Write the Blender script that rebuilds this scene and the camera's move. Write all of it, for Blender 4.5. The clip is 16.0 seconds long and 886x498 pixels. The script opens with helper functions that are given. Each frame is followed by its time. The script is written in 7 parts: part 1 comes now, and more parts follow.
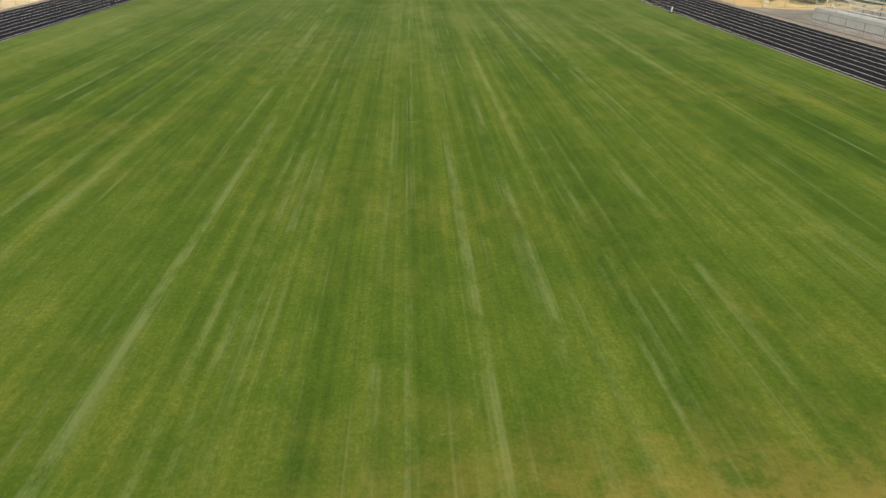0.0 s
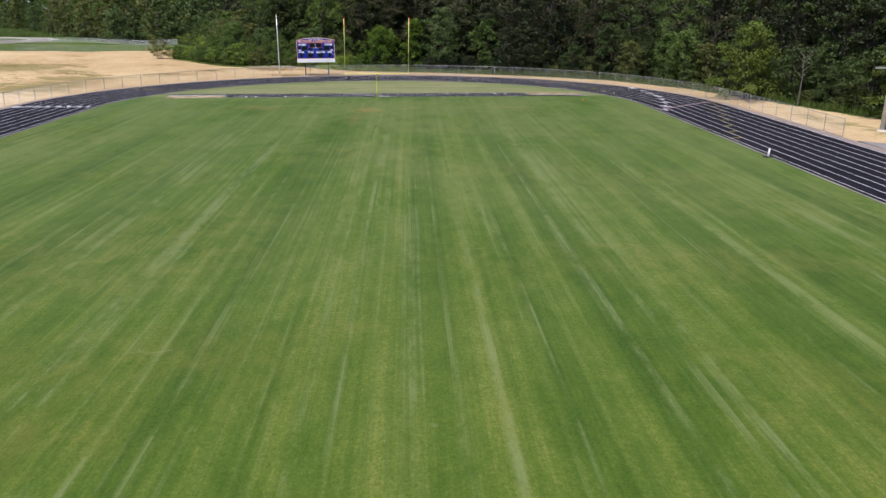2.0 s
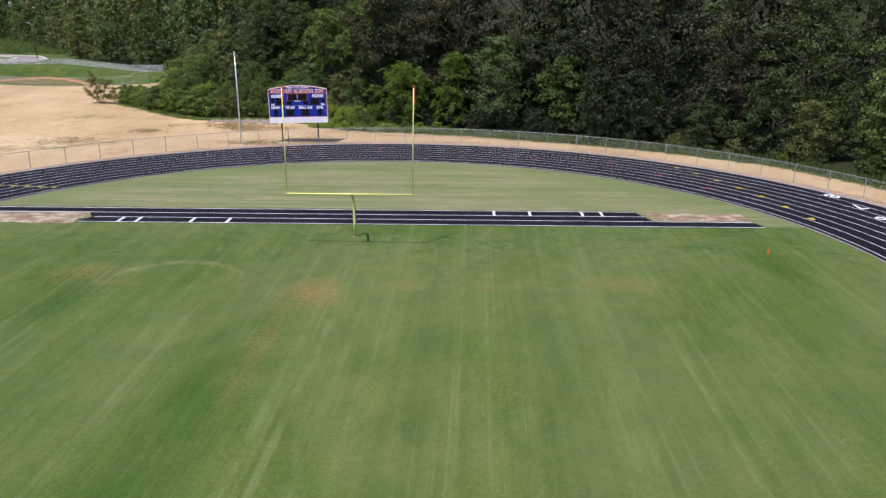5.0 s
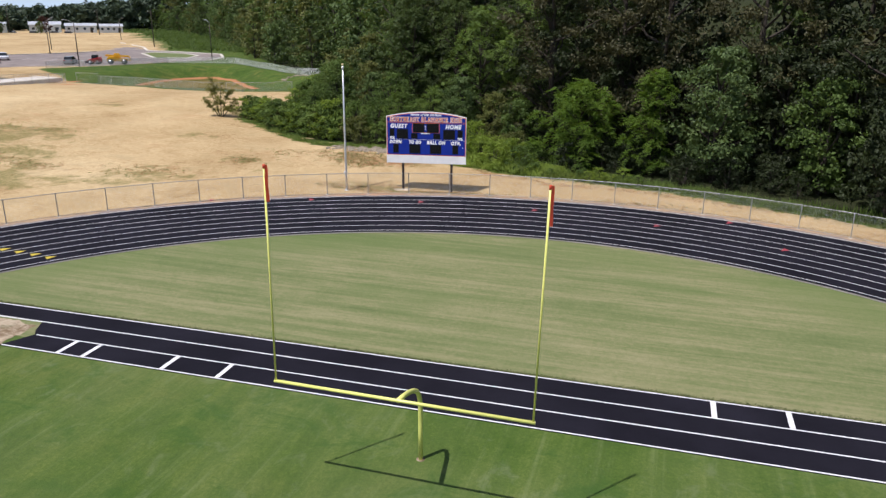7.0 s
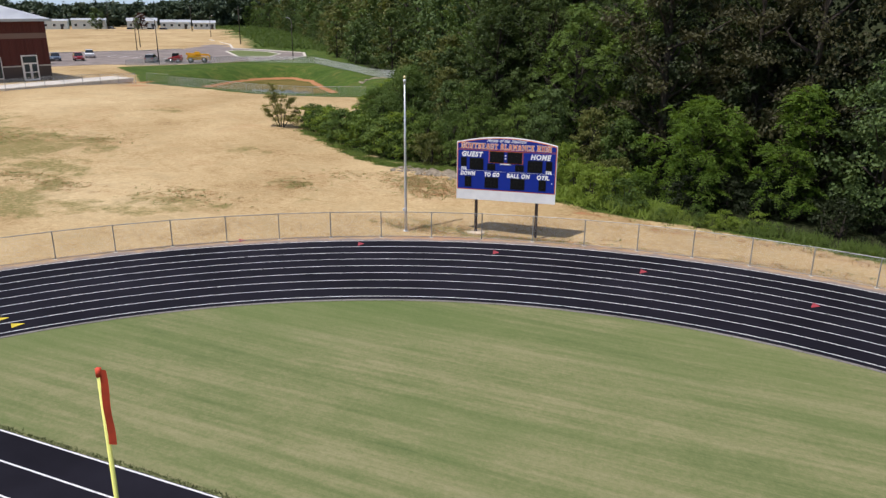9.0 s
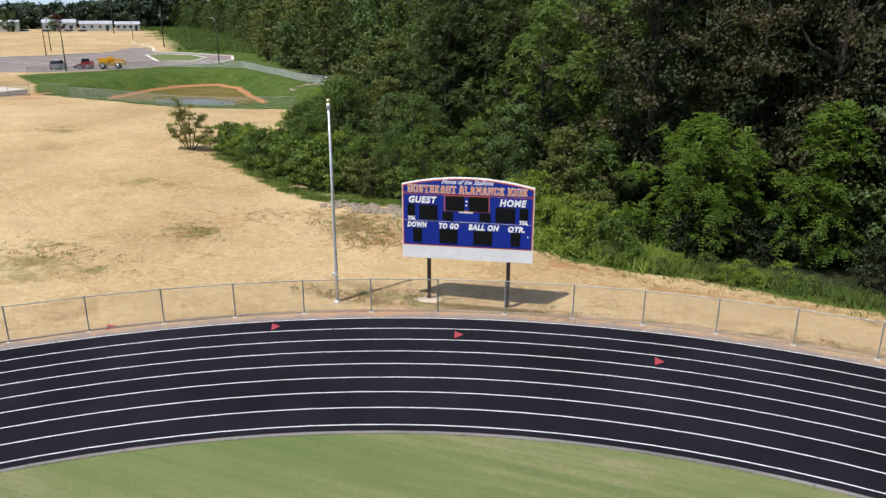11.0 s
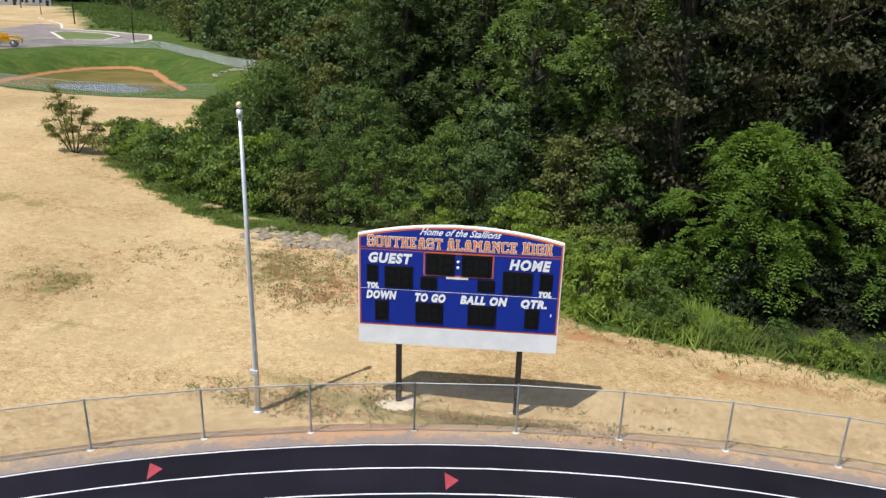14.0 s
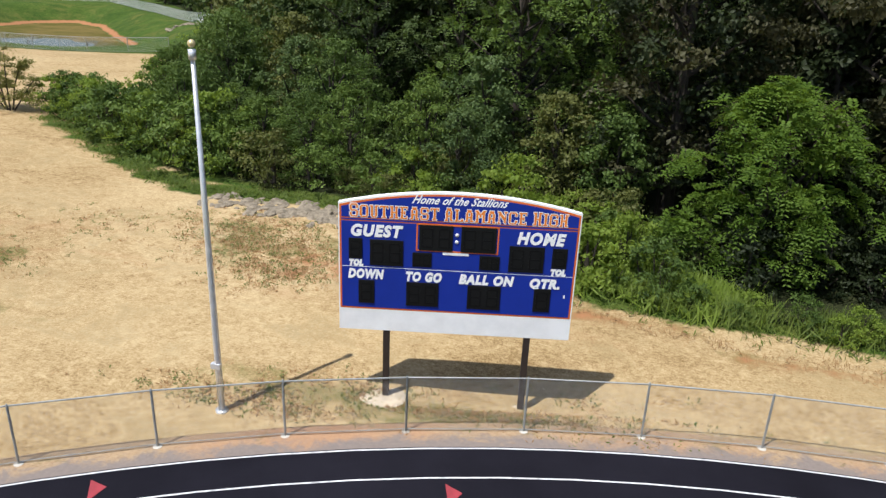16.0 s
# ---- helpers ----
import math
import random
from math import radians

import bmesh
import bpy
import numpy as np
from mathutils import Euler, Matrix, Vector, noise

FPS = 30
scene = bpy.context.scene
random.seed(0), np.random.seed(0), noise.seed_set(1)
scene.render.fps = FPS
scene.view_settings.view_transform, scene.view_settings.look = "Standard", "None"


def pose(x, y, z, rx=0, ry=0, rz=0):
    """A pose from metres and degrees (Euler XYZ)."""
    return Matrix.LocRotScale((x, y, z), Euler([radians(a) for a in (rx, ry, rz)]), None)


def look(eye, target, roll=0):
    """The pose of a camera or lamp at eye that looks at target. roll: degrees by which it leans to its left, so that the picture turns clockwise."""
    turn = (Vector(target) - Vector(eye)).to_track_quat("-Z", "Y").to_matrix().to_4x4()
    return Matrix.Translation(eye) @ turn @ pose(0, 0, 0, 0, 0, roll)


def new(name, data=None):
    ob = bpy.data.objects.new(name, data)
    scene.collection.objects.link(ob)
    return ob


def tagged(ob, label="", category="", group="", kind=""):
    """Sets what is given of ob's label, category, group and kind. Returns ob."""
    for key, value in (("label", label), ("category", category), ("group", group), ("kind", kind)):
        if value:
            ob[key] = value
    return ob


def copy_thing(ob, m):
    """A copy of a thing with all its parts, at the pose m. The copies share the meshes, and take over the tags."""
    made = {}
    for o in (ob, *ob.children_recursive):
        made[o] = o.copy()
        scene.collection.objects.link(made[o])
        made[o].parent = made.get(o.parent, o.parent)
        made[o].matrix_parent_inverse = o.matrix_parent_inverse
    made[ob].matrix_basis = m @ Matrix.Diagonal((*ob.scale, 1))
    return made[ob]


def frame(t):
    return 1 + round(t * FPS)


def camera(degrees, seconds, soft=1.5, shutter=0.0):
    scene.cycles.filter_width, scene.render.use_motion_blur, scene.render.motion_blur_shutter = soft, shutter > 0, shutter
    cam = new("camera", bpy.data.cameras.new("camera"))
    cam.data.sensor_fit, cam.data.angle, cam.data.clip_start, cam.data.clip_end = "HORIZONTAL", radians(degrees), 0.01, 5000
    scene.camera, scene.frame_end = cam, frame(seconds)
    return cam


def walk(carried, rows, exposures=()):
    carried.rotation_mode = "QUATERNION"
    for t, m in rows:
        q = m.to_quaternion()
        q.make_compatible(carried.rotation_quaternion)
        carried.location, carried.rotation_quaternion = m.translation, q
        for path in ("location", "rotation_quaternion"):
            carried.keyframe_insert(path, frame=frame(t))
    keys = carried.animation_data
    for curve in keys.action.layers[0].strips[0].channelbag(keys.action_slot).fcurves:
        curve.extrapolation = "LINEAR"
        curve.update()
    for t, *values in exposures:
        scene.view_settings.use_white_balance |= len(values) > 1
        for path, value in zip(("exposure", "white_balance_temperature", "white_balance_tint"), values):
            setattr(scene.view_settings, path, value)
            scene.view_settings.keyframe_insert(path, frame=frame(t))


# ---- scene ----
# Camera: seconds, eye x y z in metres, yaw, pitch, roll in degrees.
EXPO = [(0.0, 0.34, 7900, 2), (1.2, 0.40, 7400, 5), (2.2, 0.57, 6000, 20), (3.2, 0.58, 5900, 20), (5.3, 0.57, 5950, 24), (6.0, 0.54, 6050, 21), (8.0, 0.38, 6350, 15), (10.4, 0.30, 6350, 15), (11.0, 0.52, 6350, 12), (12.0, 0.60, 6350, 11), (16.0, 0.58, 6250, 10)]
cam = camera(61.46, 16.0, soft=1.4)
ROWS = [
    (0.0, 1.53, -118.06, 9.15, -2.78, -24.07, -0.62),
    (0.5, 1.88, -112.41, 9.21, -2.65, -23.98, -0.57),
    (1.0, 2.26, -104.73, 9.46, -2.75, -22.90, -0.30),
    (1.5, 3.10, -96.46, 9.93, -2.74, -20.36, -0.22),
    (2.0, 3.75, -88.60, 10.20, -2.58, -17.93, -0.11),
    (2.5, 4.05, -81.40, 10.95, -2.72, -17.44, -0.05),
    (3.0, 4.50, -73.95, 11.98, -2.79, -17.55, -0.34),
    (5.5, 7.27, -35.25, 13.09, 5.58, -17.91, -0.12),
    (6.0, 7.15, -27.80, 13.03, 9.71, -17.93, -0.21),
    (6.5, 6.71, -21.28, 12.95, 13.86, -17.91, -0.28),
    (7.0, 6.26, -18.30, 12.89, 17.02, -17.93, -0.38),
    (7.5, 5.52, -15.35, 12.86, 20.39, -18.00, -0.55),
    (8.0, 4.75, -12.60, 12.90, 23.73, -18.10, -0.58),
    (10.5, -0.05, 0.39, 13.10, 23.50, -18.30, 0.00),
    (11.0, -1.25, 2.91, 12.97, 19.51, -18.31, -0.06),
    (11.5, -2.18, 5.23, 12.77, 17.68, -18.10, -0.20),
    (12.0, -3.16, 7.30, 12.66, 17.01, -18.19, 0.07),
    (12.5, -4.11, 9.00, 12.58, 16.19, -18.42, -0.53),
    (13.0, -4.90, 10.87, 12.44, 15.80, -18.66, -0.69),
    (13.5, -5.69, 12.33, 12.24, 14.99, -18.81, -1.02),
    (14.0, -6.33, 13.65, 12.04, 14.37, -19.27, -1.62),
    (14.5, -6.79, 14.42, 11.78, 13.61, -19.53, -1.66),
    (15.0, -7.20, 15.16, 11.55, 12.91, -20.17, -1.86),
    (15.5, -7.48, 15.75, 11.27, 12.42, -20.71, -2.58),
    (16.0, -7.88, 16.45, 11.11, 11.24, -21.93, -2.48),
]
walk(cam, [(t, pose(x, y, z, 90 + pitch, 0, yaw) @ pose(0, 0, 0, 0, 0, -roll)) for t, x, y, z, yaw, pitch, roll in ROWS],
     exposures=EXPO)

# ---- light ----
SUN_DIR = Vector((-0.262, -0.362, 1.0)).normalized()   # towards the sun
world = bpy.data.worlds.new("sky")
scene.world = world
world.use_nodes = True
wn = world.node_tree
sky = wn.nodes.new("ShaderNodeTexSky")
sky.sky_type = "NISHITA"
sky.sun_disc = False
sky.sun_elevation = math.asin(SUN_DIR.z)
sky.sun_rotation = math.atan2(SUN_DIR.x, SUN_DIR.y)
sky.air_density, sky.dust_density, sky.ozone_density = 1.0, 1.5, 1.0
wn.links.new(sky.outputs[0], wn.nodes["Background"].inputs[0])
wn.nodes["Background"].inputs[1].default_value = 0.08
sun = new("sun", bpy.data.lights.new("sun", "SUN"))
sun.data.energy, sun.data.angle, sun.data.color = 3.6, radians(0.53), (1.0, 0.955, 0.88)
sun.matrix_world = look(SUN_DIR * 200, (0, 0, 0))


# ---- materials ----
class Nodes:
    """A short way to write a node material."""

    def __init__(self, name, rough=0.8, metal=0.0, spec=0.5):
        self.m = bpy.data.materials.new(name)
        self.m.use_nodes = True
        self.t = self.m.node_tree
        self.b = self.t.nodes["Principled BSDF"]
        self.b.inputs["Roughness"].default_value = rough
        self.b.inputs["Metallic"].default_value = metal
        self.b.inputs["Specular IOR Level"].default_value = spec

    def n(self, kind, **inputs):
        nd = self.t.nodes.new(kind)
        for k, v in inputs.items():
            key = int(k[1:]) if k[0] == "i" and k[1:].isdigit() else k
            self.put(nd.inputs[key], v)
        return nd

    def put(self, socket, v):
        if isinstance(v, bpy.types.NodeSocket):
            self.t.links.new(v, socket)
        else:
            socket.default_value = v

    def coords(self, sx=1, sy=1, sz=1, rot=0.0, world_space=True):
        src = self.n("ShaderNodeNewGeometry").outputs["Position"] if world_space else self.n("ShaderNodeTexCoord").outputs["Object"]
        mp = self.n("ShaderNodeMapping", Vector=src)
        mp.inputs["Scale"].default_value = (sx, sy, sz)
        mp.inputs["Rotation"].default_value = (0, 0, rot)
        return mp.outputs[0]

    def noise(self, vec, scale, detail=3, rough=0.55, dist=0.0):
        nd = self.n("ShaderNodeTexNoise", Vector=vec, Scale=scale, Detail=detail, Roughness=rough, Distortion=dist)
        return nd.outputs[0]

    def ramp(self, fac, stops):
        nd = self.n("ShaderNodeValToRGB", Fac=fac)
        e = nd.color_ramp.elements
        while len(e) < len(stops):
            e.new(0.5)
        for el, (p, c) in zip(e, stops):
            el.position = p
            el.color = (*c, 1) if len(c) == 3 else c
        return nd.outputs[0]

    def step(self, fac, a, b):
        nd = self.n("ShaderNodeMapRange", Value=fac)
        nd.interpolation_type = "SMOOTHSTEP"
        nd.inputs["From Min"].default_value, nd.inputs["From Max"].default_value = a, b
        return nd.outputs[0]

    def mix(self, fac, a, b, blend="MIX"):
        nd = self.t.nodes.new("ShaderNodeMix")
        nd.data_type, nd.blend_type = "RGBA", blend
        self.put(nd.inputs[0], fac)
        self.put(nd.inputs[6], a if isinstance(a, bpy.types.NodeSocket) else (*a, 1))
        self.put(nd.inputs[7], b if isinstance(b, bpy.types.NodeSocket) else (*b, 1))
        return nd.outputs[2]

    def math(self, op, a, b=0.0):
        nd = self.t.nodes.new("ShaderNodeMath")
        nd.operation = op
        self.put(nd.inputs[0], a)
        self.put(nd.inputs[1], b)
        return nd.outputs[0]

    def xyz(self):
        s = self.n("ShaderNodeSeparateXYZ", Vector=self.n("ShaderNodeNewGeometry").outputs["Position"])
        return s.outputs[0], s.outputs[1], s.outputs[2]

    def colour(self, c):
        self.put(self.b.inputs["Base Color"], c if isinstance(c, bpy.types.NodeSocket) else (*c, 1))
        return self

    def bump(self, h, strength=0.3, dist=0.02):
        nd = self.n("ShaderNodeBump", Height=h, Strength=strength, Distance=dist)
        self.put(self.b.inputs["Normal"], nd.outputs[0])
        return self


def plain(name, c, rough=0.5, metal=0.0, var=0.12, scale=6.0, bump=0.0, spec=0.5):
    """A paint or metal with faint dirt at two scales."""
    k = Nodes(name, rough, metal, spec)
    v = k.coords(world_space=False)
    f = k.noise(v, scale, 5, 0.65)
    g = k.noise(v, scale * 0.17, 2)
    lo = tuple(x * (1 - 2 * var) for x in c)
    hi = tuple(min(1, x * (1 + var)) for x in c)
    k.colour(k.mix(k.step(k.math("ADD", k.math("MULTIPLY", f, 0.6), k.math("MULTIPLY", g, 0.4)), 0.3, 0.65), lo, hi))
    k.put(k.b.inputs["Roughness"], k.math("ADD", k.math("MULTIPLY", f, 0.25), rough - 0.12))
    if bump:
        k.bump(f, bump, 0.01)
    return k.m


def turf_material():
    k = Nodes("turf", 0.9, 0, 0.15)
    x, y, z = k.xyz()
    # mower passes along the field, broken grain and broad tonal patches
    wide = k.noise(k.coords(0.45, 0.010, 1), 1.0, 2, 0.5)
    narrow = k.noise(k.coords(2.8, 0.030, 1), 1.0, 4, 0.7)
    patch = k.noise(k.coords(0.10, 0.055, 1), 1.0, 6, 0.65)
    mottle = k.noise(k.coords(0.9, 0.45, 1), 1.0, 6, 0.75, 0.4)
    fine = k.noise(k.coords(1, 1, 1), 5.0, 5, 0.8)
    calm = k.math("SUBTRACT", 1.0, k.math("MULTIPLY", k.step(y, -45.0, -12.0), 0.40))
    lines = k.math("ADD", k.math("MULTIPLY", k.math("SUBTRACT", wide, 0.5), 0.42), k.math("MULTIPLY", k.math("SUBTRACT", narrow, 0.5), 0.32))
    s = k.math("ADD", k.math("MULTIPLY", lines, calm), 0.35)
    s = k.math("ADD", s, k.math("ADD", k.math("MULTIPLY", k.math("SUBTRACT", patch, 0.5), 0.24), 0.10))
    s = k.math("ADD", s, k.math("MULTIPLY", mottle, 0.30))
    s = k.math("ADD", s, k.math("MULTIPLY", fine, 0.30))
    s = k.math("ADD", s, k.math("MULTIPLY", k.math("SUBTRACT", k.noise(k.coords(1, 0.7, 1), 13.0, 3, 0.8), 0.35), 0.32))
    base = k.ramp(s, [(0.66, (0.027, 0.063, 0.0075)), (0.79, (0.052, 0.096, 0.0122)), (0.88, (0.084, 0.124, 0.022)), (0.98, (0.145, 0.168, 0.048))])
    # broad straw-tinted zones
    zone = k.step(k.noise(k.coords(0.045, 0.10, 1), 1.0, 4, 0.6, 0.5), 0.46, 0.66)
    tan = k.math("MULTIPLY", zone, k.step(mottle, 0.36, 0.62))
    col = k.mix(k.math("MULTIPLY", tan, 0.26), base, (0.150, 0.135, 0.040))
    dryer = k.math("MULTIPLY", k.step(y, -85.0, -15.0), k.step(patch, 0.30, 0.62))
    col = k.mix(k.math("MULTIPLY", dryer, 0.42), col, (0.118, 0.142, 0.054))
    lush = k.math("SUBTRACT", 1.0, k.step(y, -82.0, -48.0))
    col = k.mix(k.math("MULTIPLY", lush, 0.85), col, k.mix(1.0, col, (1.0, 0.96, 0.66), "MULTIPLY"))
    # thin pale mower streaks, broken along their length
    thin = k.step(k.noise(k.coords(1.7, 0.012, 1), 1.0, 4, 0.68), 0.50, 0.66)
    brk = k.step(k.noise(k.coords(0.5, 0.16, 1), 1.0, 6, 0.78), 0.40, 0.60)
    near_goal = k.step(y, -42.0, -10.0)
    streak = k.math("SUBTRACT", 0.62, k.math("MULTIPLY", near_goal, 0.20))
    col = k.mix(k.math("MULTIPLY", k.math("MULTIPLY", thin, brk), streak), col, (0.145, 0.180, 0.070))
    # short pale dashes across the field
    dash = k.step(k.noise(k.coords(0.55, 1.5, 1), 1.0, 4, 0.7, 0.8), 0.66, 0.80)
    col = k.mix(k.math("MULTIPLY", dash, 0.42), col, (0.175, 0.190, 0.085))
    # worn earth in front of the posts
    wy = k.math("SUBTRACT", 1.0, k.step(k.math("ABSOLUTE", k.math("ADD", y, 8.0)), 0.5, 5.0))
    wx = k.math("SUBTRACT", 1.0, k.step(k.math("ABSOLUTE", k.math("ADD", x, -2.0)), 12.0, 22.0))
    spots = k.step(k.noise(k.coords(0.24, 0.34, 1), 1.0, 6, 0.72, 0.6), 0.52, 0.74)
    worn = k.math("MULTIPLY", k.math("MULTIPLY", k.math("MULTIPLY", wy, wx), spots), 0.30)
    for px, py, rx, ry, w in ((-0.6, -9.6, 1.7, 2.4, 0.9), (-1.5, -15.5, 0.7, 5.5, 0.42), (-13.0, -7.0, 2.2, 1.8, 0.5), (-10.8, -8.4, 1.6, 0.6, 0.35), (14.6, -7.6, 3.0, 1.3, 0.45), (3.6, -8.2, 1.4, 0.7, 0.4), (8.0, -8.4, 1.6, 0.6, 0.25)):
        dx = k.math("DIVIDE", k.math("SUBTRACT", x, px), rx)
        dy = k.math("DIVIDE", k.math("SUBTRACT", y, py), ry)
        d = k.math("SQRT", k.math("ADD", k.math("MULTIPLY", dx, dx), k.math("MULTIPLY", dy, dy)))
        d = k.math("ADD", d, k.math("MULTIPLY", k.math("SUBTRACT", k.noise(k.coords(0.8, 0.5, 1), 1.0, 6, 0.78), 0.5), 2.6))
        worn = k.math("MAXIMUM", worn, k.math("MULTIPLY", k.math("SUBTRACT", 1.0, k.step(d, 0.0, 1.35)), w))
    worn = k.math("MULTIPLY", worn, k.math("ADD", k.math("MULTIPLY", k.step(fine, 0.36, 0.62), 0.80), 0.10))
    col = k.mix(k.math("MULTIPLY", worn, 0.80), col, (0.26, 0.155, 0.062))
    # pale turning arc left by the mower
    rx_, ry_ = k.math("ADD", x, 8.0), k.math("ADD", y, 8.8)
    rd = k.math("SQRT", k.math("ADD", k.math("MULTIPLY", rx_, rx_), k.math("MULTIPLY", ry_, ry_)))
    arc = k.math("SUBTRACT", 1.0, k.step(k.math("ABSOLUTE", k.math("SUBTRACT", rd, 3.6)), 0.05, 0.45))
    arc = k.math("MULTIPLY", k.math("MULTIPLY", arc, k.step(y, -9.5, -7.5)), k.step(mottle, 0.34, 0.60))
    col = k.mix(k.math("MULTIPLY", arc, 0.45), col, (0.200, 0.185, 0.080))
    # the dry end under the start
    dry = k.math("MULTIPLY", k.math("MULTIPLY", k.math("SUBTRACT", 1.0, k.step(y, -112.0, -104.5)), k.step(x, -6.0, 8.0)), k.step(k.noise(k.coords(0.5, 0.5, 1), 1.0, 6, 0.78), 0.36, 0.60))
    col = k.mix(k.math("MULTIPLY", dry, 0.9), col, (0.27, 0.180, 0.055))
    # darker tufts and pale smudges by the posts
    end = k.step(y, -8.0, -2.0)
    tuft = k.step(k.noise(k.coords(0.32, 0.5, 1), 1.0, 6, 0.75, 0.7), 0.50, 0.66)
    col = k.mix(k.math("MULTIPLY", k.math("MULTIPLY", end, tuft), 0.55), col, (0.030, 0.078, 0.014))
    smudge = k.step(k.noise(k.coords(0.7, 0.45, 1), 1.0, 5, 0.7, 1.2), 0.54, 0.72)
    col = k.mix(k.math("MULTIPLY", k.math("MULTIPLY", end, smudge), 0.40), col, (0.140, 0.170, 0.085))
    # small pale flecks
    fleck = k.step(k.noise(k.coords(1, 0.6, 1), 2.6, 4, 0.65, 1.0), 0.68, 0.80)
    col = k.mix(k.math("MULTIPLY", fleck, 0.45), col, (0.19, 0.21, 0.10))
    k.colour(col)
    k.bump(k.math("ADD", k.noise(k.coords(), 9.0, 4), mottle), 0.6, 0.04)
    return k.m


def dzone_material():
    k = Nodes("dry_turf", 0.9, 0, 0.15)
    wide = k.noise(k.coords(0.02, 0.42, 1), 1.0, 2, 0.5)
    narrow = k.noise(k.coords(0.10, 2.3, 1), 1.0, 4, 0.7)
    mottle = k.noise(k.coords(0.55, 0.9, 1), 1.0, 6, 0.75, 0.4)
    fine = k.noise(k.coords(), 5.0, 5, 0.8)
    patch = k.noise(k.coords(0.09, 0.14, 1), 1.0, 5, 0.65)
    s = k.math("ADD", k.math("ADD", k.math("MULTIPLY", k.math("SUBTRACT", wide, 0.5), 0.26), 0.21), k.math("ADD", k.math("MULTIPLY", k.math("SUBTRACT", narrow, 0.5), 0.42), 0.12))
    s = k.math("ADD", s, k.math("ADD", k.math("MULTIPLY", fine, 0.32), k.math("MULTIPLY", patch, 0.26)))
    s = k.math("ADD", s, k.math("MULTIPLY", mottle, 0.24))
    base = k.ramp(s, [(0.56, (0.084, 0.118, 0.041)), (0.68, (0.134, 0.156, 0.063)), (0.78, (0.192, 0.193, 0.093)), (0.90, (0.262, 0.240, 0.136))])
    x, y, z = k.xyz()
    green = k.math("MULTIPLY", k.step(k.noise(k.coords(0.07, 0.16, 1), 1.0, 5, 0.65, 0.5), 0.48, 0.66), k.step(mottle, 0.30, 0.60))
    base = k.mix(k.math("MULTIPLY", green, 0.65), base, (0.088, 0.132, 0.040))
    # greener grass along the inside of the track
    ry = k.math("SUBTRACT", y, -6.34)
    rim = k.step(k.math("SQRT", k.math("ADD", k.math("MULTIPLY", x, x), k.math("MULTIPLY", ry, ry))), 23.7, 28.7)
    base = k.mix(k.math("MULTIPLY", k.math("MULTIPLY", rim, k.step(patch, 0.38, 0.58)), 0.6), base, (0.095, 0.138, 0.040))
    pale = k.step(k.noise(k.coords(0.5, 1.3, 1), 1.0, 4, 0.7, 0.8), 0.64, 0.80)
    k.colour(k.mix(k.math("MULTIPLY", pale, 0.4), base, (0.29, 0.27, 0.16)))
    k.bump(k.math("ADD", k.noise(k.coords(), 9.0, 4), mottle), 0.6, 0.04)
    return k.m


def asphalt_material(name, c=0.022, tint=(1.0, 0.95, 1.12), rough=0.72, spec=0.2):
    k = Nodes(name, rough, 0, spec)
    big = k.noise(k.coords(0.25, 0.25, 1), 1.0, 4, 0.6)
    fine = k.noise(k.coords(), 60.0, 3, 0.6)
    s = k.math("ADD", k.math("MULTIPLY", big, 0.6), k.math("MULTIPLY", fine, 0.4))
    lo = tuple(c * 0.75 * t for t in tint)
    hi = tuple(c * 1.5 * t for t in tint)
    k.colour(k.mix(k.step(s, 0.35, 0.7), lo, hi))
    k.bump(k.noise(k.coords(), 120.0, 2), 0.35, 0.004)
    return k.m


def apron_material():
    """Grey asphalt edge with sandy clay washed over its outer side."""
    k = Nodes("apron_asphalt", 0.85, 0, 0.2)
    x, y, z = k.xyz()
    yy = k.math("MAXIMUM", k.math("SUBTRACT", y, -6.34), 0.0)
    r = k.math("SQRT", k.math("ADD", k.math("MULTIPLY", x, x), k.math("MULTIPLY", yy, yy)))
    rag = k.noise(k.coords(0.9, 0.9, 1), 1.0, 6, 0.75, 0.5)
    fine = k.noise(k.coords(), 9.0, 5, 0.75)
    dust = k.step(k.math("ADD", r, k.math("MULTIPLY", k.math("SUBTRACT", rag, 0.5), 2.4)), 38.95, 39.55)
    dust = k.math("MULTIPLY", dust, k.step(y, -22.0, -4.0))
    grey = k.mix(fine, (0.16, 0.134, 0.122), (0.285, 0.238, 0.212))
    sand = k.mix(k.step(fine, 0.25, 0.75), (0.31, 0.205, 0.120), (0.44, 0.325, 0.20))
    clay = k.step(k.noise(k.coords(0.12, 0.12, 1), 1.0, 4, 0.6), 0.50, 0.66)
    sand = k.mix(k.math("MULTIPLY", clay, 0.6), sand, (0.40, 0.215, 0.125))
    col = k.mix(dust, grey, sand)
    weed = k.math("MULTIPLY", k.step(k.noise(k.coords(0.7, 0.7, 1), 1.0, 6, 0.78, 0.6), 0.55, 0.68), k.step(r, 39.1, 39.5))
    k.colour(k.mix(k.math("MULTIPLY", weed, 0.7), col, (0.13, 0.13, 0.045)))
    k.bump(fine, 0.4, 0.01)
    return k.m


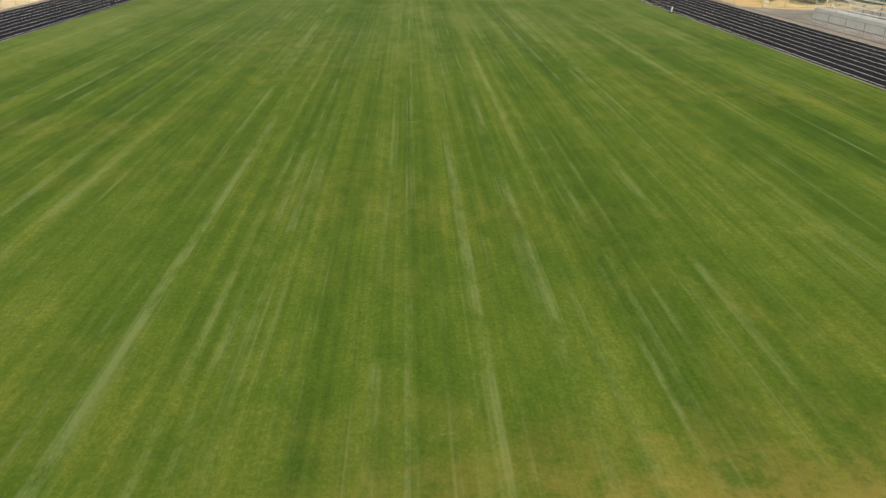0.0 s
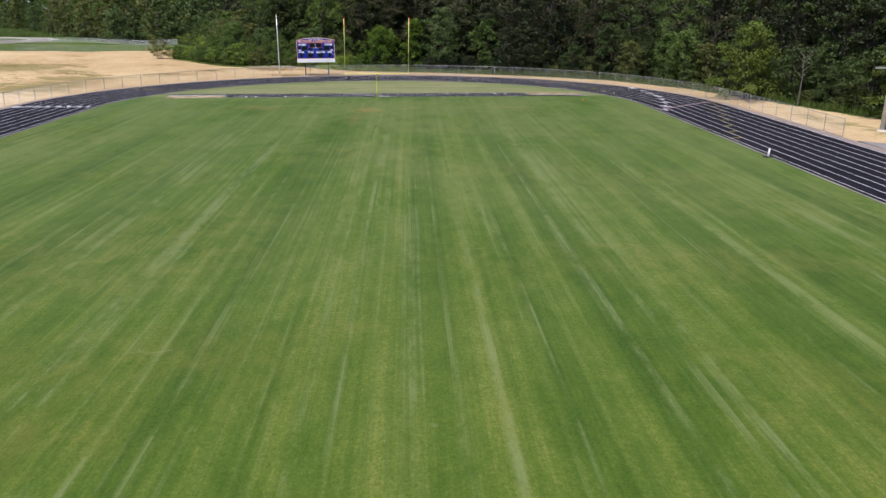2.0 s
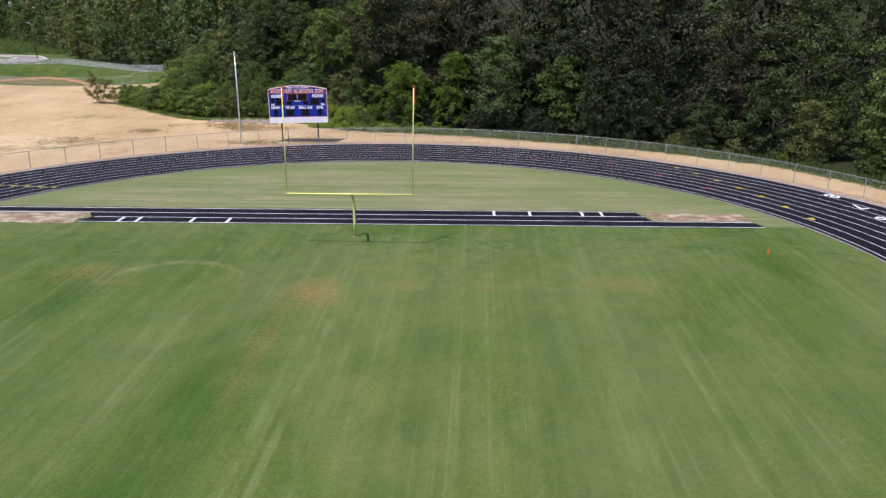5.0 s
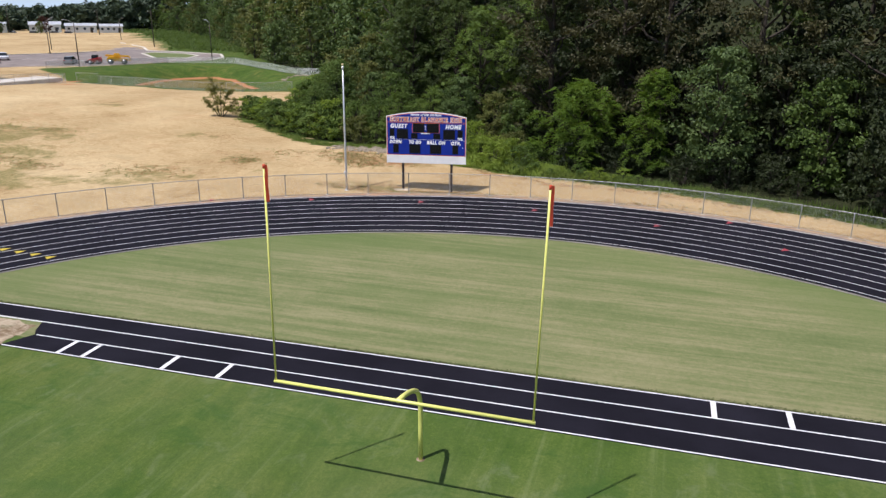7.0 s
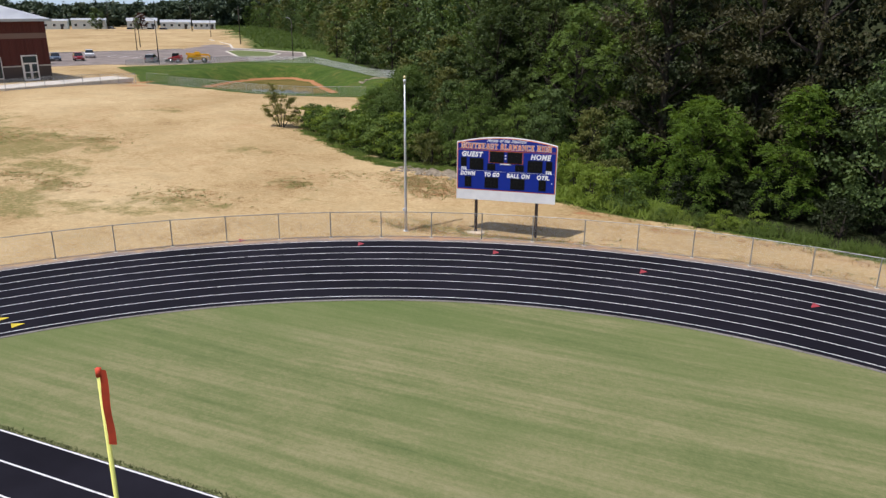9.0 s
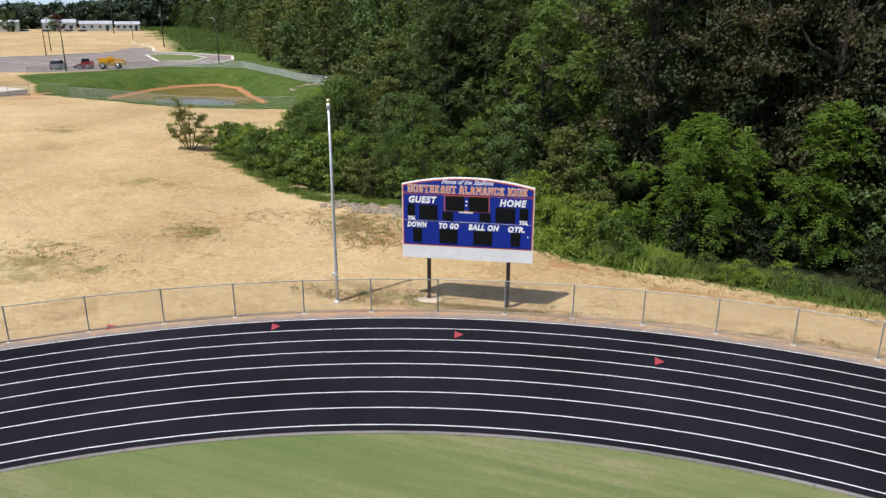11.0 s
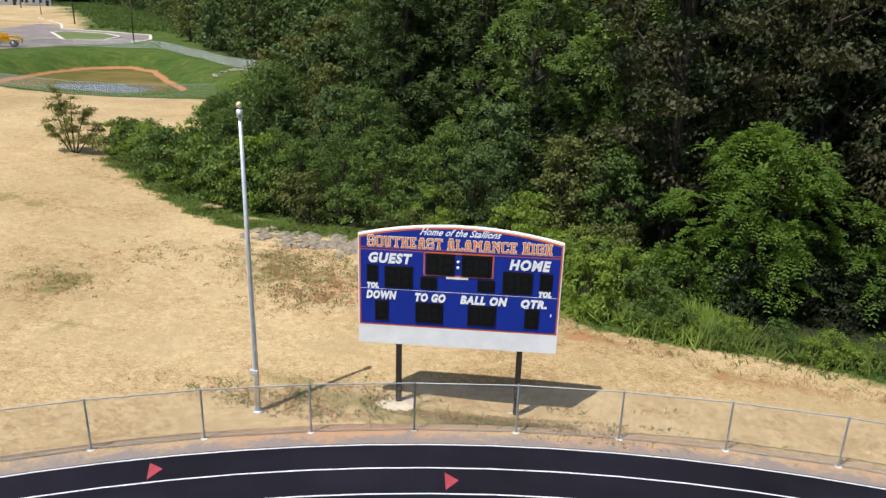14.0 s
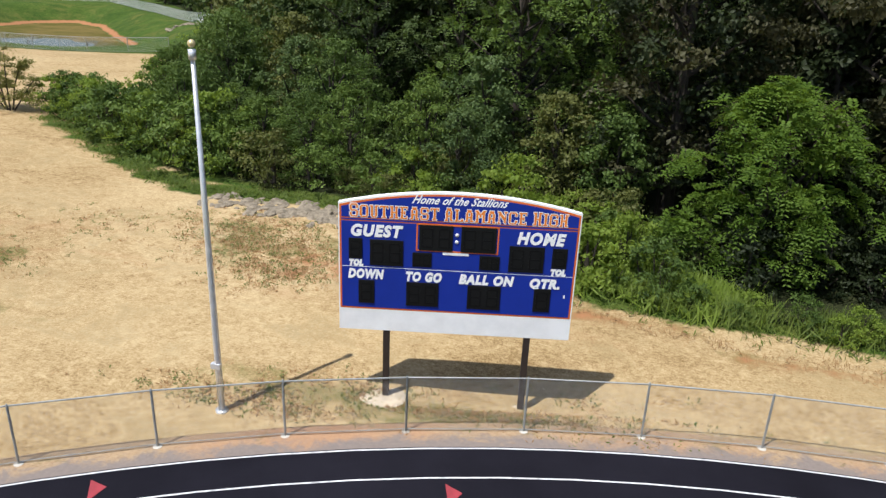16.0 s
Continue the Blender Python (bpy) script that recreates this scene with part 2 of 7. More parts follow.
def pit_material():
    """Weathered pit sand: brown soil, pale lumps and thin weeds."""
    k = Nodes("pit_sand", 0.95, 0, 0.1)
    a = k.noise(k.coords(0.8, 1.1, 1), 1.0, 6, 0.75, 0.5)
    b = k.noise(k.coords(), 6.0, 5, 0.78)
    col = k.mix(k.step(a, 0.40, 0.62), (0.165, 0.115, 0.070), (0.43, 0.36, 0.265))
    col = k.mix(k.math("MULTIPLY", k.step(b, 0.40, 0.66), 0.5), col, (0.24, 0.175, 0.105))
    weed = k.step(k.noise(k.coords(1.3, 1.6, 1), 1.0, 5, 0.75, 0.8), 0.55, 0.68)
    k.colour(k.mix(k.math("MULTIPLY", weed, 0.6), col, (0.085, 0.085, 0.030)))
    k.bump(k.math("ADD", a, b), 0.9, 0.04)
    return k.m


def line_material():
    k = Nodes("line_paint", 0.65, 0, 0.3)
    wear = k.step(k.noise(k.coords(), 7.0, 5, 0.7), 0.28, 0.5)
    k.colour(k.mix(wear, (0.36, 0.36, 0.38), (0.70, 0.70, 0.71)))
    return k.m


def ground_material():
    """Straw over sandy clay, weedy grass, woodland floor and mown bank, spread by the ground's cover."""
    k = Nodes("ground", 0.95, 0, 0.1)
    cov = k.n("ShaderNodeVertexColor")
    cov.layer_name = "cover"
    sp = k.n("ShaderNodeSeparateColor", Color=cov.outputs[0])
    forest, meadow, weeds = sp.outputs[0], sp.outputs[1], sp.outputs[2]
    rag = k.noise(k.coords(0.5, 0.5, 0.5), 1.0, 6, 0.7)
    fine = k.noise(k.coords(), 3.0, 6, 0.75)
    big = k.noise(k.coords(0.06, 0.06, 0.06), 1.0, 5, 0.6)
    straw = k.noise(k.coords(5.0, 8.0, 1.0, 0.5), 1.0, 7, 0.85, 0.7)
    mid = k.noise(k.coords(0.30, 0.42, 0.3, -0.3), 1.0, 6, 0.72, 0.8)
    grit = k.noise(k.coords(), 14.0, 3, 0.7)
    s = k.math("ADD", k.math("MULTIPLY", fine, 0.16), k.math("ADD", k.math("MULTIPLY", big, 0.24), k.math("MULTIPLY", straw, 0.32)))
    s = k.math("ADD", s, k.math("ADD", k.math("MULTIPLY", grit, 0.18), k.math("MULTIPLY", mid, 0.20)))
    sand = k.ramp(s, [(0.450, (0.19, 0.120, 0.050)), (0.515, (0.34, 0.240, 0.120)), (0.56, (0.450, 0.333, 0.178)), (0.625, (0.565, 0.445, 0.265))])
    clay = k.step(k.noise(k.coords(0.10, 0.16, 0.1), 1.0, 6, 0.7, 0.7), 0.54, 0.76)
    sand = k.mix(k.math("MULTIPLY", clay, 0.5), sand, (0.41, 0.245, 0.130))
    trash = k.math("MULTIPLY", k.step(mid, 0.48, 0.66), k.step(straw, 0.36, 0.58))
    sand = k.mix(k.math("MULTIPLY", trash, 0.62), sand, (0.235, 0.172, 0.080))
    green = k.ramp(k.math("ADD", k.math("MULTIPLY", fine, 0.6), k.math("MULTIPLY", rag, 0.4)),
                   [(0.35, (0.030, 0.058, 0.010)), (0.5, (0.056, 0.096, 0.016)), (0.68, (0.100, 0.136, 0.028))])
    turfs = k.noise(k.coords(0.16, 0.30, 0.3, 0.5), 1.0, 6, 0.7, 0.6)
    green = k.mix(k.math("MULTIPLY", k.step(turfs, 0.44, 0.64), 0.75), green, (0.026, 0.060, 0.010))
    green = k.mix(k.step(mid, 0.46, 0.68), green, k.mix(fine, (0.066, 0.088, 0.016), (0.135, 0.142, 0.038)))
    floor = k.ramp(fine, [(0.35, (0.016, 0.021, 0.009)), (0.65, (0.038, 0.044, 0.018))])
    wmask = k.step(k.math("ADD", weeds, k.math("MULTIPLY", k.math("SUBTRACT", rag, 0.5), 1.5)), 0.42, 0.70)
    weed = k.mix(k.step(straw, 0.38, 0.66), (0.085, 0.104, 0.022), (0.21, 0.172, 0.064))
    col = k.mix(k.math("MULTIPLY", wmask, k.math("MULTIPLY", k.step(k.math("ADD", k.math("MULTIPLY", fine, 0.5), k.math("MULTIPLY", straw, 0.5)), 0.38, 0.56), 0.90)), sand, weed)
    col = k.mix(k.step(k.math("ADD", meadow, k.math("MULTIPLY", k.math("SUBTRACT", rag, 0.5), 0.9)), 0.38, 0.62), col, green)
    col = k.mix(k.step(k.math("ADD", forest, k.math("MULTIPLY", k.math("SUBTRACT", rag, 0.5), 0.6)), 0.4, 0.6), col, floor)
    col = k.mix(k.step(k.math("ADD", cov.outputs[1], k.math("MULTIPLY", k.math("SUBTRACT", rag, 0.5), 0.9)), 0.42, 0.66), col, (0.36, 0.175, 0.085))
    # bare red clay along the waterline
    shore = k.n("ShaderNodeAttribute")
    shore.attribute_name = "shore"
    rim = k.math("ABSOLUTE", k.math("ADD", k.math("ADD", shore.outputs["Fac"], 0.35), k.math("MULTIPLY", k.math("SUBTRACT", rag, 0.5), 0.9)))
    col = k.mix(k.math("SUBTRACT", 1.0, k.step(rim, 0.18, 0.55)), col, k.mix(fine, (0.28, 0.115, 0.050), (0.44, 0.225, 0.115)))
    k.colour(col)
    k.bump(k.math("ADD", k.math("MULTIPLY", fine, 0.5), k.math("MULTIPLY", straw, 0.5)), 0.7, 0.05)
    return k.m


def leaf_material(name, dark, light, trans=0.27, rough=0.55, spec=0.2):
    k = Nodes(name, rough, 0, spec)
    geo = k.n("ShaderNodeNewGeometry")
    info = k.n("ShaderNodeObjectInfo")
    clump = k.step(k.noise(k.coords(1, 1, 1), 0.55, 3, 0.6), 0.30, 0.70)
    r = k.math("ADD", k.math("MULTIPLY", geo.outputs["Random Per Island"], 0.24), k.math("MULTIPLY", info.outputs["Random"], 0.38))
    r = k.math("ADD", r, k.math("MULTIPLY", clump, 0.38))
    dark, light = ((c[0] * 1.04, c[1], min(c[2] * 1.15, c[1] * 0.6)) for c in (dark, light))
    col = k.mix(r, dark, light)
    k.colour(col)
    tr = k.n("ShaderNodeBsdfTranslucent")
    k.put(tr.inputs[0], k.mix(0.5, col, (light[0] * 1.5, light[1] * 1.5, light[2] * 0.6)))
    ms = k.n("ShaderNodeMixShader", i0=trans, i1=k.b.outputs[0], i2=tr.outputs[0])
    k.t.links.new(ms.outputs[0], k.t.nodes["Material Output"].inputs[0])
    return k.m


def bark_material(name, c):
    k = Nodes(name, 0.9, 0, 0.2)
    f = k.noise(k.coords(8, 8, 1.5, 0, False), 1.0, 5, 0.7)
    k.colour(k.mix(f, tuple(x * 0.5 for x in c), tuple(x * 1.4 for x in c)))
    k.bump(f, 0.6, 0.03)
    return k.m


M = dict(
    turf=turf_material(), dzone=dzone_material(), ground=ground_material(),
    pale_soil=plain("pale_soil", (0.55, 0.46, 0.34), 0.95, 0, 0.15, 2, 0.4), track=asphalt_material("track_surface", 0.0112, (1.0, 0.96, 1.40), 0.9, 0.06), lot=asphalt_material("old_asphalt", 0.175, (1.16, 0.98, 0.89)),
    apron=apron_material(), gravel=asphalt_material("grey_gravel", 0.17, (1.05, 0.98, 0.94)),
    line=line_material(), red_mark=plain("red_mark", (0.32, 0.038, 0.050), 0.7), yellow_mark=plain("yellow_mark", (0.60, 0.47, 0.03), 0.7, 0, 0.2, 9),
    goal=plain("goal_yellow", (0.74, 0.74, 0.20), 0.35, 0, 0.06, 3), ribbon=plain("ribbon_red", (0.65, 0.07, 0.03), 0.7),
    steel=plain("galvanised", (0.36, 0.37, 0.36), 0.55, 0.35, 0.15, 9), wire=plain("fence_wire", (0.60, 0.61, 0.62), 0.45, 0.6, 0.1, 9),
    wire_pale=plain("pale_wire", (0.72, 0.74, 0.74), 0.6, 0.0, 0.06, 9),
    alu=plain("aluminium", (0.72, 0.73, 0.75), 0.35, 0.55, 0.08, 4), gold=plain("gold_ball", (0.80, 0.66, 0.36), 0.35, 0.5, 0.05),
    concrete=plain("concrete", (0.50, 0.47, 0.42), 0.9, 0, 0.14, 3, 0.3), kerb=plain("kerb", (0.58, 0.54, 0.48), 0.9, 0, 0.10, 1.5, 0.2),
    blue=plain("board_blue", (0.009, 0.030, 0.30), 0.55, 0, 0.06, 1.2, 0, 0.25), orange=plain("board_orange", (0.72, 0.15, 0.02), 0.5, 0, 0.06), letter_orange=plain("letter_orange", (0.86, 0.25, 0.03), 0.6, 0, 0.04), letter_white=plain("letter_white", (0.93, 0.93, 0.93), 0.6, 0, 0.02),
    white=plain("board_white", (0.88, 0.88, 0.88), 0.45, 0, 0.05, 1.5), black=plain("display_black", (0.0060, 0.0060, 0.0066), 0.5, 0, 0.2, 6, 0, 0.25),
    led=plain("display_cell", (0.0038, 0.0038, 0.0044), 0.5, 0, 0.2, 6, 0, 0.2), leg=plain("post_brown", (0.030, 0.020, 0.016), 0.6, 0, 0.2, 4),
    pit=pit_material(), rock=plain("rubble", (0.25, 0.21, 0.155), 0.95, 0, 0.25, 2.0, 0.6),
    bark=bark_material("bark", (0.050, 0.042, 0.034)), bark_pale=bark_material("bark_pale", (0.13, 0.118, 0.10)), pole_grey=plain("pole_grey", (0.58, 0.60, 0.62), 0.5, 0.1, 0.08, 3),
    # dark foliage, lowered further so the wood's inner shade sits in the colour
    leaf_dark_shade=leaf_material("leaf_dark_shade", (0.011, 0.019, 0.007), (0.038, 0.054, 0.017), 0.22),
    leaf_oak=leaf_material("leaf_oak", (0.026, 0.048, 0.013), (0.082, 0.124, 0.030)),
    leaf_mid=leaf_material("leaf_mid", (0.039, 0.075, 0.015), (0.115, 0.180, 0.036)),
    leaf_bright=leaf_material("leaf_bright", (0.049, 0.101, 0.012), (0.156, 0.246, 0.033), 0.36, 0.6, 0.14),
    leaf_blue=leaf_material("leaf_blue", (0.038, 0.072, 0.022), (0.130, 0.195, 0.054)),
    leaf_olive=leaf_material("leaf_olive", (0.058, 0.076, 0.018), (0.165, 0.182, 0.048)),
    leaf_fresh=leaf_material("leaf_fresh", (0.050, 0.095, 0.016), (0.145, 0.220, 0.040)),
    leaf_yellow=leaf_material("leaf_yellow", (0.056, 0.098, 0.014), (0.158, 0.212, 0.036), 0.35),
    leaf_brown=leaf_material("leaf_brown", (0.032, 0.034, 0.014), (0.092, 0.092, 0.036), 0.20),
    # greyed and blued to paint the haze of distance into the leaves
    leaf_hazed=leaf_material("leaf_hazed", (0.030, 0.052, 0.030), (0.072, 0.105, 0.056), 0.12),
    leaf_purple=leaf_material("leaf_purple", (0.035, 0.014, 0.022), (0.080, 0.030, 0.045), 0.2),
    leaf_lime=leaf_material("leaf_lime", (0.125, 0.195, 0.024), (0.250, 0.345, 0.058), 0.45),
    grass=leaf_material("grass_blade", (0.044, 0.085, 0.013), (0.115, 0.172, 0.034), 0.4),
    weed_tall=leaf_material("tall_weed", (0.072, 0.120, 0.019), (0.175, 0.238, 0.048), 0.45),
    # blade colour darkened for the shade and soil along the asphalt edge
    grass_shade_soil=leaf_material("shade_soil_blade", (0.030, 0.048, 0.014), (0.085, 0.105, 0.034), 0.3),
    weed_green=leaf_material("green_weed", (0.072, 0.112, 0.025), (0.165, 0.205, 0.054), 0.38), leaf_bush=leaf_material("leaf_bush", (0.10, 0.12, 0.030), (0.24, 0.245, 0.075), 0.42),
    straw=leaf_material("dry_weed", (0.23, 0.135, 0.055), (0.40, 0.26, 0.12), 0.3),
)


# ---- geometry helpers ----
def mesh_of(name, verts, faces, mats=(), smooth=False):
    me = bpy.data.meshes.new(name)
    me.from_pydata([tuple(v) for v in verts], [], [tuple(f) for f in faces])
    for m in mats:
        me.materials.append(m)
    if smooth:
        me.polygons.foreach_set("use_smooth", [True] * len(me.polygons))
    me.update()
    return me


def part(name, me, parent, label="", m=None):
    """One mesh object under a thing or a part."""
    ob = new(name, me)
    ob.parent = parent
    if m is not None:
        ob.matrix_basis = m
    if label:
        tagged(ob, label)
    return ob


def box_data(x0, y0, z0, x1, y1, z1):
    v = [(x0, y0, z0), (x1, y0, z0), (x1, y1, z0), (x0, y1, z0), (x0, y0, z1), (x1, y0, z1), (x1, y1, z1), (x0, y1, z1)]
    return v, [(0, 3, 2, 1), (4, 5, 6, 7), (0, 1, 5, 4), (1, 2, 6, 5), (2, 3, 7, 6), (3, 0, 4, 7)]


def box(name, a, b, mat, bevel=0.0):
    v, f = box_data(*a, *b)
    me = mesh_of(name, v, f, [mat])
    if bevel:
        bm = bmesh.new()
        bm.from_mesh(me)
        bmesh.ops.bevel(bm, geom=bm.edges[:], offset=bevel, segments=2, affect="EDGES", profile=0.6)
        bm.to_mesh(me)
        bm.free()
    return me


def tube_data(path, radii, sides=8, cap=True):
    """Rings along a path."""
    path = [Vector(p) for p in path]
    verts, faces = [], []
    prev = None
    for i, p in enumerate(path):
        d = (path[min(i + 1, len(path) - 1)] - path[max(i - 1, 0)]).normalized()
        if prev is None:
            prev = d.orthogonal().normalized()
        a = (prev - d * prev.dot(d)).normalized()
        prev = a
        b = d.cross(a)
        r = radii[i] if hasattr(radii, "__len__") else radii
        for k in range(sides):
            t = 2 * math.pi * k / sides
            verts.append(p + (a * math.cos(t) + b * math.sin(t)) * r)
    for i in range(len(path) - 1):
        for k in range(sides):
            k2 = (k + 1) % sides
            faces.append((i * sides + k, i * sides + k2, (i + 1) * sides + k2, (i + 1) * sides + k))
    if cap:
        faces.append(tuple(reversed(range(sides))))
        faces.append(tuple(range((len(path) - 1) * sides, len(path) * sides)))
    return verts, faces


def tube(name, path, radii, mat, sides=8):
    v, f = tube_data(path, radii, sides)
    return mesh_of(name, v, f, [mat], True)


def joined(name, chunks, mats):
    """Chunks of (verts, faces, material index) as one mesh."""
    V, F, I = [], [], []
    for v, f, mi in chunks:
        o = len(V)
        V += [tuple(p) for p in v]
        F += [tuple(i + o for i in q) for q in f]
        I += [mi] * len(f)
    me = mesh_of(name, V, F, mats)
    me.polygons.foreach_set("material_index", I)
    return me


def ss(a, b, x):
    t = np.clip((x - a) / (b - a), 0, 1)
    return t * t * (3 - 2 * t)


# ---- the lie of the land ----
YC, R_IN, LANE = -6.34, 30.23, 1.071      # centre of the far bend, first line, lane
Y_NEAR = -112.0                            # centre of the near bend
R_OUT = R_IN + 8 * LANE
R_FENCE = 39.52
LOT_Z = 1.0
POND_Z = -1.5


def oval(x, y):
    """Distance from the spine of the oval."""
    return np.where(y > YC, np.hypot(x, y - YC), np.where(y < Y_NEAR, np.hypot(x, y - Y_NEAR), np.abs(x)))


POND = [(-58.2, 92.0), (-64.5, 100.0), (-72.5, 108.0), (-79.5, 115.5), (-86.0, 118.8), (-90.5, 115.0), (-91.0, 106.5), (-90.0, 99.5), (-87.0, 92.5), (-80.0, 87.5), (-70.0, 84.8), (-61.5, 85.6), (-57.6, 88.4)]


def poly_sd(x, y, poly):
    """Signed distance to a polygon, positive inside."""
    x, y = np.asarray(x, float), np.asarray(y, float)
    best = np.full(x.shape, 1e9)
    inside = np.zeros(x.shape, bool)
    for (ax, ay), (bx, by) in zip(poly, poly[1:] + poly[:1]):
        dx, dy = bx - ax, by - ay
        t = np.clip(((x - ax) * dx + (y - ay) * dy) / (dx * dx + dy * dy), 0, 1)
        best = np.minimum(best, np.hypot(x - ax - t * dx, y - ay - t * dy))
        if ay != by:
            c = (ay > y) != (by > y)
            inside ^= c & (x < (bx - ax) * (y - ay) / (by - ay) + ax)
    return np.where(inside, best, -best)


LOT = [(-163, 119), (-155.3, 130.3), (-148.2, 140.5), (-144.1, 152.2), (-151.6, 168.2), (-159.0, 177.4), (-173.3, 188.5), (-218.7, 227.4), (-227.4, 235.1), (-185.9, 207.7), (-147.7, 176.4), (-135.1, 161.9),
       (-122.9, 160.0), (-107.6, 155.4), (-99.7, 144.4), (-97.5, 135.5), (-102.8, 127.6), (-105.6, 116.7), (-112.0, 109.5), (-121.0, 105.2), (-125.3, 97.4), (-128, 88), (-150, 92)]
POND_BANK = [(-44, 76.5), (-60, 75.5), (-72, 77.0), (-80, 79.0), (-86, 80), (-99, 92), (-114, 102), (-106, 115), (-101, 127), (-86, 131), (-71, 119), (-57, 106), (-46, 97)]



def height(x, y):
    x, y = np.asarray(x, float), np.asarray(y, float)
    d = oval(x, y)
    bank = 0.36 * ss(40.2, 43.5, d) * ss(-2, 14, -x) - 0.30 * ss(40.0, 40.8, d) * np.exp(-((x + 8) / 5.5) ** 2 - ((y - 33.9) / 2.2) ** 2)
    west = ss(8, 32, -x)
    rise = 1.55 * ss(50, 98, d) * west * ss(-40, 20, y)
    lump = 0.22 * np.sin(x * 0.23 + 1.5) * np.cos(y * 0.19) * ss(46, 58, d) * west
    h = bank + rise + lump - 0.75 * np.exp(-((x + 64) / 20) ** 2 - ((y - 82) / 13) ** 2)
    far = ss(108, 135, d) * west
    h = h * (1 - far) + LOT_Z * far
    h = h + 1.0 * ss(200, 290, d) * west - 70 * ss(450, 1500, d)
    w = ss(-7, 3, poly_sd(x, y, POND))
    h = h * (1 - w) + (POND_Z - 0.6) * w
    lot = ss(-7, 0, poly_sd(x, y, LOT))
    h = h * (1 - lot) + LOT_Z * lot
    h = h + 15.0 * ss(8, 62, poly_sd(x, y, WOOD)) * (1 - ss(300, 420, d))
    return np.where(d < 40.2, -0.03, h)


def gz(x, y):
    return float(height(x, y))

WOOD_EDGE = [(75, -70), (60, -30), (49, -16), (44.5, 0), (41.2, 11), (33.8, 23.2), (24.8, 30.0), (15, 34.9), (6, 38.6), (-3, 40.2),
             (-8, 41.2), (-13, 44), (-18.6, 47.0), (-23, 47.5), (-30.5, 50.2), (-34, 54.0), (-36, 60), (-39, 68), (-43.5, 80),
             (-48.5, 93), (-54, 104), (-64, 116), (-78, 131), (-93, 148), (-113, 176), (-137, 206), (-161, 229), (-198, 270), (-275, 322), (-600, 640)]
WOOD = WOOD_EDGE + [(-600, 2400), (2400, 2400), (2400, -70)]


def bumps(x, y, spots):
    """Soft patches: x, y, radius x, radius y, strength."""
    out = np.zeros(np.shape(x))
    for px, py, rx, ry, a in spots:
        out = np.maximum(out, a * np.exp(-((x - px) / rx) ** 2 - ((y - py) / ry) ** 2))
    return out


GREEN_WEST = [(-38.5, 53.3), (-35.5, 51.9), (-32, 49.7), (-28.2, 47.4), (-25.2, 46.4), (-20, 46.6), (-15.5, 45.3)]
GREEN_EAST = [(-11, 41.9), (-8.6, 41.0), (-6, 40.5), (-2, 40.1), (2, 39.7), (5.5, 39.0), (10, 37.2), (16, 34.5)]
BROWN_EAST = [(-8.6, 39.3), (-4.3, 38.2), (0.7, 37.6), (3.8, 37.5), (8, 36.3), (14, 33.8)]


def from_line(x, y, pts):
    """Distance to an open line of points."""
    best = np.full(np.shape(x), 1e9)
    for (ax, ay), (bx, by) in zip(pts, pts[1:]):
        dx, dy = bx - ax, by - ay
        t = np.clip(((x - ax) * dx + (y - ay) * dy) / (dx * dx + dy * dy), 0, 1)
        best = np.minimum(best, np.hypot(x - ax - t * dx, y - ay - t * dy))
    return best


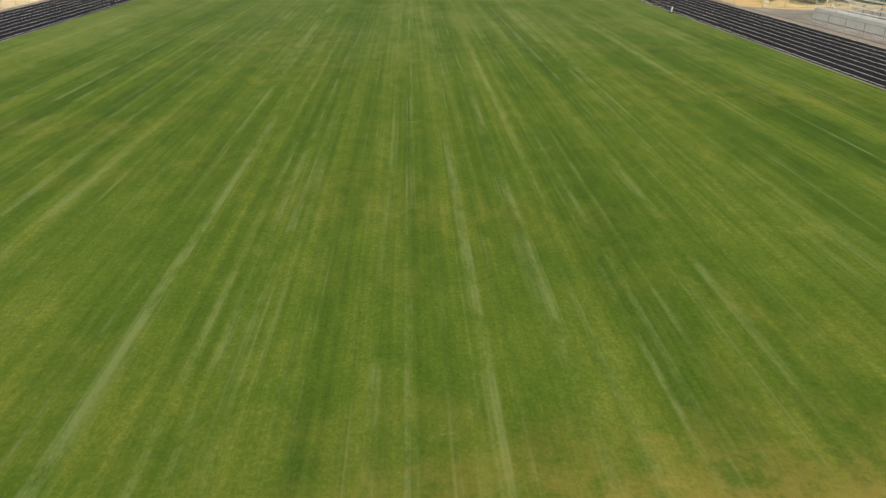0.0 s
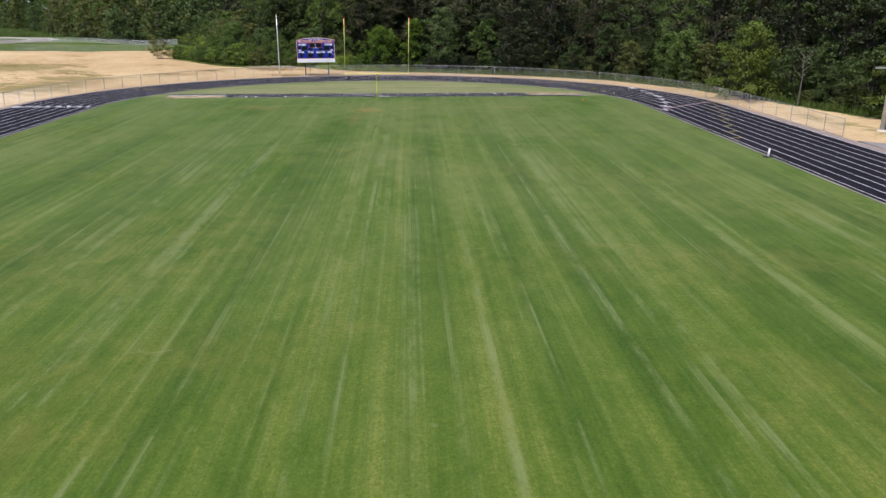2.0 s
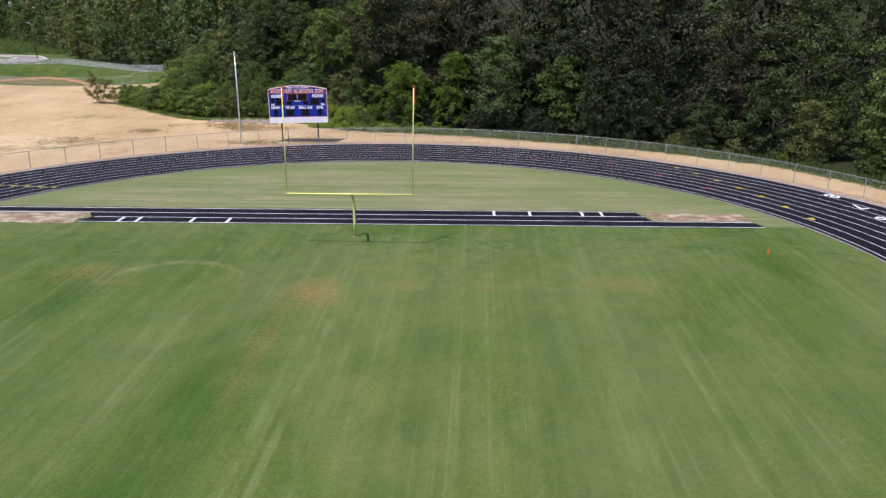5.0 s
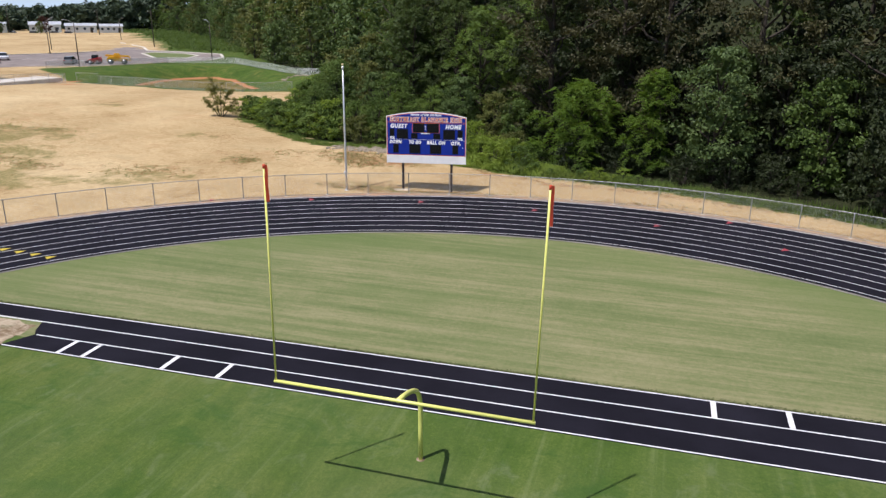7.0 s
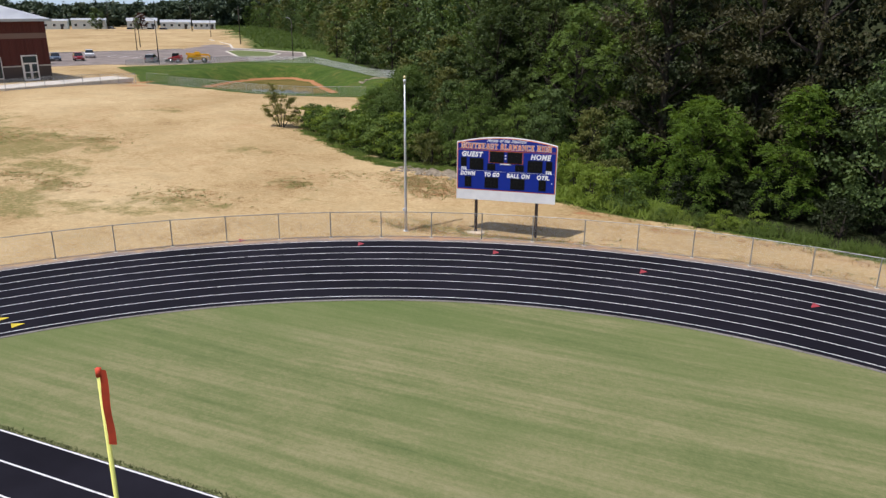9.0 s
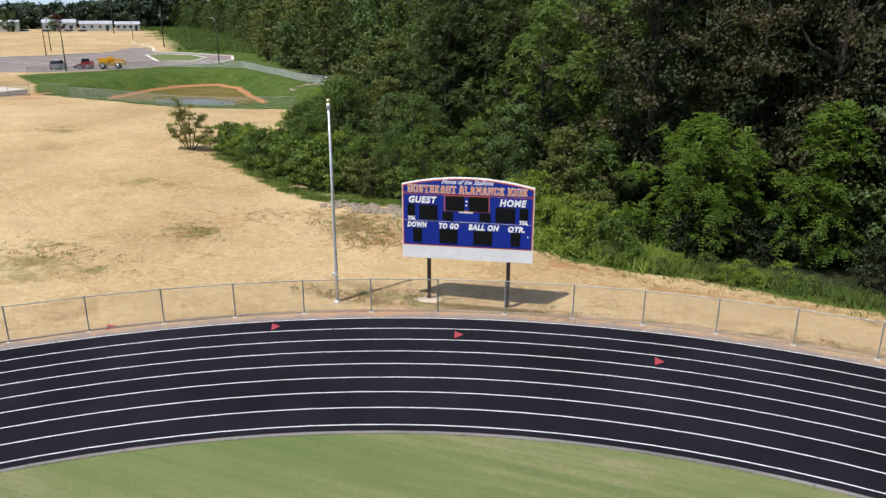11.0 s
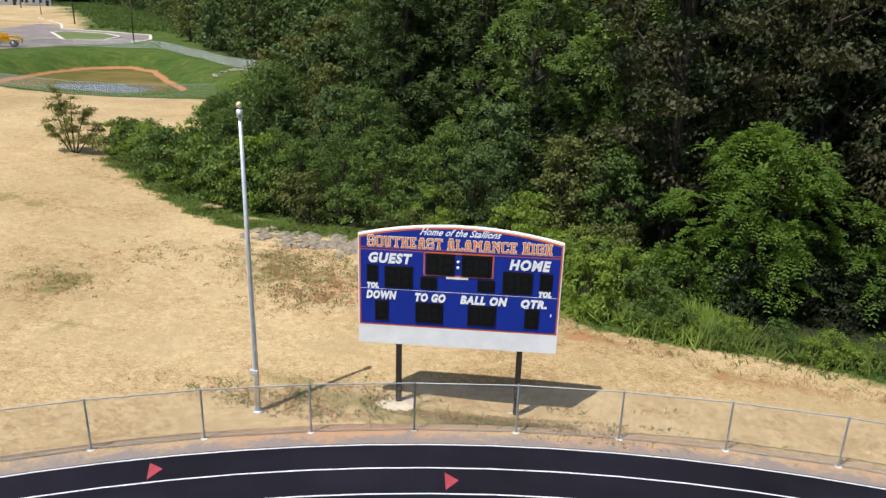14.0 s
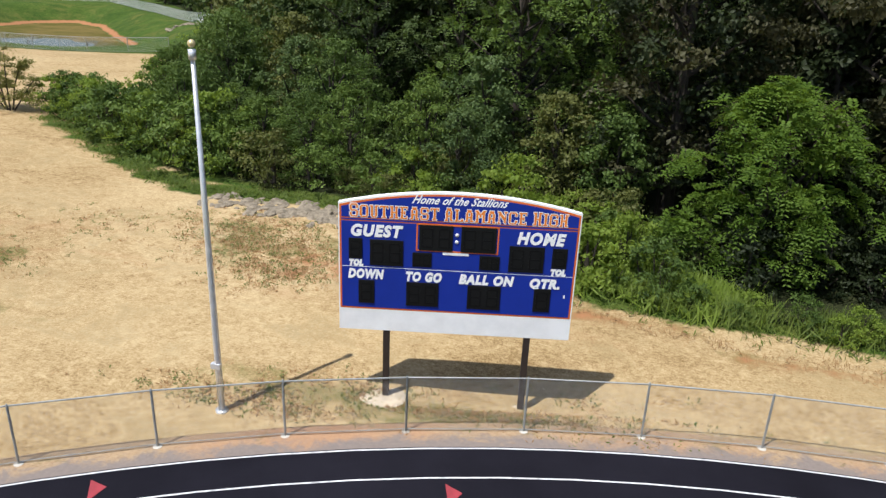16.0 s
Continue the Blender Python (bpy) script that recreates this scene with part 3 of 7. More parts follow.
def build_ground():
    def axis(fine0, fine1, step, far):
        a = list(np.arange(fine0, fine1 + step, step))
        lo, hi, s = fine0, fine1, step
        left, right = [], []
        while hi < far:
            s *= 1.22
            hi, lo = hi + s, lo - s
            left.append(lo), right.append(hi)
        return np.array(left[::-1] + a + right)

    xs, ys = axis(-125, 58, 1.25, 2600), axis(-30, 140, 1.25, 2600)
    X, Y = np.meshgrid(xs, ys)
    Z = height(X, Y)
    nx, ny = len(xs), len(ys)
    verts = np.stack([X.ravel(), Y.ravel(), Z.ravel()], 1)
    i = np.arange(nx * ny).reshape(ny, nx)
    faces = np.stack([i[:-1, :-1].ravel(), i[:-1, 1:].ravel(), i[1:, 1:].ravel(), i[1:, :-1].ravel()], 1)
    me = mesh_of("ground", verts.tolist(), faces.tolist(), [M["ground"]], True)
    sd = poly_sd(X, Y, WOOD).ravel()
    x, y = X.ravel(), Y.ravel()
    d = oval(x, y)
    q = poly_sd(x, y, POND)
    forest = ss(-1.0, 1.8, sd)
    meadow = np.maximum(ss(-9, -5, q), ss(-1.6, 0.6, sd) * ss(40.5, 43, d))
    meadow = np.maximum(meadow, ss(-1.2, 0.6, poly_sd(x, y, POND_BANK)))
    meadow = np.maximum(meadow, ss(-34, -10, sd) * ss(128, 140, d))
    meadow = np.maximum(meadow, bumps(x, y, [(-64, 26, 9, 12, 0.52), (-52, 14, 6, 12, 0.52), (-66, 37.6, 6, 2.6, 0.56), (-60, 36.2, 5, 2.2, 0.52), (-55, 41.5, 3, 1.2, 0.48), (-59, 57.6, 1.6, 1.0, 0.55), (-54, 54.8, 1.6, 1.0, 0.5), (-38, 44.2, 1.4, 0.8, 0.5), (-48.6, 29.8, 2.2, 1.4, 0.5)]))
    meadow = np.maximum(meadow, ss(430, 600, d))
    meadow = np.maximum(meadow, 1 - ss(0.1, 1.25, from_line(x, y, GREEN_WEST)))
    meadow = np.maximum(meadow, 1 - ss(0.3, 1.3, from_line(x, y, GREEN_EAST)))
    clay = np.maximum(0, 0.5 * (1 - ss(0.3, 1.2, from_line(x, y, BROWN_EAST))))
    clay = np.maximum(clay, bumps(x, y, [(-81, 74, 3.0, 7, 0.62), (-70, 60, 8, 3, 0.42), (-86.5, 80, 2.0, 5, 0.75), (-82, 75, 2.0, 2.5, 0.6), (-78.3, 68, 1.2, 3.5, 0.55), (-75.5, 62, 2.0, 2.0, 0.5), (2, 34.1, 5, 0.6, 0.6), (-18, 31.4, 3.0, 0.6, 0.36), (-28, 33, 3, 1.2, 0.36), (-16.5, 39.6, 4.5, 2.2, 0.62), (-6, 36.2, 9, 2.4, 0.24), (-14, 34.6, 5, 1.3, 0.36), (-21, 36, 4, 2.5, 0.34), (-72, 70, 9, 2.0, 0.38)]))
    weeds = bumps(x, y, [(-61, 37.8, 3, 2, 1.0), (-58, 41, 3, 1.4, 0.9), (-53.5, 41.7, 2.5, 1.3, 0.9), (-44, 29.6, 2.4, 1.4, 1.0), (-28, 36.8, 1.8, 1.4, 0.9), (-34.5, 32, 2.4, 1.0, 0.8), (-21.8, 42.6, 2.2, 1.6, 0.8), (-60, 35, 15, 8, 0.92), (-44, 24, 9, 5, 0.85), (-73, 43, 10, 6, 0.7), (-62, 39, 8, 4, 0.75), (-49, 33, 7, 4, 0.7), (-35, 26.5, 7, 2.0, 0.7), (-45, 23, 6, 4, 0.85), (-57.5, 56, 6, 2.2, 0.6),
                         (-38, 44.5, 5, 2.2, 0.6), (-32, 29.5, 7, 2.0, 0.7), (-19.6, 40.8, 3.4, 3.2, 0.66), (-14, 40.5, 3.5, 2.0, 0.6), (-26, 42, 5, 2.0, 0.5), (-66, 24, 14, 6, 0.75), (-72, 30, 8, 10, 0.8), (-50, 40, 4, 2.5, 0.6), (-30.5, 37.5, 3, 2.5, 0.55), (-32.4, 41, 2.5, 2, 0.5), (-11, 32.6, 5.0, 0.9, 0.95),
                         (-15.5, 31.9, 4.5, 0.8, 0.85), (-44, 12, 8, 14, 0.8), (-58, 8, 9, 14, 0.9), (-25, 34, 5, 2, 0.5), (8, 36.6, 10, 0.9, 0.35), (24, 30, 6, 3, 0.4), (44, -20, 3, 20, 0.6)])
    weeds = np.maximum(weeds, 0.5 * (1 - ss(0.4, 1.3, from_line(x, y, BROWN_EAST))))
    shore = me.attributes.new("shore", "FLOAT", "POINT")
    shore.data.foreach_set("value", np.clip(q, -30, 30).astype(np.float32))
    ca = me.color_attributes.new("cover", "FLOAT_COLOR", "POINT")
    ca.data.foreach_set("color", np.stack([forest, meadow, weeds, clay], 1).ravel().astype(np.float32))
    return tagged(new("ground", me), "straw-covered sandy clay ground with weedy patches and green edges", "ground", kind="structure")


build_ground()


def stadium(r, n=72, y0=YC, y1=Y_NEAR):
    """Points of an oval of radius r, counter-clockwise."""
    p = [(r * math.cos(a), y0 + r * math.sin(a)) for a in np.linspace(0, math.pi, n)]
    return p + [(r * math.cos(a), y1 + r * math.sin(a)) for a in np.linspace(math.pi, 2 * math.pi, n)]


def ring(name, r0, r1, z, mat, n=72, thick=0.03):
    a, b = stadium(r0, n), stadium(r1, n)
    k = len(a)
    v = [(x, y, z) for x, y in a] + [(x, y, z) for x, y in b] + [(x, y, z - thick) for x, y in a] + [(x, y, z - thick) for x, y in b]
    f = []
    for i in range(k):
        j = (i + 1) % k
        f += [(i, k + i, k + j, j), (i, j, 2 * k + j, 2 * k + i), (k + i, 3 * k + i, 3 * k + j, k + j)]
    return mesh_of(name, v, f, [mat])


def slab(name, pts, z, mat, thick=0.03):
    n = len(pts)
    v = [(x, y, z) for x, y in pts] + [(x, y, z - thick) for x, y in pts]
    f = [tuple(range(n))] + [(i, i + n, (i + 1) % n + n, (i + 1) % n) for i in range(n)]
    return mesh_of(name, v, f, [mat])


# track, apron and infield
track = tagged(new("track", ring("track", R_IN - 0.38, R_OUT + 0.06, 0.012, M["track"])), "black eight-lane running track with white lane lines", "track", kind="structure")
for i in range(9):
    r = R_IN + i * LANE
    part("lane_line", ring("lane_line", r - 0.023, r + 0.023, 0.018, M["line"], thick=0.005), track)
tagged(new("apron", ring("apron", R_OUT + 0.06, R_FENCE + 0.32, 0.006, M["apron"], thick=0.05)), "grey asphalt edge between track and fence", "pavement", kind="structure")
tagged(new("border", ring("border", R_IN - 0.52, R_IN - 0.36, 0.016, M["gravel"], thick=0.04)), "grey edging strip along the inside of the track", "edging", kind="structure")

RUN_Y = (2.70, 3.86, 5.02, 6.18)          # the long-jump runway's four lines
RUN_TURN = pose(0, 0, 0, 0, 0, 0.88)
rr = R_IN - 0.45
ya = RUN_Y[0] + 0.6
a0 = math.asin((ya - YC) / rr)
lower = [(rr * math.cos(t), YC + rr * math.sin(t)) for t in np.linspace(a0, 0, 14)]
lower += [(rr * math.cos(t), Y_NEAR + rr * math.sin(t)) for t in np.linspace(2 * math.pi, math.pi, 60)]
lower += [(rr * math.cos(t), YC + rr * math.sin(t)) for t in np.linspace(math.pi, math.pi - a0, 14)]
tagged(new("field", slab("field", lower, 0.0, M["turf"])), "mown green football field with streaks and worn patches", "grass field", kind="structure")
a1 = math.asin((ya - YC) / rr)
upper = [(rr * math.cos(t), YC + rr * math.sin(t)) for t in np.linspace(a1, math.pi - a1, 60)]
tagged(new("bend_lawn", slab("bend_lawn", upper, -0.002, M["dzone"])), "dry mown grass inside the track bend", "grass field", kind="structure")

# runway
run_outline = [(-25.6, RUN_Y[2]), (-18.6, RUN_Y[2]), (-18.2, RUN_Y[2] - 0.8), (-17.9, RUN_Y[1]), (-18.5, RUN_Y[0] - 0.05), (25.7, RUN_Y[0] - 0.05), (25.2, RUN_Y[1] + 0.05), (18.9, RUN_Y[1] + 0.05),
               (18.5, RUN_Y[2]), (18.1, RUN_Y[3] + 0.06), (-25.6, RUN_Y[3] + 0.06)]
runway = tagged(new("runway", slab("runway", run_outline, 0.022, M["track"])), "black asphalt jump runway with white lines", "runway", kind="structure")
runway.matrix_basis = RUN_TURN
for y, x0, x1 in ((RUN_Y[0], -18.4, 25.6), (RUN_Y[1], -17.8, 25.2), (RUN_Y[2], -25.5, 18.5), (RUN_Y[3], -25.5, 18.1)):
    part("runway_line", box("runway_line", (x0, y - 0.03, 0.0), (x1, y + 0.03, 0.028), M["line"]), runway)
board_mark = box("take_off_mark", (-0.09, 0, 0), (0.09, 1.08, 0.030), M["line"])
for x in (-15.75, -14.6, -11.05, -8.7):
    part("take_off_mark", board_mark, runway, m=pose(x, RUN_Y[0] + 0.04, 0))
for x in (8.6, 11.0, 14.5, 15.8):
    part("take_off_mark", board_mark, runway, m=pose(x, RUN_Y[2] + 0.04, 0))


def sand_pit(x0, x1, y0, y1, seed):
    rng = np.random.default_rng(seed)
    nx, ny = 44, 16
    v, f = [], []
    for j in range(ny):
        for i in range(nx):
            s, t = i / (nx - 1), j / (ny - 1)
            edge = min(s * 7, (1 - s) * 7, t * 3, (1 - t) * 3, 1)
            x = x0 + (x1 - x0) * s + rng.normal(0, 0.05)
            y = y0 + (y1 - y0) * t + rng.normal(0, 0.05) + 0.12 * math.sin(s * 19)
            v.append((x, y, -0.01 + 0.13 * edge * (0.45 + 0.55 * noise.noise(Vector((x * 0.9, y * 0.9, seed))) + 0.25 * noise.noise(Vector((x * 3, y * 3, seed))))))
    for j in range(ny - 1):
        for i in range(nx - 1):
            k = j * nx + i
            f.append((k, k + 1, k + nx + 1, k + nx))
    pit = tagged(new("sand_pit", mesh_of("sand_pit", v, f, [M["pit"]], True)), "weathered long-jump pit of pale lumpy sand", "sand pit", "jump pits")
    pit.matrix_basis = RUN_TURN


sand_pit(-25.2, -18.35, RUN_Y[0] - 0.5, RUN_Y[2] - 0.12, 3)
sand_pit(18.7, 25.3, RUN_Y[1] + 0.25, RUN_Y[3] - 0.05, 5)


# ---- marks on the track ----
def lane_mark(name, r, ang, shape, mat, turn=0.0):
    """A flat painted mark at lane radius r and bend angle."""
    x, y = r * math.cos(ang), YC + r * math.sin(ang)
    v = [(px, py, 0.0) for px, py in shape] + [(px, py, -0.004) for px, py in shape]
    n = len(shape)
    me = mesh_of(name, v, [tuple(range(n))] + [(i, i + n, (i + 1) % n + n, (i + 1) % n) for i in range(n)], [mat])
    return part(name, me, track, "", Matrix.Translation((x, y, 0.0235)) @ Matrix.Rotation(ang + turn, 4, "Z"))


def spot(x, y):
    return math.hypot(x, y - YC), math.atan2(y - YC, x)


tri = [(-0.26, 0.20), (0.0, -0.32), (0.26, 0.20)]
for x, y in ((-31.8, 12.3), (-30.7, 12.25), (-29.6, 12.2), (-28.45, 12.1), (-27.3, 12.0), (-26.15, 11.9), (-25.0, 11.75)):
    lane_mark("yellow_triangle", *spot(x, y), tri, M["yellow_mark"])
for x, y in ((24.8, 21.8), (25.8, 19.4), (26.7, 16.8), (27.6, 14.2), (28.3, 11.5), (28.9, 8.5), (29.4, 5.4)):
    lane_mark("yellow_triangle", *spot(x, y), tri, M["yellow_mark"])
red = [(-0.37, 0.13), (0.03, -0.21), (0.35, 0.15)]
for x, y in ((-24.0, 25.3), (-17.49, 27.63), (-10.0, 29.45), (-2.05, 29.74), (5.92, 28.43), (10.3, 30.6), (13.0, 25.6), (19.4, 23.6), (22.6, 18.6), (25.0, 14.0)):
    lane_mark("red_triangle", *spot(x, y), red, M["red_mark"])


def straight_mark(name, x, y, shape, mat, turn=0.0):
    v = [(px, py, 0.0) for px, py in shape]
    return part(name, mesh_of(name, v, [tuple(range(len(shape)))], [mat]), track, "", Matrix.Translation((x, y, 0.024)) @ Matrix.Rotation(turn, 4, "Z"))


bar = [(-0.38, -0.10), (0.38, 0.03), (0.38, 0.17), (-0.38, 0.05)]
for i in range(8):
    straight_mark("yellow_dash", R_IN + (i + 0.5) * LANE, -28.3 + i * 3.36, bar, M["yellow_mark"])
for name, mat, off in (("start_line", M["line"], 0.0), ("red_line", M["red_mark"], 0.16)):
    straight_mark(name, R_IN, -10.1 + off, [(0, -0.06), (8 * LANE, 7.0 - 0.06), (8 * LANE, 7.0 + 0.06), (0, 0.06)], mat)


def text_mesh(name, body, size, mat, shear=0.0, offset=0.0, extrude=0.004, width=None, space=1.0):
    cu = bpy.data.curves.new(name, "FONT")
    cu.body, cu.size, cu.align_x, cu.align_y = body, size, "CENTER", "CENTER"
    cu.shear, cu.offset, cu.extrude, cu.resolution_u, cu.space_character = shear, offset, extrude, 3, space
    ob = bpy.data.objects.new(name, cu)
    scene.collection.objects.link(ob)
    me = bpy.data.meshes.new_from_object(ob.evaluated_get(bpy.context.evaluated_depsgraph_get()))
    bpy.data.objects.remove(ob)
    bpy.data.curves.remove(cu)
    me.name = name
    me.materials.clear()
    me.materials.append(mat)
    if width:
        co = np.empty(len(me.vertices) * 3, np.float32)
        me.vertices.foreach_get("co", co)
        co = co.reshape(-1, 3)
        co[:, 0] *= width / (co[:, 0].max() - co[:, 0].min())
        me.vertices.foreach_set("co", co.ravel())
    return me


for i in range(8):
    me = text_mesh("lane_number", str(i + 1), 1.7, M["line"], offset=0.02)
    ny_, nr_ = -10.4 + 3.2 * i, R_IN + (i + 0.5) * LANE
    na_ = math.asin((ny_ - YC) / nr_) if ny_ > YC else 0.0
    part("lane_number", me, track, "", pose(nr_ * math.cos(na_), ny_, 0.022, 0, 0, 180 + math.degrees(na_)))
    part("lane_number", me, track, "", pose(-R_IN - (i + 0.5) * LANE, -6.0, 0.022, 0, 0, 0))


def letters_of(me):
    """Cut a line of lettering into its single letters."""
    n = len(me.vertices)
    root = list(range(n))

    def find(i):
        while root[i] != i:
            root[i] = root[root[i]]
            i = root[i]
        return i

    for p in me.polygons:
        a = find(p.vertices[0])
        for q in p.vertices[1:]:
            root[find(q)] = a
    isl = {}
    for p in me.polygons:
        isl.setdefault(find(p.vertices[0]), []).append(tuple(p.vertices))
    groups = []
    for faces in isl.values():
        xs = [me.vertices[i].co.x for f in faces for i in f]
        groups.append([min(xs), max(xs), faces])
    groups.sort(key=lambda g: -(g[1] - g[0]))
    kept = []
    for lo, hi, faces in groups:
        for g in kept:
            if min(hi, g[1]) - max(lo, g[0]) > 0.6 * (hi - lo):
                g[2] = g[2] + faces
                break
        else:
            kept.append([lo, hi, faces])
    out = []
    for lo, hi, faces in kept:
        used = sorted({i for f in faces for i in f})
        at = {i: k for k, i in enumerate(used)}
        out.append(mesh_of("letter", [tuple(me.vertices[i].co) for i in used], [tuple(at[i] for i in f) for f in faces], [me.materials[0]]))
    return out


# ---- goal post ----
def goal_post():
    g = tagged(new("goal_post"), "yellow gooseneck football goal post with red wind ribbons", "goal post")
    yb, zb, hw, cx = -2.13, 3.14, 3.56, 0.115
    neck = [(0, 0, 0), (0, 0, 1.0), (0, 0, 1.70), (0.002, -0.05, 2.02), (0.008, -0.18, 2.28), (0.018, -0.40, 2.50), (0.04, -0.75, 2.70), (0.06, -1.20, 2.88), (0.085, -1.65, 3.02), (cx, yb, zb)]
    part("gooseneck", tube("gooseneck", neck, 0.070, M["goal"], 12), g)
    part("crossbar", tube("crossbar", [(cx - hw - 0.05, yb, zb), (cx + hw + 0.05, yb, zb)], 0.046, M["goal"], 12), g)
    for s, lean in ((-1, 0.07), (1, 0.13)):
        x0, x1 = cx + s * hw, cx + s * hw + lean
        up = part("upright", tube("upright", [(x0, yb, zb), (x1, yb, 9.12)], 0.027, M["goal"], 10), g)
        v, f = [], []
        n = 12
        for i in range(n + 1):
            z = 9.16 - 0.95 * i / n
            w = 0.006 * math.sin(i * 0.8)
            v += [(x1 + 0.018, yb + w - 0.02, z), (x1 + 0.082 + 0.004 * math.sin(i * 0.7), yb + w + 0.03, z - 0.02)]
        f = [(2 * i, 2 * i + 1, 2 * i + 3, 2 * i + 2) for i in range(n)]
        rb = mesh_of("ribbon", v, f, [M["ribbon"]], True)
        part("ribbon", rb, up, "red cloth wind ribbon")
        part("cap", tube("cap", [(x1, yb, 9.06), (x1, yb, 9.16)], 0.034, M["ribbon"], 10), up)
    part("footing", tube("footing", [(0, 0, -0.05), (0, 0, 0.012)], 0.13, M["pit"], 14), g)
    return g


goal_post()


# ---- scoreboard ----
BW, BH, BZ = 5.86, 3.40, 1.98


BLOCK = dict(
    S=".######. ##....## ##....## ##...... .######. ......## ##....## ##....## .######.", O=".######. ##....## ##....## ##....## ##....## ##....## ##....## ##....## .######.",
    U="###..### .##..##. .##..##. .##..##. .##..##. .##..##. .##..##. .##..##. ..####..", T="######## #..##..# ...##... ...##... ...##... ...##... ...##... ...##... ..####..",
    H="###..### .##..##. .##..##. .##..##. .######. .##..##. .##..##. .##..##. ###..###", E="#######. .##...#. .##..... .##.#... .####... .##.#... .##..... .##...#. #######.",
    A="..####.. ..####.. .##..##. .##..##. .##..##. .######. .##..##. .##..##. ###..###", L="####.... .##..... .##..... .##..... .##..... .##..... .##..... .##...## ########",
    M="###....### .###..###. .########. .##.##.##. .##.##.##. .##....##. .##....##. .##....##. ###....###",
    N="###...### .###...#. .####..#. .#.###.#. .#..####. .#...###. .#....##. .#....##. ###....#.", C=".######. ##....## ##....## ##...... ##...... ##...... ##....## ##....## .######.",
    I="#### .##. .##. .##. .##. .##. .##. .##. ####", G=".######. ##....## ##....## ##...... ##..#### ##....## ##....## ##....## .######.")


def varsity(text, x0, x1, z0, z1, parent):
    """Slab-serif block capitals in orange with a white edge, the first letter of each word taller."""
    cells = sum(4 if c == " " else len(BLOCK[c].split()[0]) + 1.5 for c in text)
    w, x = (x1 - x0) / cells, x0
    for k, c in enumerate(text):
        if c == " ":
            x += 4 * w
            continue
        rows = BLOCK[c].split()
        big = np.repeat(np.repeat(np.array([[q == "#" for q in r] for r in rows]), 4, 0), 4, 1)
        big = np.pad(big, 2)
        grown = big.copy()
        for dy in (-2, -1, 0, 1, 2):
            for dx in (-2, -1, 0, 1, 2):
                if abs(dx) + abs(dy) < 4:
                    grown |= np.roll(np.roll(big, dy, 0), dx, 1)
        first = k == 0 or text[k - 1] == " "
        ch = (z1 - z0) * (1.0 if first else 0.93) / (len(rows) * 4)
        cw = w / 4
        base = z0
        for grid, mat, y, nm in ((grown, M["letter_white"], -0.0135, "letter"), (big, M["letter_orange"], -0.0175, "letter_face")):
            chunks = []
            for r, line in enumerate(grid):
                z = base + (len(grid) - 3 - r) * ch
                start = None
                for q in range(len(line) + 1):
                    on = q < len(line) and line[q]
                    if on and start is None:
                        start = q
                    if not on and start is not None:
                        xa, xb = x + (start - 2) * cw, x + (q - 2) * cw
                        chunks.append(([(xa, y, z), (xb, y, z), (xb, y, z + ch), (xa, y, z + ch)], [(0, 1, 2, 3)], 0))
                        start = None
            part(nm, joined(nm, chunks, [mat]), parent)
        x += (len(rows[0]) + 1.5) * w


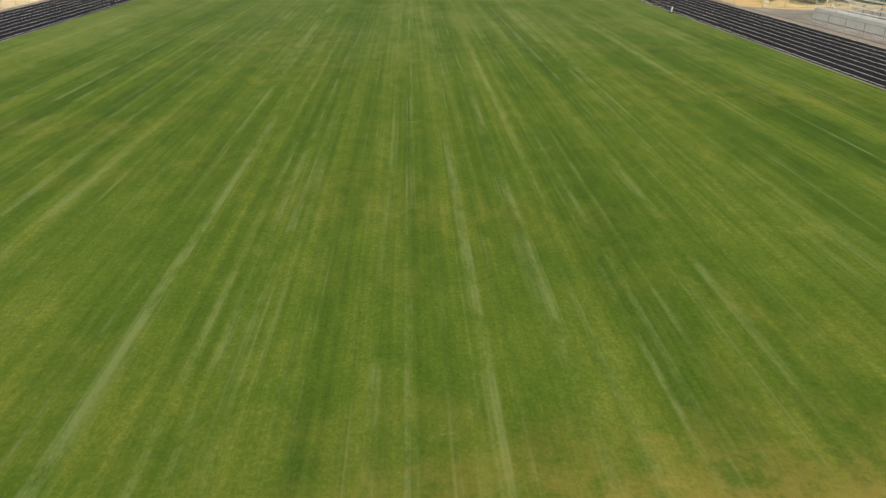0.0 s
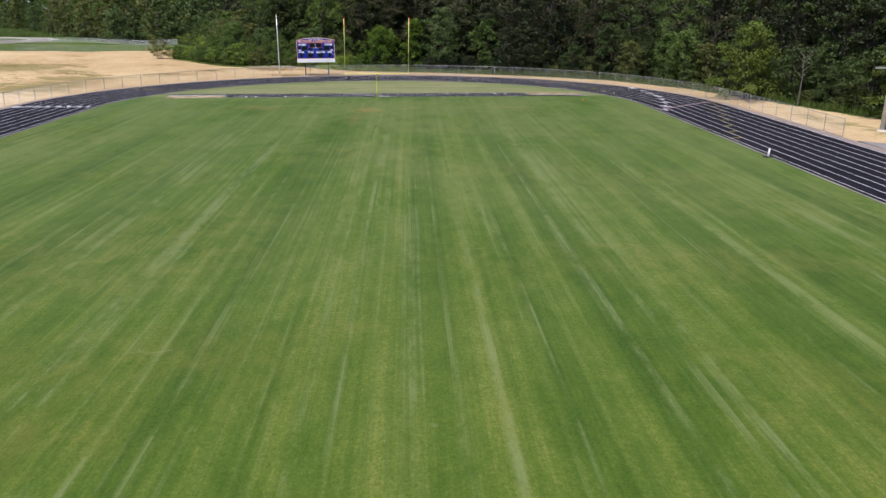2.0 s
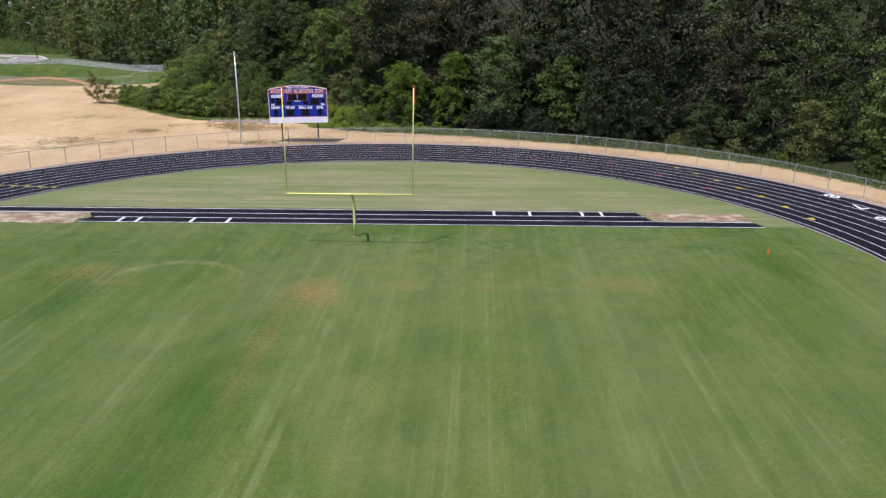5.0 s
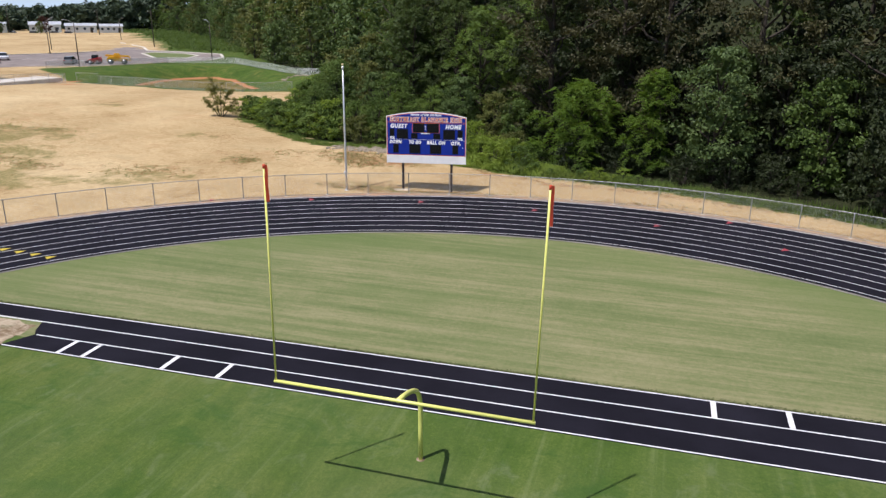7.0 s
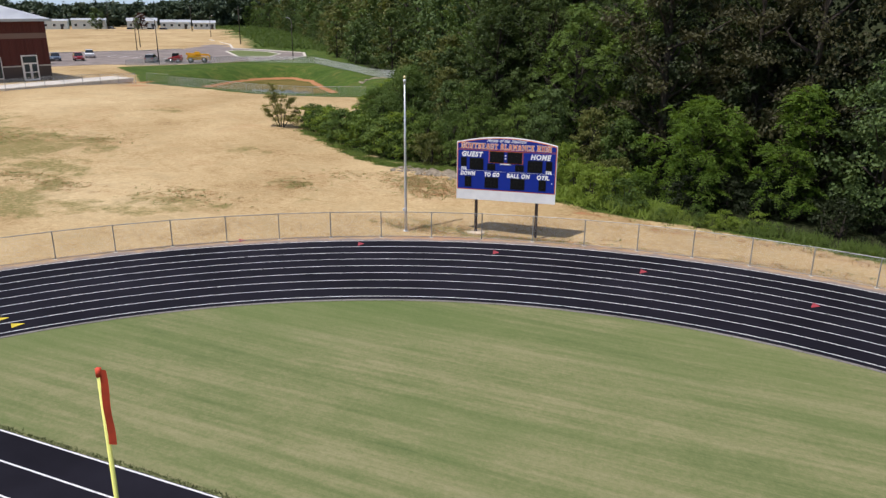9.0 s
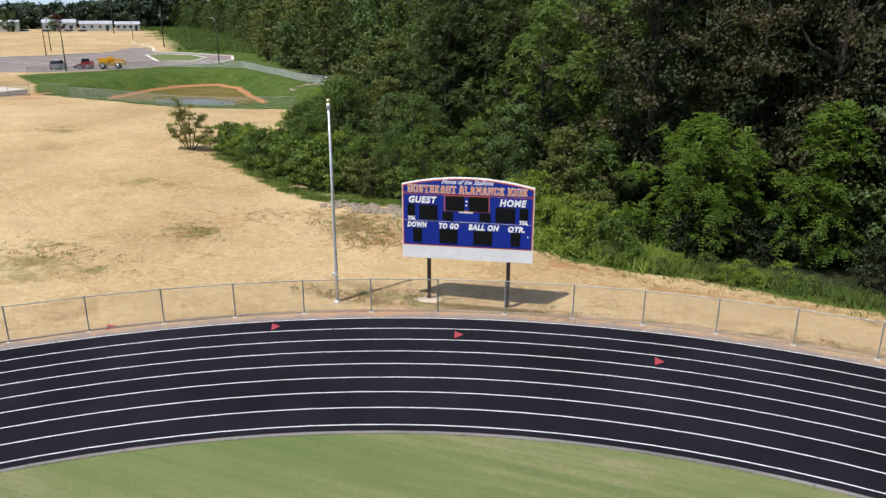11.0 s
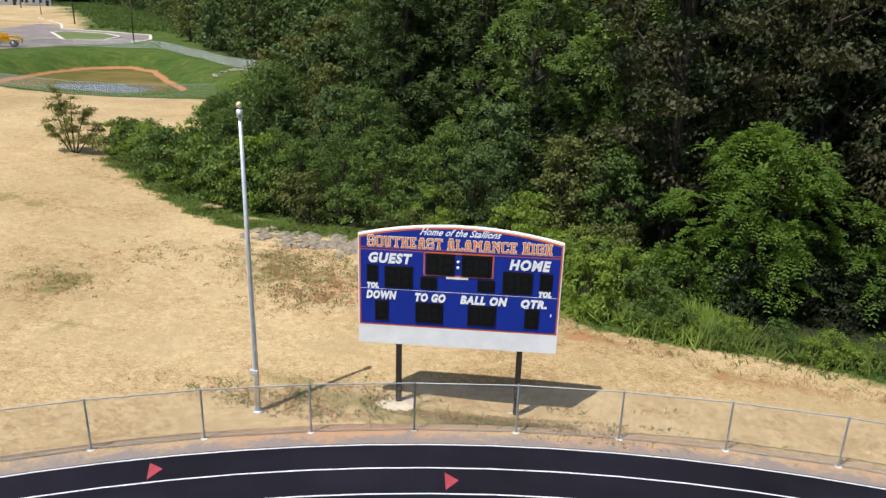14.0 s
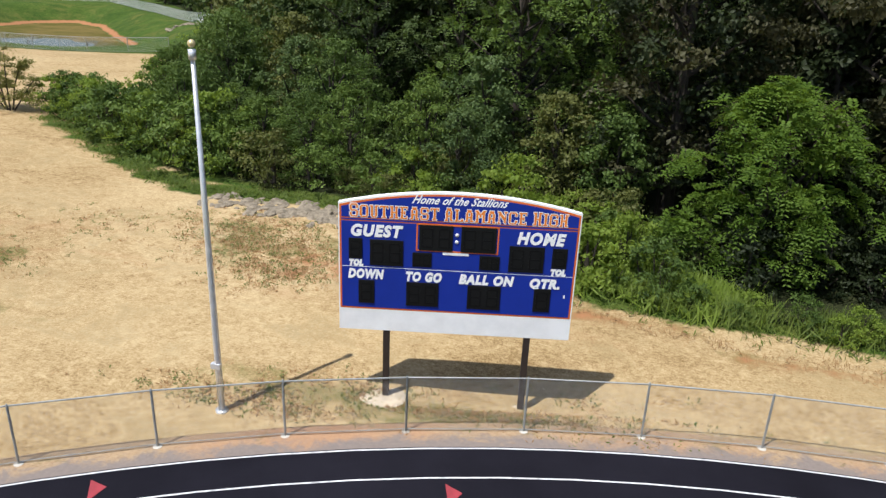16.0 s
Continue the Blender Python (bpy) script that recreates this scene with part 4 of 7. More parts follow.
def scoreboard():
    s = tagged(new("scoreboard"), "blue and orange football scoreboard on two dark posts, display off", "scoreboard")
    s.matrix_basis = pose(-13.70, 32.58, 0, 0, 0, 9.9)

    def arch(u, grow=0.0):
        return BH + 0.36 * (1 - (2 * u - 1) ** 2) - grow

    n = 28
    us = [i / n for i in range(n + 1)]
    # cabinet with the arched head
    out = [(u * BW, arch(u)) for u in us]
    prof = [(x, z) for x, z in out] + [(BW, 0), (0, 0)]
    k = len(prof)
    v = [(x, 0.0, z) for x, z in prof] + [(x, 0.15, z) for x, z in prof]
    f = [tuple(reversed(range(k))), tuple(range(k, 2 * k))] + [(i, (i + 1) % k, (i + 1) % k + k, i + k) for i in range(k)]
    body = part("cabinet", mesh_of("cabinet", v, f, [M["white"]]), s, "white metal cabinet with an arched head", pose(0, 0, BZ))

    def plate(name, pts, y, mat, parent=body, label=""):
        m = len(pts)
        vv = [(x, y, z) for x, z in pts] + [(x, y + 0.02, z) for x, z in pts]
        ff = [tuple(range(m))] + [(i, i + m, (i + 1) % m + m, (i + 1) % m) for i in range(m)]
        me = mesh_of(name, vv, ff, [mat])
        bm = bmesh.new()
        bm.from_mesh(me)
        bmesh.ops.recalc_face_normals(bm, faces=bm.faces)
        bm.to_mesh(me)
        bm.free()
        return part(name, me, parent, label)

    head_z = 0.882 * BH
    plate("border", [(0.03, 0.60)] + [(BW - 0.03, 0.60)] + [(u * (BW - 0.06) + 0.03, arch(u) - 0.04) for u in reversed(us)], -0.004, M["orange"])
    plate("lower_panel", [(0.075, 0.645), (BW - 0.075, 0.645), (BW - 0.075, head_z - 0.05), (0.075, head_z - 0.05)], -0.010, M["blue"])
    plate("header_panel", [(0.075, head_z + 0.05), (BW - 0.075, head_z + 0.05)] + [(u * (BW - 0.15) + 0.075, arch(u) - 0.085) for u in reversed(us)], -0.010, M["blue"])
    plate("divider", [(0.075, head_z - 0.018), (BW - 0.075, head_z - 0.018), (BW - 0.075, head_z + 0.018), (0.075, head_z + 0.018)], -0.010, M["blue"])
    plate("seam", [(0.075, 0.515 * BH), (BW - 0.075, 0.515 * BH), (BW - 0.075, 0.515 * BH + 0.012), (0.075, 0.515 * BH + 0.012)], -0.014, M["white"])

    def display(u0, u1, v, h, digits):
        v += 0.032
        x0, x1, z0, z1 = u0 * BW, u1 * BW, (v - h / 2) * BH, (v + h / 2) * BH
        d = part("display", box("display", (x0, -0.035, z0), (x1, 0.0, z1), M["black"], 0.008), s, "", pose(0, 0, BZ))
        w = (x1 - x0) / digits
        for i in range(digits):
            cx, cz, a, b, t = x0 + (i + 0.5) * w, (z0 + z1) / 2, w * 0.30, (z1 - z0) * 0.38, min(w, z1 - z0) * 0.09
            segs = [(cx - a, cz + b - t, cx + a, cz + b), (cx - a, cz - t / 2, cx + a, cz + t / 2), (cx - a, cz - b, cx + a, cz - b + t)]
            segs += [(cx + sx * a - t / 2, cz + (0 if sz > 0 else -b) + t / 2, cx + sx * a + t / 2, cz + (b if sz > 0 else 0) - t / 2) for sx in (-1, 1) for sz in (-1, 1)]
            for a0, b0, a1_, b1 in segs:
                part("digit_segment", box("digit_segment", (a0, -0.040, b0), (a1_, -0.034, b1), M["led"]), d)

    for a in ((0.043, 0.100, 0.627, 0.158, 1), (0.132, 0.272, 0.602, 0.20, 2), (0.337, 0.477, 0.735, 0.195, 2), (0.511, 0.657, 0.735, 0.195, 2), (0.311, 0.392, 0.562, 0.11, 2),
              (0.592, 0.677, 0.562, 0.11, 2), (0.714, 0.860, 0.605, 0.20, 2), (0.893, 0.955, 0.625, 0.155, 1), (0.084, 0.152, 0.287, 0.185, 1), (0.288, 0.426, 0.285, 0.19, 2),
              (0.549, 0.690, 0.285, 0.19, 2), (0.831, 0.902, 0.287, 0.185, 1)):
        display(*a)
    x0, x1, z0, z1 = 0.325 * BW, 0.668 * BW, 0.662 * BH, 0.872 * BH
    fr = [(x0, z0, x1, z0 + 0.035), (x0, z1 - 0.035, x1, z1), (x0, z0, x0 + 0.035, z1), (x1 - 0.035, z0, x1, z1)]
    part("clock_frame", joined("clock_frame", [(*box_data(a, -0.018, b, c, 0.0, d), 0) for a, b, c, d in fr], [M["orange"]]), body)
    for vz in (0.797, 0.744):
        part("colon_dot", tube("colon_dot", [(0.494 * BW, -0.03, vz * BH), (0.494 * BW, 0, vz * BH)], 0.045, M["white"], 12), body)
    part("label_strip", box("label_strip", (0.437 * BW, -0.02, 0.640 * BH), (0.546 * BW, 0, 0.660 * BH), M["white"]), body)
    part("label_strip", box("label_strip", (0.957 * BW, -0.02, 0.345 * BH), (0.963 * BW, 0, 0.37 * BH), M["white"]), body)

    def word(text, u0, u1, v, h, mat=None, shear=0.20, offset=0.022, y=-0.020, space=1.17):
        me = text_mesh("lettering", text, h * BH * 1.36, mat or M["letter_white"], shear, offset, 0.003, (u1 - u0) * BW, space)
        m = Matrix.Translation(((u0 + u1) / 2 * BW, y, v * BH)) @ Matrix.Rotation(radians(90), 4, "X")
        for piece in letters_of(me):
            part("letter", piece, body, "", m)

    word("GUEST", 0.045, 0.262, 0.795, 0.086)
    word("HOME", 0.737, 0.938, 0.795, 0.088)
    word("TOL", 0.042, 0.103, 0.545, 0.046)
    word("TOL", 0.890, 0.955, 0.545, 0.046)
    word("DOWN", 0.037, 0.190, 0.458, 0.070)
    word("TO GO", 0.282, 0.435, 0.454, 0.070)
    word("BALL ON", 0.507, 0.740, 0.454, 0.072)
    word("QTR.", 0.808, 0.935, 0.450, 0.070)
    varsity("SOUTHEAST ALAMANCE HIGH", 0.048 * BW, 0.950 * BW, 0.900 * BH, 0.998 * BH, body)
    word("Home of the Stallions", 0.298, 0.692, 1.047, 0.062, M["letter_white"], 0.60, 0.006, -0.013, 1.05)
    for u in (0.205, 0.82):
        x = u * BW
        part("post", box("post", (x - 0.085, 0.02, -0.6), (x + 0.085, 0.14, BZ + 0.3), M["leg"], 0.012), s)
        zf = gz(-13.7 + x * 0.985, 32.65 + x * 0.172)
        pad = [((0.55 if u < 0.5 else 0.28) * (1 + 0.22 * noise.noise(Vector((math.cos(a) * 1.7, math.sin(a) * 1.7, x)))), a) for a in np.linspace(0, 2 * math.pi, 18, endpoint=False)]
        v = [(x - 0.1 + 1.25 * r * q * math.cos(a), 0.05 + 0.85 * r * q * math.sin(a), zf + hgt) for q, hgt in ((1.15, -0.08), (0.95, 0.035), (0.5, 0.06)) for r, a in pad]
        f = [(k * 18 + i, k * 18 + (i + 1) % 18, (k + 1) * 18 + (i + 1) % 18, (k + 1) * 18 + i) for k in range(2) for i in range(18)] + [tuple(range(36, 54))]
        part("footing", mesh_of("footing", v, f, [M["pale_soil"]], True), s, "pale rough concrete footing")
    return s


scoreboard()


# ---- flagpole ----
def flagpole():
    f = tagged(new("flagpole"), "bare aluminium flagpole with a gold ball on top", "flagpole")
    x, y = -16.3, 31.0
    z = gz(x, y)
    f.matrix_basis = pose(x, y, z - 0.05)
    part("pole", tube("pole", [(0, 0, 0), (0, 0, 1.5), (0, 0, 5.0), (0, 0, 8.95)], [0.085, 0.085, 0.070, 0.045], M["alu"], 14), f)
    part("cleat_box", box("cleat_box", (-0.16, -0.10, 1.30), (0.10, 0.02, 1.46), M["alu"], 0.02), f)
    part("truck", tube("truck", [(0, 0, 8.78), (0, 0, 8.98)], 0.085, M["alu"], 12), f)
    bm = bmesh.new()
    bmesh.ops.create_uvsphere(bm, u_segments=14, v_segments=10, radius=0.085, matrix=Matrix.Translation((0, 0, 9.10)))
    me = bpy.data.meshes.new("ball")
    bm.to_mesh(me)
    bm.free()
    me.materials.append(M["gold"])
    part("ball", me, f, "gold ball finial")
    part("collar", tube("collar", [(0, 0, 0.02), (0, 0, 0.10)], 0.16, M["alu"], 14), f)
    return f


flagpole()


# ---- chain-link fences ----
def wire_panel(length, h, pitch=0.057, r=0.0021, pale=False):
    """Diamond mesh of crossed wires in the xz plane."""
    chunks = []
    n = int(length / pitch) + int(h / pitch) + 1
    for s in (0, 1):
        for i in range(-int(h / pitch) - 1, int(length / pitch) + 1):
            xa, xb, za, zb = i * pitch, i * pitch + h, 0.04, h + 0.04
            if xa < 0:
                za -= xa
                xa = 0
            if xb > length:
                zb -= xb - length
                xb = length
            if xb - xa < 0.02:
                continue
            if s:
                xa, xb = length - xa, length - xb
            o = 0.002 if s else -0.002
            a, b = Vector((xa, o, za)), Vector((xb, o, zb))
            d = (b - a).normalized()
            p, q = d.cross(Vector((0, 1, 0))) * r, Vector((0, r, 0))
            v = [a + p, a - p * 0.5 + q, a - p * 0.5 - q, b + p, b - p * 0.5 + q, b - p * 0.5 - q]
            chunks.append((v, [(0, 1, 4, 3), (1, 2, 5, 4), (2, 0, 3, 5)], 0))
    return joined("wire_mesh", chunks, [M["wire_pale"] if pale else M["wire"]])


def fence(points, label, h=1.22, zof=gz, footing=True, pitch=0.057, thick=0.0012, pale=False):
    f = tagged(new("chain_link_fence"), label, "fence")
    cache = {}
    post = joined("fence_post", [(*tube_data([(0, 0, -0.1), (0, 0, h)], 0.030, 7), 0), (*tube_data([(0, 0, h), (0, 0, h + 0.05)], [0.034, 0.016], 7), 0)], [M["steel"]])
    foot = mesh_of("footing", *tube_data([(0, 0, -0.05), (0, 0, 0.015), (0, 0, 0.022)], [0.12, 0.11, 0.07], 9), [M["concrete"]])
    for i, (x, y) in enumerate(points):
        z = zof(x, y)
        part("fence_post", post, f, "", pose(x, y, z))
        if footing:
            part("footing", foot, f, "", pose(x, y, z))
        if i + 1 < len(points):
            x2, y2 = points[i + 1]
            L, ang, dz = math.hypot(x2 - x, y2 - y), math.degrees(math.atan2(y2 - y, x2 - x)), zof(x2, y2) - z
            key = round(L, 2)
            if key not in cache:
                cache[key] = (mesh_of("rail", *tube_data([(0, 0, 0), (L, 0, 0)], 0.021, 6), [M["steel"]]), wire_panel(L, h - 0.06, pitch, thick, pale), mesh_of("wire", *tube_data([(0, 0, 0), (L, 0, 0)], 0.012, 5), [M["steel"]]))
            m = Matrix.Translation((x, y, z)) @ Matrix.Rotation(radians(ang), 4, "Z") @ Matrix.Rotation(-math.atan2(dz, L), 4, "Y")
            part("top_rail", cache[key][0], f, "", m @ pose(0, 0, h))
            part("bottom_rail", cache[key][2], f, "", m @ pose(0, 0, 0.07))
            part("wire_mesh", cache[key][1], f, "", m)
    return f


FZ = lambda x, y: 0.0
phi = radians(107.06)
step = radians(4.255)
left = [(R_FENCE * math.cos(phi + i * step), YC + R_FENCE * math.sin(phi + i * step)) for i in range(0, 40) if phi + i * step < math.pi]
left += [(-R_FENCE, YC - 1.2 - 2.98 * i) for i in range(26)]
right = [(R_FENCE * math.cos(phi - i * step), YC + R_FENCE * math.sin(phi - i * step)) for i in range(0, 60) if phi - i * step > 0]
right += [(R_FENCE + 0.25, YC - 1.0 - 2.98 * i) for i in range(8)]
fence(left, "galvanised chain-link fence along the sandy bank", 1.54, FZ)
fence(right, "galvanised chain-link fence before the woods", 1.54, FZ)

# ---- trees ----
class Leaves:
    """Many small folded leaf blades gathered into one mesh."""

    def __init__(self, seed):
        self.r = np.random.default_rng(seed)
        self.v, self.f, self.n = [], [], 0

    def add(self, c, nrm, axis, length, width, fold=0.18):
        c, nrm, axis = np.asarray(c), np.asarray(nrm), np.asarray(axis)
        axis = axis - nrm * (axis * nrm).sum(1)[:, None]
        axis /= np.linalg.norm(axis, axis=1)[:, None] + 1e-9
        side = np.cross(nrm, axis)
        L, Wd = np.asarray(length)[:, None], np.asarray(width)[:, None]
        v = np.stack([c - axis * L * 0.5, c + side * Wd * 0.5 + nrm * Wd * fold, c + axis * L * 0.5, c - side * Wd * 0.5 + nrm * Wd * fold], 1)
        k = len(c)
        i = self.n + np.arange(k) * 4
        self.v.append(v.reshape(-1, 3))
        self.f.append(np.stack([i, i + 1, i + 2], 1))
        self.f.append(np.stack([i, i + 2, i + 3], 1))
        self.n += 4 * k

    def lobe(self, centre, rad, count, size, up=0.30):
        """Leaves gathered in several uneven sprays round a foliage mass, with a looser heart."""
        r = self.r
        rad = np.asarray(rad, float)
        ns = 6 + int(rad.mean() * 5)
        sd = r.normal(size=(ns, 3))
        sd[:, 2] = np.abs(sd[:, 2]) * 0.9 - 0.6 * r.random(ns)
        sd /= np.linalg.norm(sd, axis=1)[:, None]
        sub = np.asarray(centre) + sd * rad * r.uniform(0.5, 1.05, (ns, 1))
        sr = rad.mean() * r.uniform(0.22, 0.48, ns)
        k = r.integers(0, ns, count)
        off = r.normal(size=(count, 3)) * sr[k][:, None] * np.array([0.75, 0.75, 0.42])
        out = off / (np.linalg.norm(off, axis=1)[:, None] + 1e-6)
        n = 0.45 * out + 0.45 * sd[k] + r.normal(0, 0.5, (count, 3)) + np.array([0, 0, up])
        n /= np.linalg.norm(n, axis=1)[:, None]
        s = size * r.uniform(0.55, 1.4, count)
        self.add(sub[k] + off, n, out + r.normal(0, 0.6, (count, 3)) - np.array([0, 0, 0.5]), s, s * r.uniform(0.40, 0.70, count))
        m = max(12, count // 9)
        d = r.normal(size=(m, 3))
        d *= (r.uniform(0.05, 0.55, m) / np.linalg.norm(d, axis=1))[:, None]
        n = r.normal(size=(m, 3))
        n /= np.linalg.norm(n, axis=1)[:, None]
        s = size * r.uniform(1.1, 1.7, m)
        self.add(np.asarray(centre) + d * rad, n, r.normal(size=(m, 3)), s, s * 0.75)

    def fronds(self, tips, outs, length, count=8, pairs=5):
        """Tufts of arching feathered leaves: leaflets in pairs along each drooping rib."""
        r = self.r
        st = np.linspace(0.25, 1.0, pairs)
        for p, o in zip(tips, outs):
            o = o / np.linalg.norm(o)
            a = np.cross(o, [0.3, 0.2, 1.0])
            a /= np.linalg.norm(a)
            b = np.cross(o, a)
            t = np.linspace(0, 2 * math.pi, count, endpoint=False) + r.uniform(0, 6) + r.normal(0, 0.2, count)
            d = (np.cos(t)[:, None] * a + np.sin(t)[:, None] * b) * r.uniform(0.75, 1.2, count)[:, None] + o * 0.7
            d /= np.linalg.norm(d, axis=1)[:, None]
            L = length * r.uniform(0.7, 1.2, count)
            at = p + d[:, None] * (L[:, None] * st)[..., None] - np.array([0, 0, 1.0]) * (0.42 * L[:, None] * st ** 2)[..., None]
            along_ = d[:, None] - np.array([0, 0, 1.0]) * (0.84 * st)[None, :, None]
            along_ /= np.linalg.norm(along_, axis=2)[..., None]
            side = np.cross(along_, np.array([0, 0, 1.0]))
            side /= np.linalg.norm(side, axis=2)[..., None] + 1e-6
            up = np.cross(side, along_)
            for s in (-1, 1):
                ax = (side * s * 0.85 + along_ * 0.6).reshape(-1, 3)
                ll = (L[:, None] * 0.30 * (1.05 - 0.3 * st)).ravel() * r.uniform(0.8, 1.2, count * pairs)
                ax /= np.linalg.norm(ax, axis=1)[:, None]
                nn = up.reshape(-1, 3) + r.normal(0, 0.22, (count * pairs, 3))
                nn /= np.linalg.norm(nn, axis=1)[:, None]
                self.add(at.reshape(-1, 3) + ax * ll[:, None] * 0.5, nn, ax, ll, ll * 0.42, 0.1)

    def mesh(self, name, mat):
        v = np.concatenate(self.v).astype(np.float32)
        f = np.concatenate(self.f).astype(np.int32)
        me = bpy.data.meshes.new(name)
        me.vertices.add(len(v))
        me.vertices.foreach_set("co", v.ravel())
        me.loops.add(f.size)
        me.loops.foreach_set("vertex_index", f.ravel())
        me.polygons.add(len(f))
        me.polygons.foreach_set("loop_start", np.arange(0, f.size, 3, dtype=np.int32))
        me.materials.append(mat)
        me.update(calc_edges=True)
        return me


def crown_lobes(rng, h, base, spread, count, big):
    """Centres and radii of a crown's foliage masses."""
    out = []
    for i in range(count):
        t = (i + rng.random()) / count
        z = base + (h - base) * t
        prof = math.sin(math.pi * min(1, 0.20 + 0.80 * t)) ** 0.7
        ang = i * 2.4 + rng.uniform(-0.4, 0.4)
        rr = spread * prof * rng.uniform(0.25, 1.0)
        s = big * rng.uniform(0.55, 1.25) * (1.05 - 0.3 * t)
        out.append(((rr * math.cos(ang), rr * math.sin(ang), min(z, h - s * 0.6)), (s, s, s * rng.uniform(0.65, 0.9))))
    return out


def limbs(name, rng, lobes, h, base, r0, mat):
    chunks = []
    lean = rng.normal(0, 0.25, 2)
    trunk = [(0, 0, -0.4), (0.02, 0, base * 0.5), (lean[0] * 0.5, lean[1] * 0.5, base), (lean[0], lean[1], h * 0.72)]
    chunks.append((*tube_data(trunk, [r0 * 1.25, r0, r0 * 0.85, r0 * 0.25], 8), 0))
    for (c, s) in lobes[::2]:
        z0 = min(max(base * 0.7, c[2] - 2.2), h * 0.65)
        k = z0 / (h * 0.72)
        p0 = Vector((lean[0] * k, lean[1] * k, z0))
        p2 = Vector(c)
        mid = p0.lerp(p2, 0.5) + Vector((rng.normal(0, 0.2), rng.normal(0, 0.2), -0.25))
        chunks.append((*tube_data([p0, mid, p2], [r0 * 0.38, r0 * 0.25, r0 * 0.10], 5), 0))
    return joined(name, chunks, [mat])


class Kind:
    """A kind of tree: built once, then copied."""

    def __init__(self, name, label, category, trunk, crown, group, parts=("trunk", "crown")):
        self.first, self.made = None, (name, label, category, trunk, crown, group, parts)

    def at(self, x, y, s=1.0, turn=0.0, sz=None, dz=0.0):
        m = Matrix.Translation((x, y, gz(x, y) + dz)) @ Matrix.Rotation(turn, 4, "Z") @ Matrix.Diagonal((s, s, sz or s, 1))
        if self.first is None:
            name, label, category, trunk, crown, group, parts = self.made
            ob = tagged(new(name), label, category, group)
            part(parts[0], trunk, ob)
            part(parts[1], crown, ob)
            ob.matrix_basis = m
            self.first = ob
            return ob
        ob = copy_thing(self.first, Matrix())
        ob.matrix_basis = m
        return ob


def broad_kind(seed, h, base, spread, nl, big, per, size, mat, label, group="woodland trees", name="tree", bark="bark"):
    rng = np.random.default_rng(seed)
    lobes = crown_lobes(rng, h, base, spread, nl, big)
    lv = Leaves(seed)
    for c, s in lobes:
        lv.lobe(c, s, per, size)
    return Kind(name, label, "tree", limbs("trunk", rng, lobes, h, base, 0.10 + h * 0.012, M[bark]), lv.mesh("crown", M[mat]), group)


def rosette_kind(seed, h, base, spread, nl, big, per, length, label, mat="leaf_bright"):
    rng = np.random.default_rng(seed)
    lobes = crown_lobes(rng, h, base, spread, nl, big)
    lv = Leaves(seed)
    for c, s in lobes:
        d = rng.normal(size=(per, 3))
        d[:, 2] = np.abs(d[:, 2]) - 0.25 * rng.random(per)
        d[:, :2] += np.asarray(c)[:2] * 0.25
        d /= np.linalg.norm(d, axis=1)[:, None]
        lv.fronds(np.asarray(c) + d * np.asarray(s) * rng.uniform(0.7, 1.15, (per, 1)), d + np.array([0, 0, 0.45]), length)
        lv.lobe(c, tuple(q * 0.75 for q in s), 34, 0.20)
    return Kind("tree", label, "tree", limbs("trunk", rng, lobes, h, base, 0.09 + h * 0.012, M["bark"]), lv.mesh("crown", M[mat]), "woodland trees")


OAK = [broad_kind(11 + i, 17 + i % 3, 2.2, 4.6, 38, 1.45, 230, 0.24, mt, lb) for i, (mt, lb) in enumerate((
    ("leaf_oak", "tall green broadleaf tree in dense woodland"), ("leaf_mid", "tall mid-green broadleaf tree in dense woodland"),
    ("leaf_brown", "tall dull olive-brown broadleaf tree in the woods"), ("leaf_dark_shade", "tall dark green broadleaf tree in dense woodland"), ("leaf_mid", "tall mid-green broadleaf tree in dense woodland")))]
# rear rows: the darkest leaf colour carries shade of the deep wood
FAROAK = [broad_kind(31 + i, 18 + i % 2, 2.0, 4.8, 28, 1.8, 84, 0.45, mt, "dark woodland tree behind the front rows") for i, mt in enumerate(("leaf_dark_shade", "leaf_oak", "leaf_brown", "leaf_dark_shade"))]
FARWOOD = [broad_kind(41 + i, 13 + i % 2, 0.5, 5.0, 26, 1.9, 50, 0.64, mt, lb) for i, (mt, lb) in enumerate((
    ("leaf_blue", "bluish rounded woodland tree beside the far drive"), ("leaf_mid", "rounded green woodland tree beside the far drive"), ("leaf_oak", "dark rounded woodland tree beside the far drive"), ("leaf_olive", "yellowish green woodland tree beside the far drive")))]
